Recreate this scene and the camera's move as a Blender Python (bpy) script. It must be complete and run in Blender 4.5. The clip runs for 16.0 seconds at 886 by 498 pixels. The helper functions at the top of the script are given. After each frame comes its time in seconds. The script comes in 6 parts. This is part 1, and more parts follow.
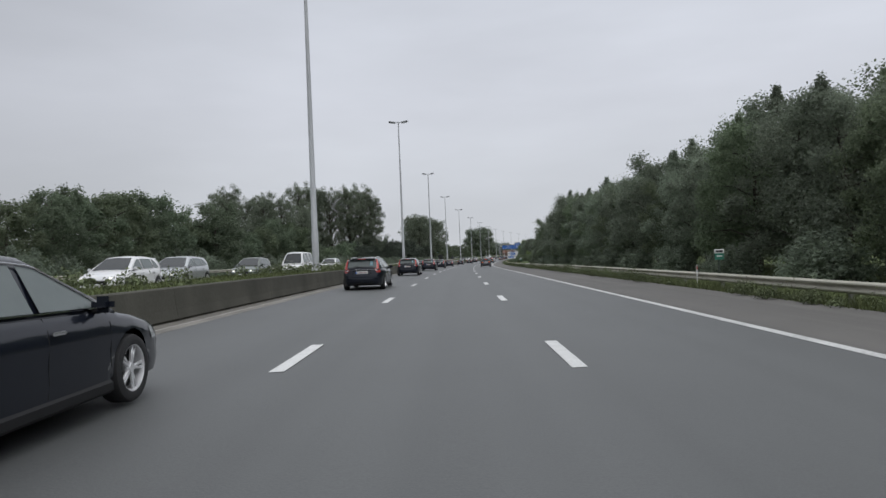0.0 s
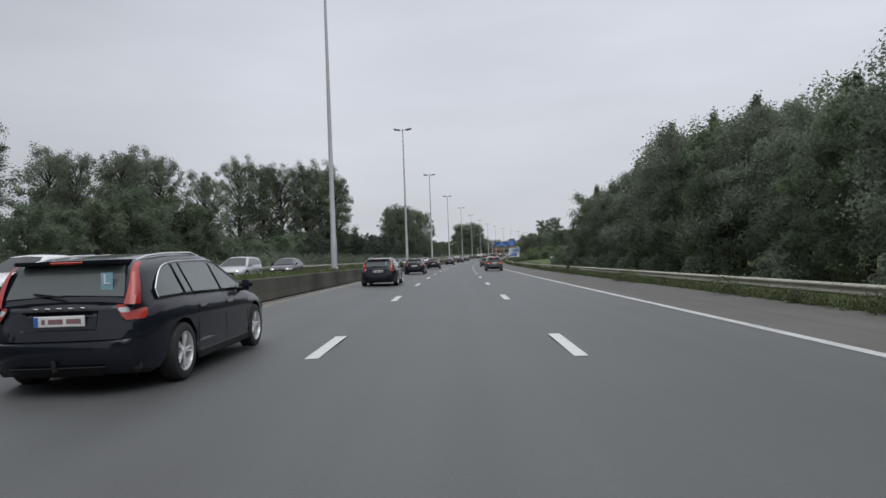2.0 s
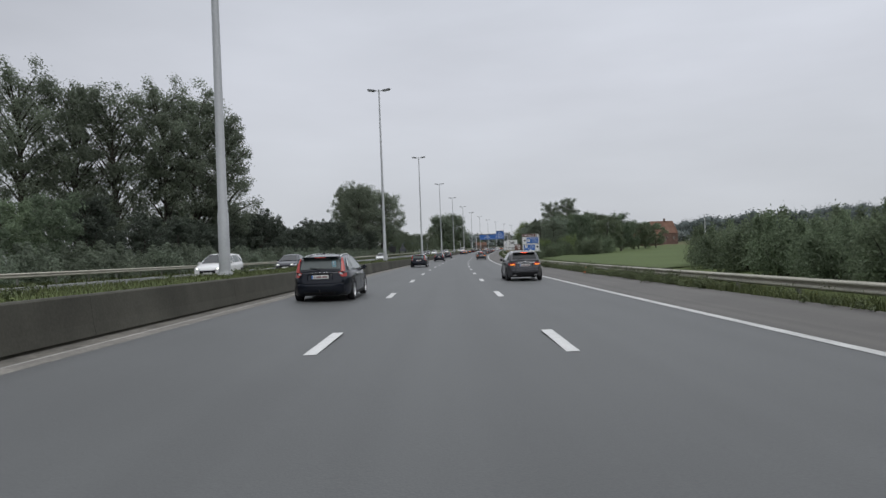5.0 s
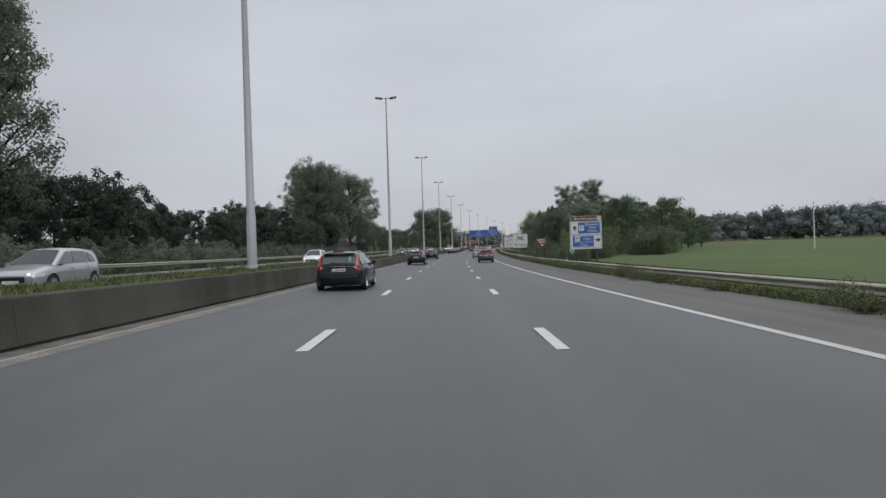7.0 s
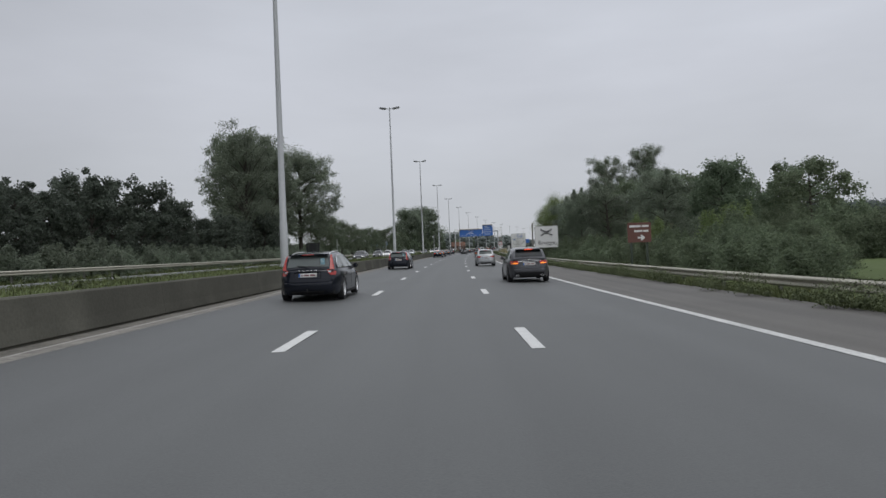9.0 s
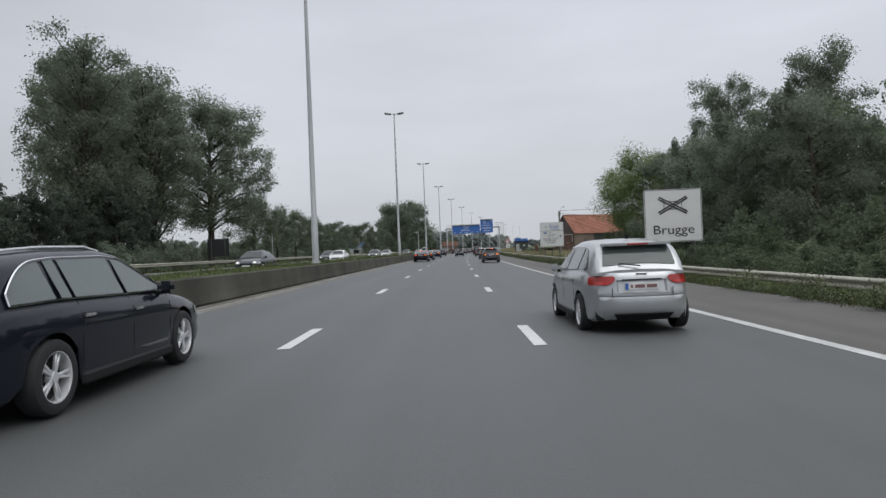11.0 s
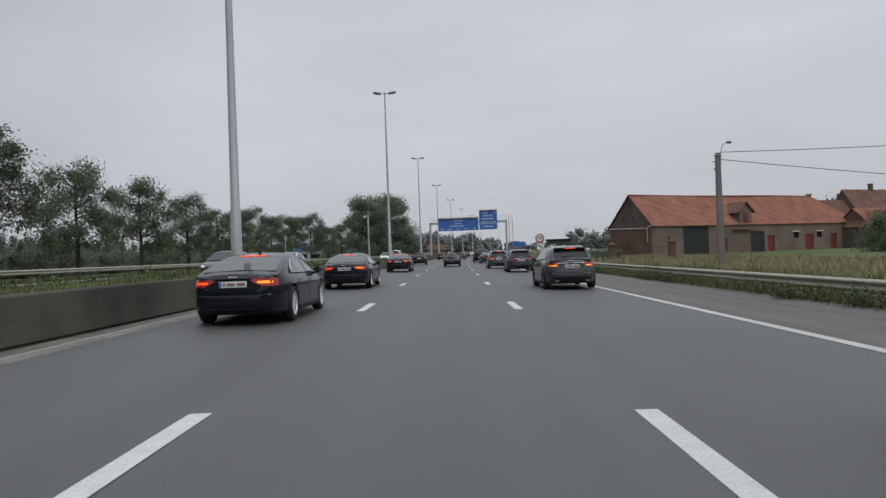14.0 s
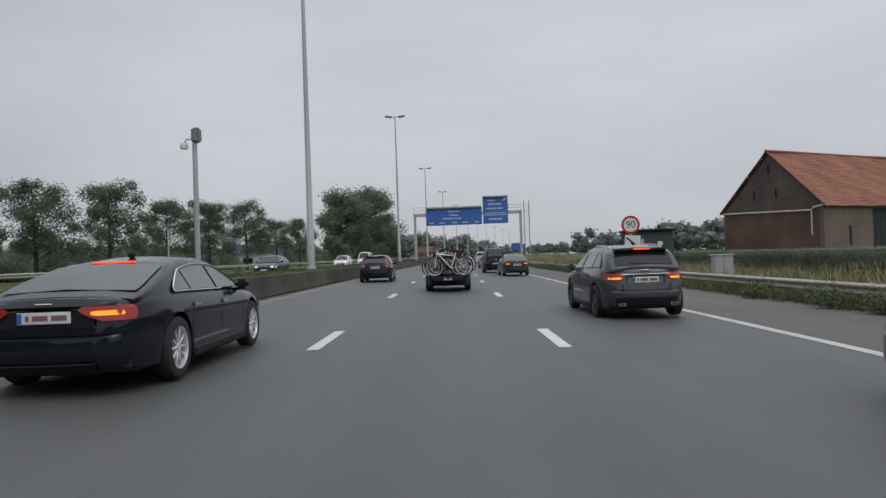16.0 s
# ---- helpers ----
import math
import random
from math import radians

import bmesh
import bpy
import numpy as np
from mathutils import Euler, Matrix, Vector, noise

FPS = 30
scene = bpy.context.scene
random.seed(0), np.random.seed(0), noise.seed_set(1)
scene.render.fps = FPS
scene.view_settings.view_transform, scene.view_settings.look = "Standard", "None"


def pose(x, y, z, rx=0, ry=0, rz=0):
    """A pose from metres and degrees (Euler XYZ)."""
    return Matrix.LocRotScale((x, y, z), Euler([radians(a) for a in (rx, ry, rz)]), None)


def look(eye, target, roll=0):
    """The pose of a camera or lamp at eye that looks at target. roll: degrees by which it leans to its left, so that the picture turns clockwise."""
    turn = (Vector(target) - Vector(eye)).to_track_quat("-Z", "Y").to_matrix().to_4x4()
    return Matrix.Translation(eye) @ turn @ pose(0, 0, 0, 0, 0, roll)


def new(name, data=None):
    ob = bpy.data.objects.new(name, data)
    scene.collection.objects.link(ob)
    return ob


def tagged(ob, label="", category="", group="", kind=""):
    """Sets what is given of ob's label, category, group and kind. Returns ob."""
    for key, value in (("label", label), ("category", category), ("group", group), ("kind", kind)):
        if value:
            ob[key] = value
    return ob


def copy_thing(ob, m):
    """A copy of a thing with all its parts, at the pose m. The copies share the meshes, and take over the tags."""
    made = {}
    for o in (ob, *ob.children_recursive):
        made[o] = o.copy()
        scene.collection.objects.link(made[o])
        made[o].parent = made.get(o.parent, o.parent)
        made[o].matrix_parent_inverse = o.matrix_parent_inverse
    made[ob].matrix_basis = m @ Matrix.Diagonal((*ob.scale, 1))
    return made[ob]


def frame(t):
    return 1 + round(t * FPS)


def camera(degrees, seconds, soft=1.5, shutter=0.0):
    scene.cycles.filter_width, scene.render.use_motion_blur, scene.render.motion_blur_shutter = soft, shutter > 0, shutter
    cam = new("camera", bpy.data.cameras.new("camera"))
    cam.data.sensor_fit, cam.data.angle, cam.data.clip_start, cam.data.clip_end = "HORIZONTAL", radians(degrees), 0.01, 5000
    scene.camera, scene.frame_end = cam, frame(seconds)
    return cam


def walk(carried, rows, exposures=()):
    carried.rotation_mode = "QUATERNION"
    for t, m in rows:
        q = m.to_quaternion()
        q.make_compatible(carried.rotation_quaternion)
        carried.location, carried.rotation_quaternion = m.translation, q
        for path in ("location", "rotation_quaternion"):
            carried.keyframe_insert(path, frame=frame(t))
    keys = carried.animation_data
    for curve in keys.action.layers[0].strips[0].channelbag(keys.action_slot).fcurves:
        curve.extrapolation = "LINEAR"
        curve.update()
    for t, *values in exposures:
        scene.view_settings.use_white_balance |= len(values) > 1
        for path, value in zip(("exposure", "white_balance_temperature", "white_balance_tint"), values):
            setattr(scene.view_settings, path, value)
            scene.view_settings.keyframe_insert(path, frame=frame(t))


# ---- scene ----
# ---- the motorway's line: s metres along it, d metres to the right of the middle lane's centre ----
CURVE_STEP = 60.0
CURVATURE = (-3.28, -3.29, -2.99, -3.33, -4.2, -4.42, -2.6, -2.42, -3.41, -3.97, -3.93, -3.87, -3.82, -3.78, -3.76, -3.0, -1.5, 0.0)
GRADE = (-0.2, -0.22, -0.88, -0.95, -0.76, -0.22, 0.06, 0.09, 0.07, 0.33, 0.35, 0.31, 0.29, 0.27, 0.26, 0.2, 0.1, 0.0)
CROSSFALL = 0.02
_nodes = -40.0 + CURVE_STEP * np.arange(len(CURVATURE))
_s = np.arange(-400.0, 4001.0, 2.0)
_in = (_s >= -62.0)
_th = np.cumsum(np.interp(_s, _nodes, CURVATURE) * 1e-4 * _in) * 2.0
_th -= np.interp(0.0, _s, _th)
_x, _y = np.cumsum(-np.sin(_th)) * 2.0, np.cumsum(np.cos(_th)) * 2.0
_z = np.cumsum(np.interp(_s, _nodes, GRADE) * 1e-2 * _in) * 2.0
_x, _y, _z = (a - np.interp(0.0, _s, a) for a in (_x, _y, _z))


def heading(s):
    return float(np.interp(s, _s, _th))


def rows_at(s, d, z=0.0):
    """World places of arrays of s, d, z (z above the middle lane's centre)."""
    s, d, z = np.broadcast_arrays(np.asarray(s, float), np.asarray(d, float), np.asarray(z, float))
    a = np.interp(s, _s, _th)
    return np.stack([np.interp(s, _s, _x) + d * np.cos(a), np.interp(s, _s, _y) + d * np.sin(a), np.interp(s, _s, _z) + z], -1)


def place(s, d, z=0.0):
    return Vector(rows_at(s, d, z).tolist())


LAND_D = (-900, -60, -27.0, -25.6, -25.4, -10.6, -9.5, -8.2, -6.5, -6.24, -6.14, 9.2, 9.6, 10.6, 13.0, 18.0, 30.0, 900)
LAND_Z = (0.2, 0.3, 0.35, 0.40, 0.40, 0.40, 0.88, 0.94, 0.85,  0.84, 0.11, -0.184, -0.22, -0.34, -0.30, -0.05, 0.0, 0.0)


def land(s, d):
    """Height of the ground above the middle lane's centre."""
    return np.interp(d, LAND_D, LAND_Z)


def on_road(s, d, z=None, turn=0.0):
    """A pose on the ground at s, d, turned from the road's own direction."""
    p = place(s, d, float(land(s, d)) if z is None else z)
    return Matrix.Translation(p) @ Matrix.Rotation(heading(s) + radians(turn), 4, "Z")


# ---- camera and its drive: seconds, s, d, height, yaw, pitch, roll ----
cam = camera(66.07, 16.0, soft=1.5)
DRIVE = (
    (0.0, 4.32, 0.37, 1.33, 0.77, 0.62, 2.38),
    (0.5, 16.43, 0.38, 1.33, 0.85, 0.61, 2.80),
    (1.0, 28.97, 0.27, 1.33, 0.72, 0.58, 2.45),
    (1.5, 40.97, 0.20, 1.34, 0.69, 0.50, 2.26),
    (2.0, 53.30, 0.13, 1.34, 0.60, 0.39, 2.10),
    (2.5, 66.46, 0.11, 1.34, 0.56, 0.23, 2.40),
    (3.0, 78.43, 0.10, 1.35, 0.40, 0.13, 2.34),
    (3.5, 90.95, 0.09, 1.35, 0.20, 0.09, 2.15),
    (4.0, 103.11, 0.13, 1.35, 0.13, 0.07, 2.15),
    (4.2, 108.15, 0.14, 1.35, 0.12, 0.08, 2.15),
    (6.3, 159.93, 0.10, 1.36, -0.25, -0.18, 1.75),
    (6.5, 164.92, 0.13, 1.36, -0.26, -0.16, 1.63),
    (7.0, 178.01, 0.19, 1.35, -0.17, -0.13, 1.78),
    (7.5, 190.29, 0.32, 1.34, -0.11, -0.16, 2.25),
    (8.0, 202.68, 0.40, 1.34, -0.20, -0.13, 2.33),
    (8.5, 215.14, 0.46, 1.34, -0.17, 0.01, 2.00),
    (9.0, 227.99, 0.56, 1.33, -0.05, 0.11, 2.22),
    (11.5, 290.13, 0.55, 1.33, 0.51, 0.17, 2.25),
    (12.0, 302.14, 0.51, 1.32, 0.56, 0.31, 2.26),
    (12.5, 313.26, 0.43, 1.33, 0.50, 0.30, 2.30),
    (13.0, 325.03, 0.33, 1.32, 0.56, 0.34, 2.22),
    (13.5, 336.20, 0.25, 1.30, 0.44, 0.43, 1.92),
    (14.0, 346.90, 0.26, 1.28, 0.37, 0.49, 2.04),
    (14.5, 357.55, 0.27, 1.29, 0.34, 0.60, 2.08),
    (15.0, 368.75, 0.22, 1.31, 0.30, 0.70, 1.82),
    (15.5, 379.05, 0.18, 1.31, 0.28, 0.77, 1.57),
    (16.0, 390.18, 0.18, 1.31, 0.32, 0.75, 2.00),
)


def seat(s, d, h, yaw, pitch, roll):
    p = place(s, d, h)
    return pose(p.x, p.y, p.z, 90 + pitch, roll, math.degrees(heading(s)) + yaw)


walk(cam, [(t, seat(*row)) for t, *row in DRIVE], exposures=((0.0, 0.10), (2.0, 0.13), (3.0, 0.21), (3.6, 0.17), (4.2, 0.12), (6.3, 0.0), (9.2, -0.06), (11.5, 0.14), (12.5, 0.07), (13.0, -0.06), (13.5, -0.06), (16.0, -0.06)))

# ---- overcast daylight ----
world = bpy.data.worlds.new("overcast")
scene.world = world
world.use_nodes = True
wn, wl = world.node_tree.nodes, world.node_tree.links
wn.clear()
w_out, w_bg = wn.new("ShaderNodeOutputWorld"), wn.new("ShaderNodeBackground")
w_sky = wn.new("ShaderNodeTexSky")
w_sky.sky_type, w_sky.sun_disc = "NISHITA", False
w_sky.sun_elevation, w_sky.sun_rotation = radians(48), radians(150)
w_grey = wn.new("ShaderNodeHueSaturation")
w_grey.inputs["Saturation"].default_value = 0.12
w_grey.inputs["Value"].default_value = 0.06
w_tex, w_sep, w_ramp = wn.new("ShaderNodeTexCoord"), wn.new("ShaderNodeSeparateXYZ"), wn.new("ShaderNodeValToRGB")
w_map, w_noise, w_cloud = wn.new("ShaderNodeMapping"), wn.new("ShaderNodeTexNoise"), wn.new("ShaderNodeMapRange")
w_map.inputs["Scale"].default_value = (1.6, 1.6, 6.0)
w_noise.inputs["Scale"].default_value, w_noise.inputs["Detail"].default_value = 1.7, 5.0
w_cloud.inputs["From Min"].default_value, w_cloud.inputs["From Max"].default_value = 0.3, 0.75
w_cloud.inputs["To Min"].default_value, w_cloud.inputs["To Max"].default_value = 0.93, 1.07
ramp = w_ramp.color_ramp
ramp.elements[0].position, ramp.elements[0].color = 0.0, (0.19, 0.196, 0.205, 1)
ramp.elements[1].position, ramp.elements[1].color = 1.0, (0.49, 0.51, 0.54, 1)
for at, colour in ((0.48, (0.19, 0.196, 0.205, 1)), (0.515, (0.174, 0.182, 0.196, 1)), (0.56, (0.187, 0.196, 0.214, 1)), (0.61, (0.202, 0.211, 0.234, 1)), (0.70, (0.204, 0.215, 0.240, 1)), (0.82, (0.355, 0.37, 0.40, 1))):
    e = ramp.elements.new(at)
    e.color = colour
w_half = wn.new("ShaderNodeMath")
w_half.operation = "MULTIPLY_ADD"
w_half.inputs[1].default_value, w_half.inputs[2].default_value = 0.5, 0.5
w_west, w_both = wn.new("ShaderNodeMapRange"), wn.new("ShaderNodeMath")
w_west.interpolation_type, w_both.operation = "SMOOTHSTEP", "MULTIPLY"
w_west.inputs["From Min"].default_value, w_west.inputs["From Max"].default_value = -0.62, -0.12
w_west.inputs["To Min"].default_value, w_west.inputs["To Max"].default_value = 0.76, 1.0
w_mul, w_mix = wn.new("ShaderNodeMix"), wn.new("ShaderNodeMix")
w_mul.data_type, w_mul.blend_type, w_mul.inputs["Factor"].default_value = "RGBA", "MULTIPLY", 1.0
w_mix.data_type, w_mix.inputs["Factor"].default_value = "RGBA", 0.06
wl.new(w_tex.outputs["Generated"], w_sep.inputs[0])
wl.new(w_sep.outputs["Z"], w_half.inputs[0])
wl.new(w_half.outputs[0], w_ramp.inputs["Fac"])
wl.new(w_tex.outputs["Generated"], w_map.inputs["Vector"])
wl.new(w_map.outputs[0], w_noise.inputs["Vector"])
wl.new(w_noise.outputs["Fac"], w_cloud.inputs["Value"])
wl.new(w_ramp.outputs["Color"], w_mul.inputs["A"])
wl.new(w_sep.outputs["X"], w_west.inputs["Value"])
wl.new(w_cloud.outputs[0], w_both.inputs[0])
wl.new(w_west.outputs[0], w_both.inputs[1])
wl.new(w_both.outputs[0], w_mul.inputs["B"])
wl.new(w_sky.outputs["Color"], w_grey.inputs["Color"])
wl.new(w_mul.outputs["Result"], w_mix.inputs["A"])
wl.new(w_grey.outputs["Color"], w_mix.inputs["B"])
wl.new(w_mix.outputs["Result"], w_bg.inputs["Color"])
w_bg.inputs["Strength"].default_value = 2.9
wl.new(w_bg.outputs[0], w_out.inputs["Surface"])

sun = new("sun", bpy.data.lights.new("sun", "SUN"))
sun.data.energy, sun.data.angle, sun.data.color = 0.7, radians(40), (1.0, 0.98, 0.95)
sun.matrix_basis = look((60, -100, 160), (0, 0, 0))

# ---- materials ----
MATS = {}


def material(name, colour, rough=0.6, metal=0.0, noise_scale=4.0, vary=0.15, fine=60.0, fine_vary=0.08, bump=0.0, coat=0.0, spec=0.5, island=0.0, obj=0.0, emit=0.0, hue=None, streak=None, thin=0.0):
    """A surface with colour that varies at two scales, and optional relief, streaks and per-piece variation."""
    if name in MATS:
        return MATS[name]
    m = bpy.data.materials.new(name)
    MATS[name] = m
    m.use_nodes = True
    n, l = m.node_tree.nodes, m.node_tree.links
    b = n["Principled BSDF"]
    b.inputs["Roughness"].default_value, b.inputs["Metallic"].default_value = rough, metal
    b.inputs["Specular IOR Level"].default_value = spec
    if coat:
        b.inputs["Coat Weight"].default_value, b.inputs["Coat Roughness"].default_value = coat, 0.05
    tc = n.new("ShaderNodeTexCoord")
    big, small = n.new("ShaderNodeTexNoise"), n.new("ShaderNodeTexNoise")
    big.inputs["Scale"].default_value, big.inputs["Detail"].default_value = noise_scale, 5.0
    small.inputs["Scale"].default_value, small.inputs["Detail"].default_value = fine, 3.0
    l.new(tc.outputs["Object"], big.inputs["Vector"])
    l.new(tc.outputs["Object"], small.inputs["Vector"])
    value = None

    def add(socket, lo, hi, fmin=0.25, fmax=0.75):
        nonlocal value
        r = n.new("ShaderNodeMapRange")
        r.inputs["From Min"].default_value, r.inputs["From Max"].default_value = fmin, fmax
        r.inputs["To Min"].default_value, r.inputs["To Max"].default_value = lo, hi
        l.new(socket, r.inputs["Value"])
        if value is None:
            value = r.outputs[0]
        else:
            q = n.new("ShaderNodeMath")
            q.operation = "MULTIPLY"
            l.new(value, q.inputs[0])
            l.new(r.outputs[0], q.inputs[1])
            value = q.outputs[0]

    add(big.outputs["Fac"], 1 - vary, 1 + vary)
    add(small.outputs["Fac"], 1 - fine_vary, 1 + fine_vary)
    if streak:
        mp, st = n.new("ShaderNodeMapping"), n.new("ShaderNodeTexNoise")
        mp.inputs["Scale"].default_value = streak[0]
        st.inputs["Scale"].default_value, st.inputs["Detail"].default_value = 1.0, 4.0
        l.new(tc.outputs["UV" if streak[2] else "Object"], mp.inputs["Vector"])
        l.new(mp.outputs[0], st.inputs["Vector"])
        add(st.outputs["Fac"], 1 - streak[1], 1 + streak[1], 0.35, 0.65)
    if island:
        geo = n.new("ShaderNodeNewGeometry")
        add(geo.outputs["Random Per Island"], 1 - island, 1 + island, 0, 1)
    if obj:
        oi = n.new("ShaderNodeObjectInfo")
        add(oi.outputs["Random"], 1 - obj, 1 + obj, 0, 1)
    hsv = n.new("ShaderNodeHueSaturation")
    hsv.inputs["Color"].default_value = (*colour, 1)
    l.new(value, hsv.inputs["Value"])
    if hue:
        r = n.new("ShaderNodeMapRange")
        r.inputs["To Min"].default_value, r.inputs["To Max"].default_value = 0.5 - hue, 0.5 + hue
        src = n.new("ShaderNodeObjectInfo")
        l.new(src.outputs["Random"], r.inputs["Value"])
        l.new(r.outputs[0], hsv.inputs["Hue"])
    l.new(hsv.outputs[0], b.inputs["Base Color"])
    if bump:
        bp = n.new("ShaderNodeBump")
        bp.inputs["Strength"].default_value, bp.inputs["Distance"].default_value = bump, 0.01
        l.new(small.outputs["Fac"], bp.inputs["Height"])
        l.new(bp.outputs[0], b.inputs["Normal"])
    if thin:
        tr, mx = n.new("ShaderNodeBsdfTranslucent"), n.new("ShaderNodeMixShader")
        mx.inputs[0].default_value = thin
        lit = n.new("ShaderNodeHueSaturation")
        lit.inputs["Saturation"].default_value, lit.inputs["Value"].default_value = 1.05, 2.0
        l.new(hsv.outputs[0], lit.inputs["Color"])
        l.new(lit.outputs[0], tr.inputs["Color"])
        l.new(b.outputs[0], mx.inputs[1])
        l.new(tr.outputs[0], mx.inputs[2])
        l.new(mx.outputs[0], n["Material Output"].inputs["Surface"])
    if emit:
        b.inputs["Emission Color"].default_value = (*colour, 1)
        b.inputs["Emission Strength"].default_value = emit
    return m


def glass(name, tint, rough=0.03):
    if name in MATS:
        return MATS[name]
    m = material(name, tint, rough=rough, vary=0.05, fine_vary=0.02, spec=0.38)
    return m


ASPHALT = material("asphalt", (0.066, 0.069, 0.068), rough=0.58, noise_scale=0.35, vary=0.07, fine=55, fine_vary=0.16, bump=0.25, spec=0.6, streak=((0.012, 1.1, 1.0), 0.09, True))
SHOULDER = material("shoulder_asphalt", (0.092, 0.087, 0.080), rough=0.75, noise_scale=0.3, vary=0.14, fine=45, fine_vary=0.18, bump=0.3, spec=0.4, streak=((0.02, 1.5, 1.0), 0.14, True))
PAINT = material("road_paint", (0.53, 0.53, 0.52), rough=0.7, noise_scale=3.0, vary=0.10, fine=35, fine_vary=0.16, bump=0.1, obj=0.06)
PAINT_EDGE = material("worn_edge_paint", (0.43, 0.43, 0.42), rough=0.75, noise_scale=0.9, vary=0.16, fine=20, fine_vary=0.28, bump=0.1)
STREAK = material("scraped_asphalt", (0.088, 0.088, 0.088), rough=0.6, noise_scale=0.9, vary=0.14, fine=12, fine_vary=0.25, spec=0.6)
PAINT_OLD = material("worn_road_paint", (0.34, 0.33, 0.31), rough=0.85, noise_scale=0.8, vary=0.25, fine=14, fine_vary=0.30)
GUTTER_OLD = material("old_gutter_concrete", (0.118, 0.110, 0.094), rough=0.95, noise_scale=1.6, vary=0.4, fine=12, fine_vary=0.45, bump=0.3)
GUTTER = material("gutter_concrete", (0.165, 0.155, 0.138), rough=0.9, noise_scale=1.4, vary=0.3, fine=14, fine_vary=0.35, bump=0.2, obj=0.1)
CONCRETE = material("barrier_concrete", (0.071, 0.069, 0.057), rough=0.92, noise_scale=0.35, vary=0.38, fine=18, fine_vary=0.14, bump=0.3, spec=0.2, streak=((0.55, 0.55, 0.25), 0.16, False), obj=0.06)
GALV = material("galvanised_steel", (0.34, 0.325, 0.268), rough=0.6, metal=0.2, noise_scale=0.9, vary=0.15, fine=14, fine_vary=0.12)
GALV_DARK = material("rusty_post_steel", (0.20, 0.20, 0.18), rough=0.7, metal=0.3, noise_scale=2.0, vary=0.2, obj=0.15)
POLE = material("lamp_pole_steel", (0.40, 0.41, 0.42), rough=0.5, metal=0.25, noise_scale=0.6, vary=0.08, fine=12, fine_vary=0.06)
LAMP_HEAD = material("lamp_head", (0.20, 0.205, 0.21), rough=0.5, metal=0.2)
LAMP_GLASS = material("lamp_glass", (0.34, 0.35, 0.36), rough=0.2)
GRASS = material("grass_ground", (0.075, 0.095, 0.035), rough=0.95, noise_scale=0.35, vary=0.35, fine=8, fine_vary=0.3, spec=0.1)
BANK = material("bank_grass", (0.105, 0.108, 0.058), rough=0.95, noise_scale=0.15, vary=0.35, fine=2, fine_vary=0.3, spec=0.1)
MEADOW = material("meadow", (0.084, 0.110, 0.046), rough=0.95, noise_scale=0.06, vary=0.14, fine=3, fine_vary=0.14, spec=0.1)
DRY = material("dry_grass_ground", (0.13, 0.118, 0.06), rough=0.95, noise_scale=0.5, vary=0.3, fine=9, fine_vary=0.25, spec=0.1)
BLADE = material("grass_blades", (0.092, 0.108, 0.047), rough=0.8, noise_scale=0.5, vary=0.3, island=0.45, spec=0.15)
WEED = material("weed_leaves", (0.104, 0.124, 0.064), rough=0.75, noise_scale=0.4, vary=0.35, island=0.4, spec=0.2)
STRAW = material("straw_blades", (0.265, 0.238, 0.145), rough=0.85, noise_scale=0.3, vary=0.25, island=0.35, spec=0.1)
FLOWER = material("weed_flowers", (0.50, 0.42, 0.10), rough=0.8, island=0.3)
BARK = material("bark", (0.060, 0.052, 0.043), rough=0.95, noise_scale=3, vary=0.3, fine=25, fine_vary=0.25, bump=0.6, obj=0.15)
PALE_BARK = material("pale_bark", (0.24, 0.22, 0.19), rough=0.95, noise_scale=3, vary=0.3, fine=25, fine_vary=0.25, bump=0.5)
LEAF_DARK = material("leaves_dark", (0.138, 0.162, 0.122), rough=0.7, noise_scale=0.45, vary=0.26, island=0.26, obj=0.16, hue=0.012, spec=0.25, thin=0.42)
LEAF_BELT = material("leaves_belt", (0.098, 0.122, 0.082), rough=0.7, noise_scale=0.35, vary=0.24, island=0.26, obj=0.16, hue=0.012, spec=0.25, thin=0.42)
LEAF = material("leaves", (0.112, 0.138, 0.088), rough=0.7, noise_scale=0.45, vary=0.26, island=0.26, obj=0.16, hue=0.012, spec=0.25, thin=0.42)
LEAF_LIGHT = material("leaves_light", (0.135, 0.170, 0.078), rough=0.7, noise_scale=0.4, vary=0.22, island=0.26, obj=0.12, hue=0.01, spec=0.25, thin=0.42)
# Layered tree kind of its own; belt shade is also put into its colour.
LEAF_ALDER_SHADED = material("leaves_alder_shaded", (0.062, 0.074, 0.058), rough=0.7, noise_scale=0.5, vary=0.3, island=0.3, obj=0.16, spec=0.25, thin=0.3)
LEAF_STREET = material("leaves_maple", (0.098, 0.116, 0.080), rough=0.7, noise_scale=0.5, vary=0.28, island=0.26, obj=0.14, hue=0.01, spec=0.25, thin=0.4)
LEAF_SILVER = material("leaves_silver", (0.125, 0.145, 0.108), rough=0.7, noise_scale=0.3, vary=0.22, island=0.26, obj=0.12, spec=0.3, thin=0.42)
# Haze of the distance is put into these two paler, bluer leaf colours.
LEAF_WOOD_HAZE = material("leaves_far_wood_haze", (0.118, 0.138, 0.134), rough=0.9, noise_scale=0.05, vary=0.25, island=0.10, spec=0.1)
LEAF_FAR_HAZE = material("leaves_far_haze", (0.155, 0.175, 0.166), rough=0.9, noise_scale=0.05, vary=0.25, island=0.10, spec=0.1)
SIGN_WHITE = material("sign_white", (0.66, 0.66, 0.65), rough=0.45, noise_scale=1.2, vary=0.05)
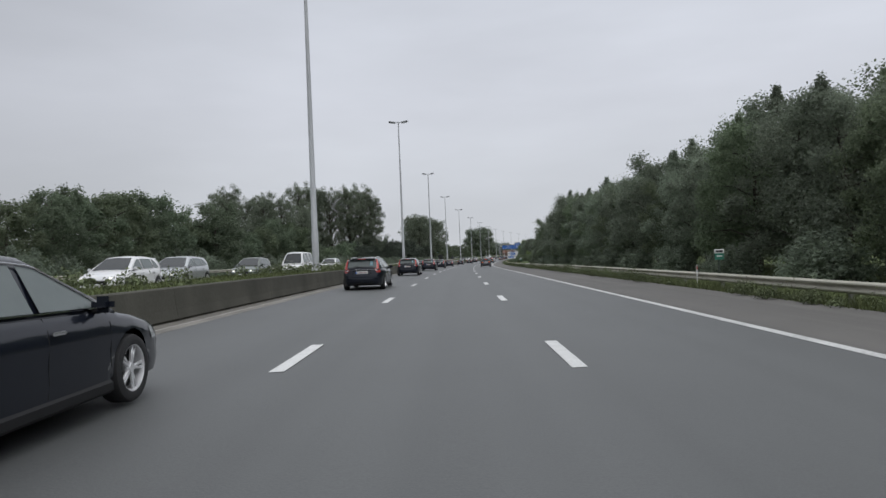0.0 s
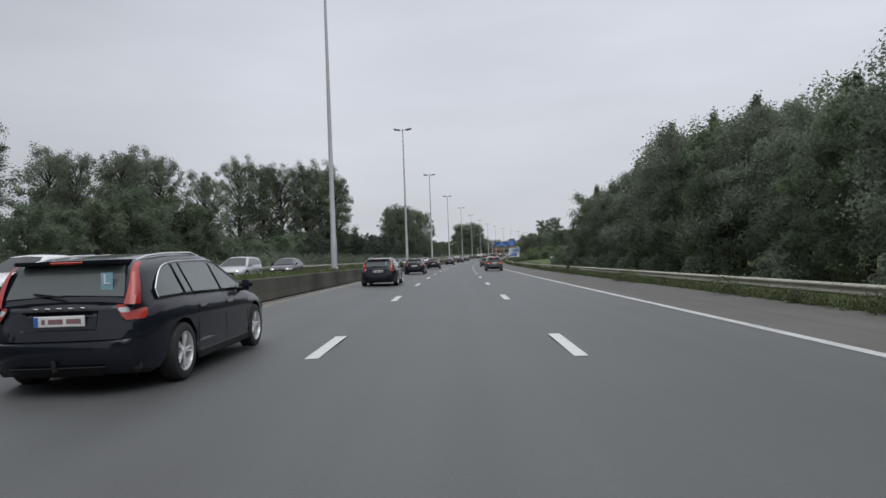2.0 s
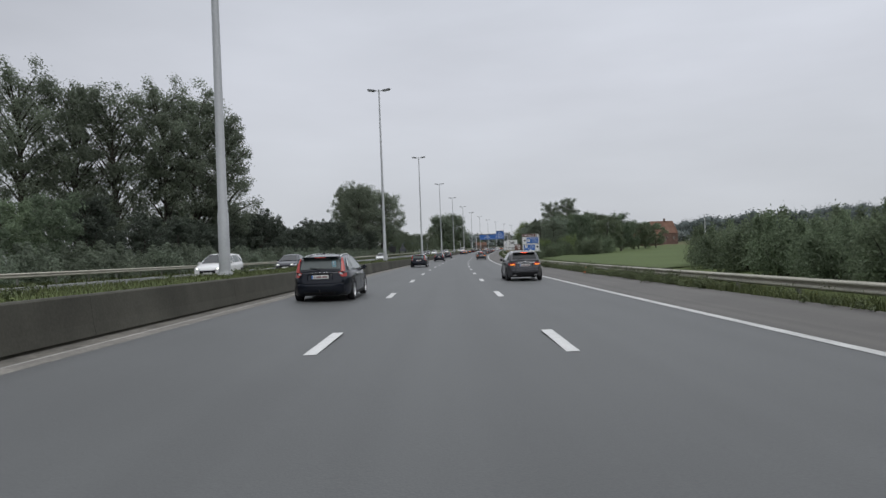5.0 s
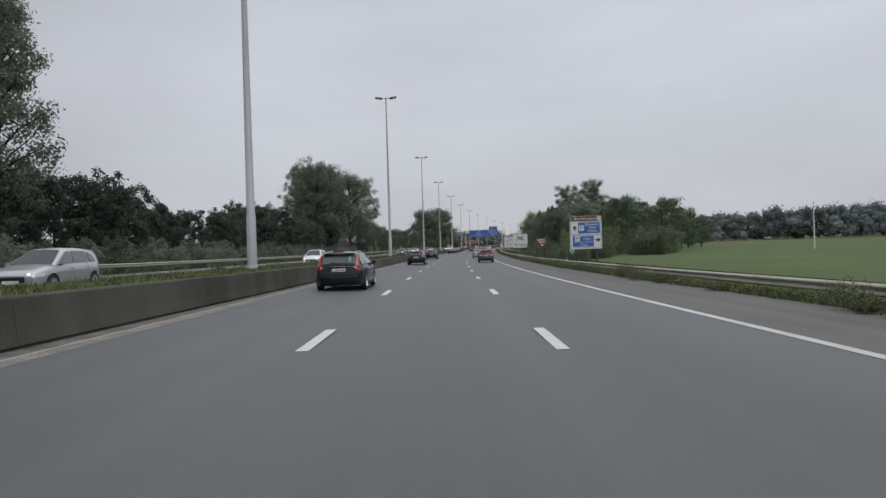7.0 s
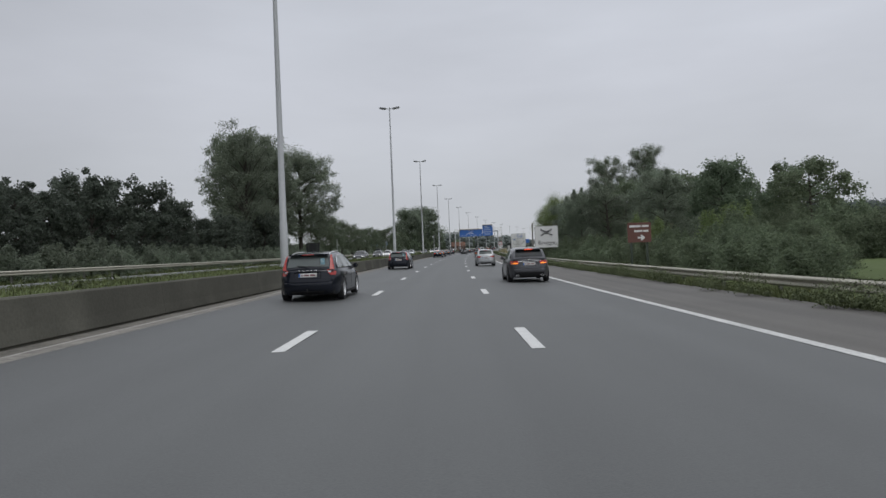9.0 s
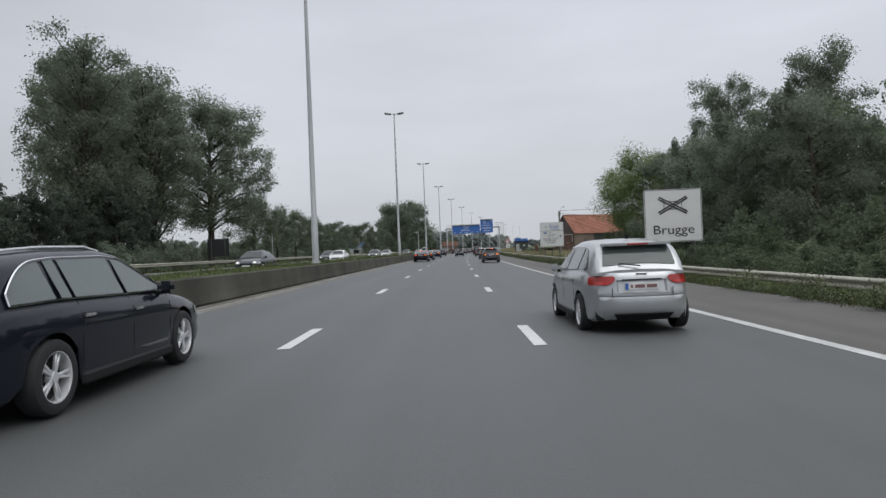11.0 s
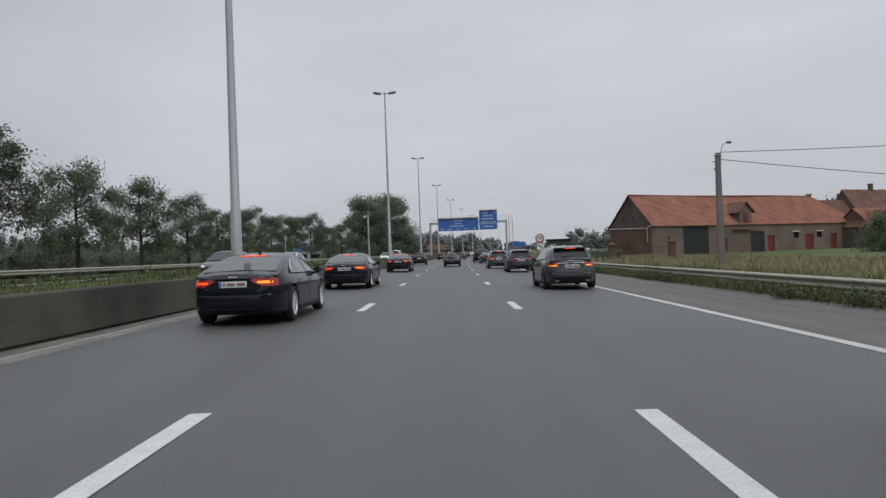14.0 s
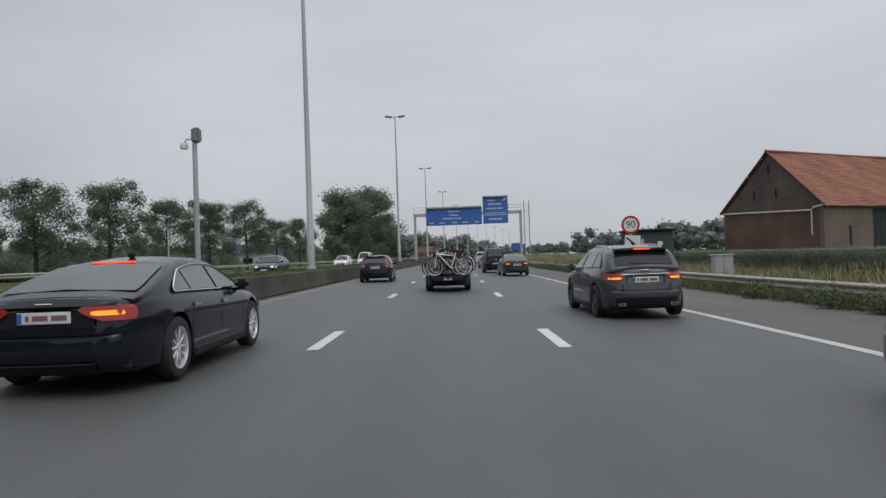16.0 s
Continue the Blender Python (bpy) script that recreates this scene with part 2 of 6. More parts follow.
SIGN_BLUE = material("sign_blue", (0.035, 0.125, 0.40), rough=0.45, noise_scale=1.2, vary=0.08)
SIGN_BROWN = material("sign_brown", (0.125, 0.052, 0.04), rough=0.5, noise_scale=1.2, vary=0.08)
SIGN_BLACK = material("sign_black", (0.02, 0.02, 0.022), rough=0.5)
SIGN_GREEN = material("sign_green", (0.03, 0.16, 0.11), rough=0.5)
SIGN_RED = material("sign_red", (0.42, 0.03, 0.03), rough=0.45)
SIGN_FAINT = material("faint_writing", (0.46, 0.50, 0.57), rough=0.5)
SIGN_BACK = material("sign_back", (0.28, 0.29, 0.29), rough=0.5, metal=0.4)
SIGN_BACK_DARK = material("dark_sign_back", (0.055, 0.058, 0.07), rough=0.6, vary=0.15)
LETTER_BLUE = material("letter_blue", (0.07, 0.16, 0.45), rough=0.5)
LETTER_GREY = material("letter_grey", (0.38, 0.41, 0.47), rough=0.5)
POST_GREEN = material("post_green", (0.045, 0.06, 0.045), rough=0.6, vary=0.2)
TYRE = material("tyre_rubber", (0.018, 0.018, 0.019), rough=0.85, fine=40, fine_vary=0.2)
RIM = material("alloy_rim", (0.66, 0.66, 0.67), rough=0.32, metal=0.45, vary=0.05)
RIM_DARK = material("dark_rim", (0.09, 0.09, 0.095), rough=0.35, metal=0.7)
BLACK_TRIM = material("black_trim", (0.014, 0.014, 0.015), rough=0.6, vary=0.1, spec=0.2)
UNDER = material("underbody", (0.012, 0.012, 0.012), rough=0.9)
CHROME = material("chrome", (0.72, 0.72, 0.73), rough=0.12, metal=1.0, vary=0.03)
GLASS_DARK = glass("car_glass", (0.014, 0.017, 0.018))
# Reflected sky is put into the rear glass as a paler tint.
GLASS_REAR_SKY = glass("rear_glass_sky", (0.088, 0.102, 0.100))
TAIL_DEEP = material("tail_lamp_deep_red", (0.33, 0.022, 0.016), rough=0.2, coat=0.4, vary=0.2)
STICKER = material("pale_blue_sticker", (0.20, 0.36, 0.42), rough=0.6)
# Sky mirrored in and seen through these panes is put into their tints.
GLASS_SIDE_SKY = glass("side_glass_sky", (0.125, 0.145, 0.142))
GLASS_SKY = glass("hatch_glass_sky", (0.062, 0.070, 0.068))
TAIL_RED = material("tail_lamp_red", (0.45, 0.02, 0.012), rough=0.15, coat=0.5, vary=0.05)
TAIL_LIT = material("tail_lamp_lit", (1.0, 0.085, 0.02), rough=0.2, emit=0.9)
AMBER_LIT = material("indicator_lit", (1.0, 0.27, 0.02), rough=0.2, emit=1.1)
HEAD_LIT = material("headlamp_lit", (1.0, 0.96, 0.85), rough=0.2, emit=1.3)
HEAD_CLEAR = material("headlamp_clear", (0.45, 0.47, 0.48), rough=0.1, coat=0.6)
PLATE = material("number_plate", (0.62, 0.62, 0.60), rough=0.5)
PLATE_INK = material("plate_ink", (0.20, 0.10, 0.105), rough=0.5)
BRICK = material("brick_wall", (0.130, 0.085, 0.070), rough=0.95, noise_scale=0.5, vary=0.3, fine=9, fine_vary=0.25, bump=0.4, spec=0.15)
BRICK_PALE = material("pale_brick_wall", (0.165, 0.130, 0.110), rough=0.95, noise_scale=0.4, vary=0.25, fine=9, fine_vary=0.25, bump=0.4, spec=0.15)
BRICK_DARK = material("dark_gable_brick", (0.118, 0.098, 0.090), rough=0.95, noise_scale=0.5, vary=0.3, fine=9, fine_vary=0.25, bump=0.4, spec=0.15)
ROOF = material("clay_roof_tiles", (0.245, 0.112, 0.078), rough=0.9, noise_scale=0.5, vary=0.26, fine=7, fine_vary=0.24, spec=0.15, obj=0.10)
ROOF_OLD = material("old_roof_tiles", (0.135, 0.078, 0.058), rough=0.9, noise_scale=0.4, vary=0.25, fine=6, fine_vary=0.2, spec=0.15, obj=0.10)
DOOR_DARK = material("dark_barn_door", (0.022, 0.028, 0.027), rough=0.8, vary=0.2)
DOOR_RED = material("red_door", (0.15, 0.02, 0.02), rough=0.7, vary=0.15)
WHITE_TRIM = material("white_trim", (0.55, 0.54, 0.51), rough=0.6, vary=0.1)
GREY_BOX = material("grey_cabinet", (0.36, 0.37, 0.35), rough=0.6, vary=0.1)
SHED = material("shed_green", (0.05, 0.058, 0.055), rough=0.8, vary=0.2)
FACADE_BLUE = material("blue_cladding", (0.16, 0.30, 0.55), rough=0.6)
FACADE_WHITE = material("white_cladding", (0.30, 0.315, 0.33), rough=0.6, vary=0.1)
POLE_CONCRETE = material("pole_concrete", (0.17, 0.16, 0.15), rough=0.9, vary=0.2, fine=25, fine_vary=0.15)
CABLE = material("cable", (0.025, 0.025, 0.027), rough=0.7)
ORANGE = material("orange_plastic", (0.75, 0.14, 0.03), rough=0.6)


def paint_of(name, colour, metal=0.25):
    return material("paint_" + name, colour, rough=0.34, metal=metal, noise_scale=1.0, vary=0.06, fine=400, fine_vary=0.06, coat=0.7, spec=0.06)


# ---- mesh builders: each gives (vertices, faces) ----
def mesh_of(name, data, mat, smooth=False):
    me = bpy.data.meshes.new(name)
    me.from_pydata([tuple(v) for v in data[0]], [], [tuple(f) for f in data[1]])
    if mat:
        me.materials.append(mat)
    if smooth:
        me.shade_smooth()
        me.set_sharp_from_angle(angle=radians(38))
    me.update()
    return me


def part(name, data, mat, parent, label="", smooth=False, m=None):
    ob = new(name, data if isinstance(data, bpy.types.Mesh) else mesh_of(name, data, mat, smooth))
    ob.parent = parent
    if m is not None:
        ob.matrix_basis = m
    if label:
        ob["label"] = label
    return ob


def thing(name, m, label, category, group="", kind=""):
    ob = new(name)
    ob.matrix_basis = m
    ob.empty_display_size = 0.2
    return tagged(ob, label, category, group, kind)


def join(*datas):
    vs, fs = [], []
    for v, f in datas:
        k = len(vs)
        vs += [tuple(p) for p in v]
        fs += [tuple(i + k for i in q) for q in f]
    return vs, fs


def moved(data, m):
    return [tuple(m @ Vector(v)) for v in data[0]], data[1]


def bbox(cx, cy, cz, sx, sy, sz, bevel=0.0, seg=2):
    """A box with rounded edges about its centre."""
    bm = bmesh.new()
    bmesh.ops.create_cube(bm, size=1.0)
    for v in bm.verts:
        v.co = Vector((v.co.x * sx + cx, v.co.y * sy + cy, v.co.z * sz + cz))
    if bevel:
        bmesh.ops.bevel(bm, geom=bm.edges[:], offset=min(bevel, 0.45 * min(sx, sy, sz)), segments=seg, affect="EDGES")
    bm.verts.index_update()
    out = [tuple(v.co) for v in bm.verts], [tuple(v.index for v in f.verts) for f in bm.faces]
    bm.free()
    return out


def tube(points, radii, n=8, caps=True):
    """A tapered tube through points."""
    pts = [Vector(p) for p in points]
    if not isinstance(radii, (list, tuple)):
        radii = [radii] * len(pts)
    vs, fs = [], []
    side = None
    for i, p in enumerate(pts):
        way = (pts[min(i + 1, len(pts) - 1)] - pts[max(i - 1, 0)]).normalized()
        if side is None or abs(side.dot(way)) > 0.99:
            side = way.orthogonal().normalized()
        side = (side - way * side.dot(way)).normalized()
        up = way.cross(side)
        for k in range(n):
            a = 2 * math.pi * k / n
            vs.append(tuple(p + (side * math.cos(a) + up * math.sin(a)) * radii[i]))
    for i in range(len(pts) - 1):
        for k in range(n):
            a, b = i * n + k, i * n + (k + 1) % n
            fs.append((a, b, b + n, a + n))
    if caps:
        fs.append(tuple(range(n - 1, -1, -1)))
        fs.append(tuple(range((len(pts) - 1) * n, len(pts) * n)))
    return vs, fs


def ring(major, minor, n=28, k=8, axis="x"):
    """A torus about an axis through the origin."""
    vs, fs = [], []
    for i in range(n):
        a = 2 * math.pi * i / n
        for j in range(k):
            b = 2 * math.pi * j / k
            r, h = major + minor * math.cos(b), minor * math.sin(b)
            p = (h, r * math.cos(a), r * math.sin(a)) if axis == "x" else (r * math.cos(a), h, r * math.sin(a))
            vs.append(p)
    for i in range(n):
        for j in range(k):
            fs.append((i * k + j, i * k + (j + 1) % k, ((i + 1) % n) * k + (j + 1) % k, ((i + 1) % n) * k + j))
    return vs, fs


def lathe(profile, n=28):
    """A solid of turning about the x axis; profile of (x, radius)."""
    vs, fs = [], []
    for i in range(n):
        a = 2 * math.pi * i / n
        for x, r in profile:
            vs.append((x, r * math.cos(a), r * math.sin(a)))
    k = len(profile)
    for i in range(n):
        for j in range(k - 1):
            fs.append((i * k + j, i * k + j + 1, ((i + 1) % n) * k + j + 1, ((i + 1) % n) * k + j))
    return vs, fs


def plate_yz(poly, x0, x1):
    """A flat solid with an outline in y, z between x0 and x1."""
    n = len(poly)
    vs = [(x0, y, z) for y, z in poly] + [(x1, y, z) for y, z in poly]
    fs = [tuple(range(n)), tuple(range(2 * n - 1, n - 1, -1))] + [(i, i + n, (i + 1) % n + n, (i + 1) % n) for i in range(n)]
    return vs, fs


def plate_xz(poly, y0, y1):
    n = len(poly)
    vs = [(x, y0, z) for x, z in poly] + [(x, y1, z) for x, z in poly]
    fs = [tuple(range(n - 1, -1, -1)), tuple(range(n, 2 * n))] + [(i, (i + 1) % n, (i + 1) % n + n, i + n) for i in range(n)]
    return vs, fs


def rounded(w, h, r, n=4, cx=0.0, cz=0.0):
    """A rectangle with rounded corners, as an outline."""
    out = []
    for k, (sx, sz) in enumerate(((1, 1), (-1, 1), (-1, -1), (1, -1))):
        for i in range(n + 1):
            a = math.pi / 2 * (k + i / n)
            out.append((cx + sx * (w / 2 - r) + r * math.cos(a), cz + sz * (h / 2 - r) + r * math.sin(a)))
    return out


def sweep(profile, s0, s1, step=4.0, closed=False):
    """A cross-section of (d, z) drawn along the motorway, with (s, d) as its texture coordinates."""
    n = max(1, int(math.ceil((s1 - s0) / step)))
    ss = np.linspace(s0, s1, n + 1)
    prof = np.array(profile, float)
    k = len(prof)
    pts = rows_at(ss[:, None], prof[None, :, 0], prof[None, :, 1]).reshape(-1, 3)
    uv = np.stack(np.broadcast_arrays(ss[:, None], prof[None, :, 0]), -1).reshape(-1, 2)
    fs = []
    for i in range(n):
        for j in range(k if closed else k - 1):
            a, b = i * k + j, i * k + (j + 1) % k
            fs.append((a, b, b + k, a + k))
    if closed:
        fs.append(tuple(range(k - 1, -1, -1)))
        fs.append(tuple(range(n * k, n * k + k)))
    return pts.tolist(), fs, uv


def swept(name, profile, s0, s1, mat, step=4.0, closed=False, parent=None, smooth=False):
    vs, fs, uv = sweep(profile, s0, s1, step, closed)
    me = mesh_of(name, (vs, fs), mat, smooth)
    layer = me.uv_layers.new(name="along")
    idx = np.empty(len(me.loops), int)
    me.loops.foreach_get("vertex_index", idx)
    layer.data.foreach_set("uv", uv[idx].ravel())
    ob = new(name, me)
    ob.parent = parent
    return ob


def text_mesh(body, size, mat, width=None):
    cu = bpy.data.curves.new("letters", "FONT")
    cu.body, cu.size, cu.align_x, cu.align_y, cu.extrude, cu.resolution_u = body, size, "CENTER", "CENTER", 0.003, 3
    tmp = new("letters", cu)
    bpy.context.view_layer.update()
    me = bpy.data.meshes.new_from_object(tmp.evaluated_get(bpy.context.evaluated_depsgraph_get()))
    bpy.data.objects.remove(tmp)
    bpy.data.curves.remove(cu)
    if width:
        xs = [v.co.x for v in me.vertices]
        if xs:
            f = width / max(1e-6, max(xs) - min(xs))
            for v in me.vertices:
                v.co.x *= f
    me.materials.clear()
    me.materials.append(mat)
    return me


def letters(body, size, mat, parent, x, y, z, width=None, name="lettering"):
    return part(name, text_mesh(body, size, mat, width), mat, parent, m=pose(x, y, z, 90, 0, 0))


# ---- ground, carriageways, markings, barriers ----
S0, S1 = -60.0, 1500.0


def ground_sheet():
    ss = np.concatenate([np.arange(-400, 900, 10.0), np.arange(900, 4001, 100.0)])
    dd = np.array(sorted(set(LAND_D) | {-2000, -400, -200, -120, -90, -40, -32, 22, 45, 60, 90, 140, 200, 300, 500, 2500} - {-900, 900}), float)
    zz = land(0, dd) - 0.03
    zz = np.where((dd > -6.2) & (dd < 9.3), zz - 0.05, zz)
    zz = np.where((dd > -25.5) & (dd < -10.5), zz - 0.05, zz)
    pts = rows_at(ss[:, None], dd[None, :], zz[None, :]).reshape(-1, 3)
    k = len(dd)
    fs = [(i * k + j, i * k + j + 1, (i + 1) * k + j + 1, (i + 1) * k + j) for i in range(len(ss) - 1) for j in range(k - 1)]
    return pts.tolist(), fs


tagged(part("ground", ground_sheet(), GRASS, None), "flat grassy land on both sides of the motorway", "ground", kind="structure")
road = tagged(swept("road", [(-5.32, 0.1064), (-3.6, 0.072), (-1.8, 0.036), (0, 0), (1.8, -0.036), (3.6, -0.072), (5.75, -0.115)], S0, S1, ASPHALT, 6), "three-lane grey asphalt motorway carriageway", "road", kind="structure")
tagged(swept("hard_shoulder", [(5.75, -0.115), (7.4, -0.148), (9.3, -0.186)], S0, S1, SHOULDER, 6), "brownish dusty asphalt hard shoulder along the motorway", "road", kind="structure")
tagged(swept("opposite_road", [(-25.4, 0.40), (-21, 0.42), (-17.4, 0.44), (-13.8, 0.42), (-10.6, 0.40)], S0, S1, ASPHALT, 8), "opposite asphalt motorway carriageway beyond the median", "road", kind="structure")
gutter = tagged(new("gutter"), "stained concrete gutter slabs at the foot of the median wall", "gutter", kind="structure")
swept("outer_slab", [(-6.10, 0.126), (-5.66, 0.117), (-5.65, 0.105)], S0, S1, GUTTER_OLD, 6, parent=gutter)
swept("inner_slab", [(-5.645, 0.112), (-5.64, 0.119), (-5.31, 0.112), (-5.30, 0.10)], S0, S1, GUTTER, 6, parent=gutter)
for d0, w, mat, name in ((5.5, 0.22, PAINT_EDGE, "edge_line"), (-5.66, 0.05, PAINT_OLD, "worn_edge_line")):
    swept(name, [(d0, -CROSSFALL * d0 + 0.007), (d0 + w, -CROSSFALL * (d0 + w) + 0.007)], S0, S1, mat, 6, parent=road)
for d0 in (-24.2, -11.4):
    swept("edge_line", [(d0, 0.425), (d0 + 0.2, 0.425)], S0, 900, PAINT, 10, parent=road)

dash = mesh_of("lane_dash", bbox(0, 1.25, 0.003, 0.19, 2.5, 0.006, 0.002, 1), PAINT)
for d0 in (-1.817, 1.817):
    for k in range(-3, 70):
        part("lane_dash", dash, PAINT, road, m=on_road(k * 12.5 + (0.0 if d0 < 0 else -0.07), d0, -CROSSFALL * d0 + 0.003))
for d0 in (-14.2, -17.8, -21.4):
    for k in range(0, 45):
        part("lane_dash", dash, PAINT, road, m=on_road(k * 12.5 + 4, d0, 0.432))
# pale scrape marks in the asphalt between the middle and right lanes
for d0, w0, s0, s1 in ((1.93, 0.05, 312, 330), (2.06, 0.07, 311, 327)):
    swept("worn_streak", [(d0, -CROSSFALL * d0 + 0.003), (d0 + w0, -CROSSFALL * (d0 + w0) + 0.003)], s0, s1, STREAK, 6, parent=road)

wall = tagged(new("median_wall"), "weathered stained concrete retaining wall of the median", "barrier", kind="structure")
rng = random.Random(5)
s = S0
while s < 760:
    a = s + 0.004
    s += 8.0
    top = 0.905 + rng.uniform(-0.004, 0.004)
    swept("wall_segment", [(-6.10, 0.06), (-6.10, 0.15), (-6.06, 0.18), (-6.10, 0.40), (-6.15, top - 0.03), (-6.18, top), (-6.38, top), (-6.40, 0.06)], a, s - 0.004, CONCRETE, 4, closed=True, parent=wall)
swept("wall_segment", [(-6.06, 0.06), (-6.15, 0.87), (-6.18, 0.90), (-6.38, 0.90), (-6.40, 0.06)], 764, S1, CONCRETE, 12, closed=True, parent=wall)

W_BEAM = [(0.0, 0.0), (-0.075, 0.045), (-0.083, 0.07), (-0.075, 0.095), (0.0, 0.14), (0.0, 0.17), (-0.075, 0.215), (-0.083, 0.24), (-0.075, 0.265), (0.0, 0.31), (0.012, 0.308), (-0.066, 0.262), (-0.073, 0.24), (-0.066, 0.218), (0.012, 0.17), (0.012, 0.14), (-0.066, 0.092), (-0.073, 0.07), (-0.066, 0.048), (0.012, 0.002)]
POST = mesh_of("post", join(bbox(0, 0, 0.36, 0.012, 0.10, 0.72, 0.003, 1), bbox(0.045, 0.05, 0.36, 0.09, 0.012, 0.72, 0.003, 1), bbox(0.045, -0.05, 0.36, 0.09, 0.012, 0.72, 0.003, 1)), GALV_DARK)


def guard_rail(name, label, d0, base, s0, s1, side, end_caps=True):
    """A W-beam rail with a post every four metres; side -1: its face looks to smaller d."""
    r = tagged(new(name), label, "guard rail", kind="structure")
    prof = [(d0 + (p if side < 0 else -p), base + 0.42 + q) for p, q in W_BEAM]
    swept("beam", prof, s0, s1, GALV, 4, closed=True, parent=r, smooth=False)
    k = s0 + 1.0
    while k < min(s1, 620):
        part("post", POST, GALV_DARK, r, m=on_road(k, d0 + (0.03 if side < 0 else -0.13), base - 0.02))
        k += 4.0
    return r


RAIL_D, RAIL_Z = 9.85, -0.36
guard_rail("guard_rail", "weathered galvanised steel guard rail with open end", RAIL_D, RAIL_Z, S0, 112.0, -1)
guard_rail("guard_rail", "weathered galvanised steel guard rail along the verge", RAIL_D, RAIL_Z, 114.2, 900, -1)
guard_rail("guard_rail", "galvanised steel guard rail beyond the opposite carriageway", -26.0, 0.50, S0, 900, 1)

# ---- lamp masts in the median ----
def lamp_mast(m):
    t = thing("street_lamp", m, "tall tapered grey steel motorway lamp mast with two luminaires", "street lamp", "lamp masts of the median")
    part("pole", tube([(0, 0, -0.4), (0, 0, 2.2), (0, 0, 2.25), (0, 0, 9), (0, 0, 19.4)], [0.198, 0.188, 0.166, 0.128, 0.07], 14), POLE, t, smooth=True)
    part("base_collar", join(tube([(0, 0, 0.05), (0, 0, 0.16)], [0.27, 0.25], 14)), POLE, t)
    part("arm", join(tube([(-0.75, 0, 19.45), (0.75, 0, 19.45)], 0.05, 8), tube([(0, 0, 19.2), (0, 0, 19.6)], [0.085, 0.07], 10)), POLE, t)
    for sx in (-1, 1):
        head = part("luminaire", moved(bbox(0, 0, 0, 0.98, 0.42, 0.20, 0.07, 2), pose(sx * 0.86, 0, 19.52, 0, -sx * 9, 0)), LAMP_HEAD, t)
        part("lens", moved(bbox(0, 0, 0, 0.74, 0.32, 0.06, 0.02, 1), pose(sx * 0.86, 0, 19.41, 0, -sx * 9, 0)), LAMP_GLASS, head)
    return t


MAST_D, MAST_STEP, MAST_S = -7.45, 54.92, 41.98
mast = lamp_mast(on_road(MAST_S, MAST_D))
MAST_SHIFT = {1: -0.18, 2: -0.2, 3: -0.24, 4: -0.08, 5: 0.1, 6: 0.05, 7: 0.2}
for k in range(-1, 18):
    if k:
        copy_thing(mast, on_road(MAST_S + MAST_STEP * k + {3: -1.0, 5: 0.6, 6: -0.15}.get(k, 0.0), MAST_D + MAST_SHIFT.get(k, 0.0)))

# ---- trees ----
def leaf_cloud(rg, centres, radii, per, size, up=0.35):
    """Many small folded leaves gathered round clump centres, turned mostly outward and up."""
    cs, rs = np.repeat(np.array(centres), per, 0), np.repeat(np.array(radii), per, 0)
    n = len(cs)
    v = rg.normal(size=(n, 3))
    v /= np.linalg.norm(v, axis=1)[:, None] + 1e-9
    r = rg.uniform(0.1, 1.0, n) ** 0.5 * (1 + 0.22 * rg.normal(size=n))
    p = cs + v * rs * r[:, None]
    nrm = v + rg.normal(size=(n, 3)) * 0.72 + np.array([0, 0, up])
    nrm /= np.linalg.norm(nrm, axis=1)[:, None] + 1e-9
    a = np.cross(nrm, rg.normal(size=(n, 3)))
    a /= np.linalg.norm(a, axis=1)[:, None] + 1e-9
    b = np.cross(nrm, a)
    k = size * rg.uniform(0.6, 1.35, n)[:, None]
    droop = nrm * k * 0.22
    quad = np.stack([p - a * k, p + b * k * 0.55 + droop, p + a * k, p - b * k * 0.55 + droop], 1).reshape(-1, 3)
    return quad, np.arange(4 * n).reshape(-1, 4)


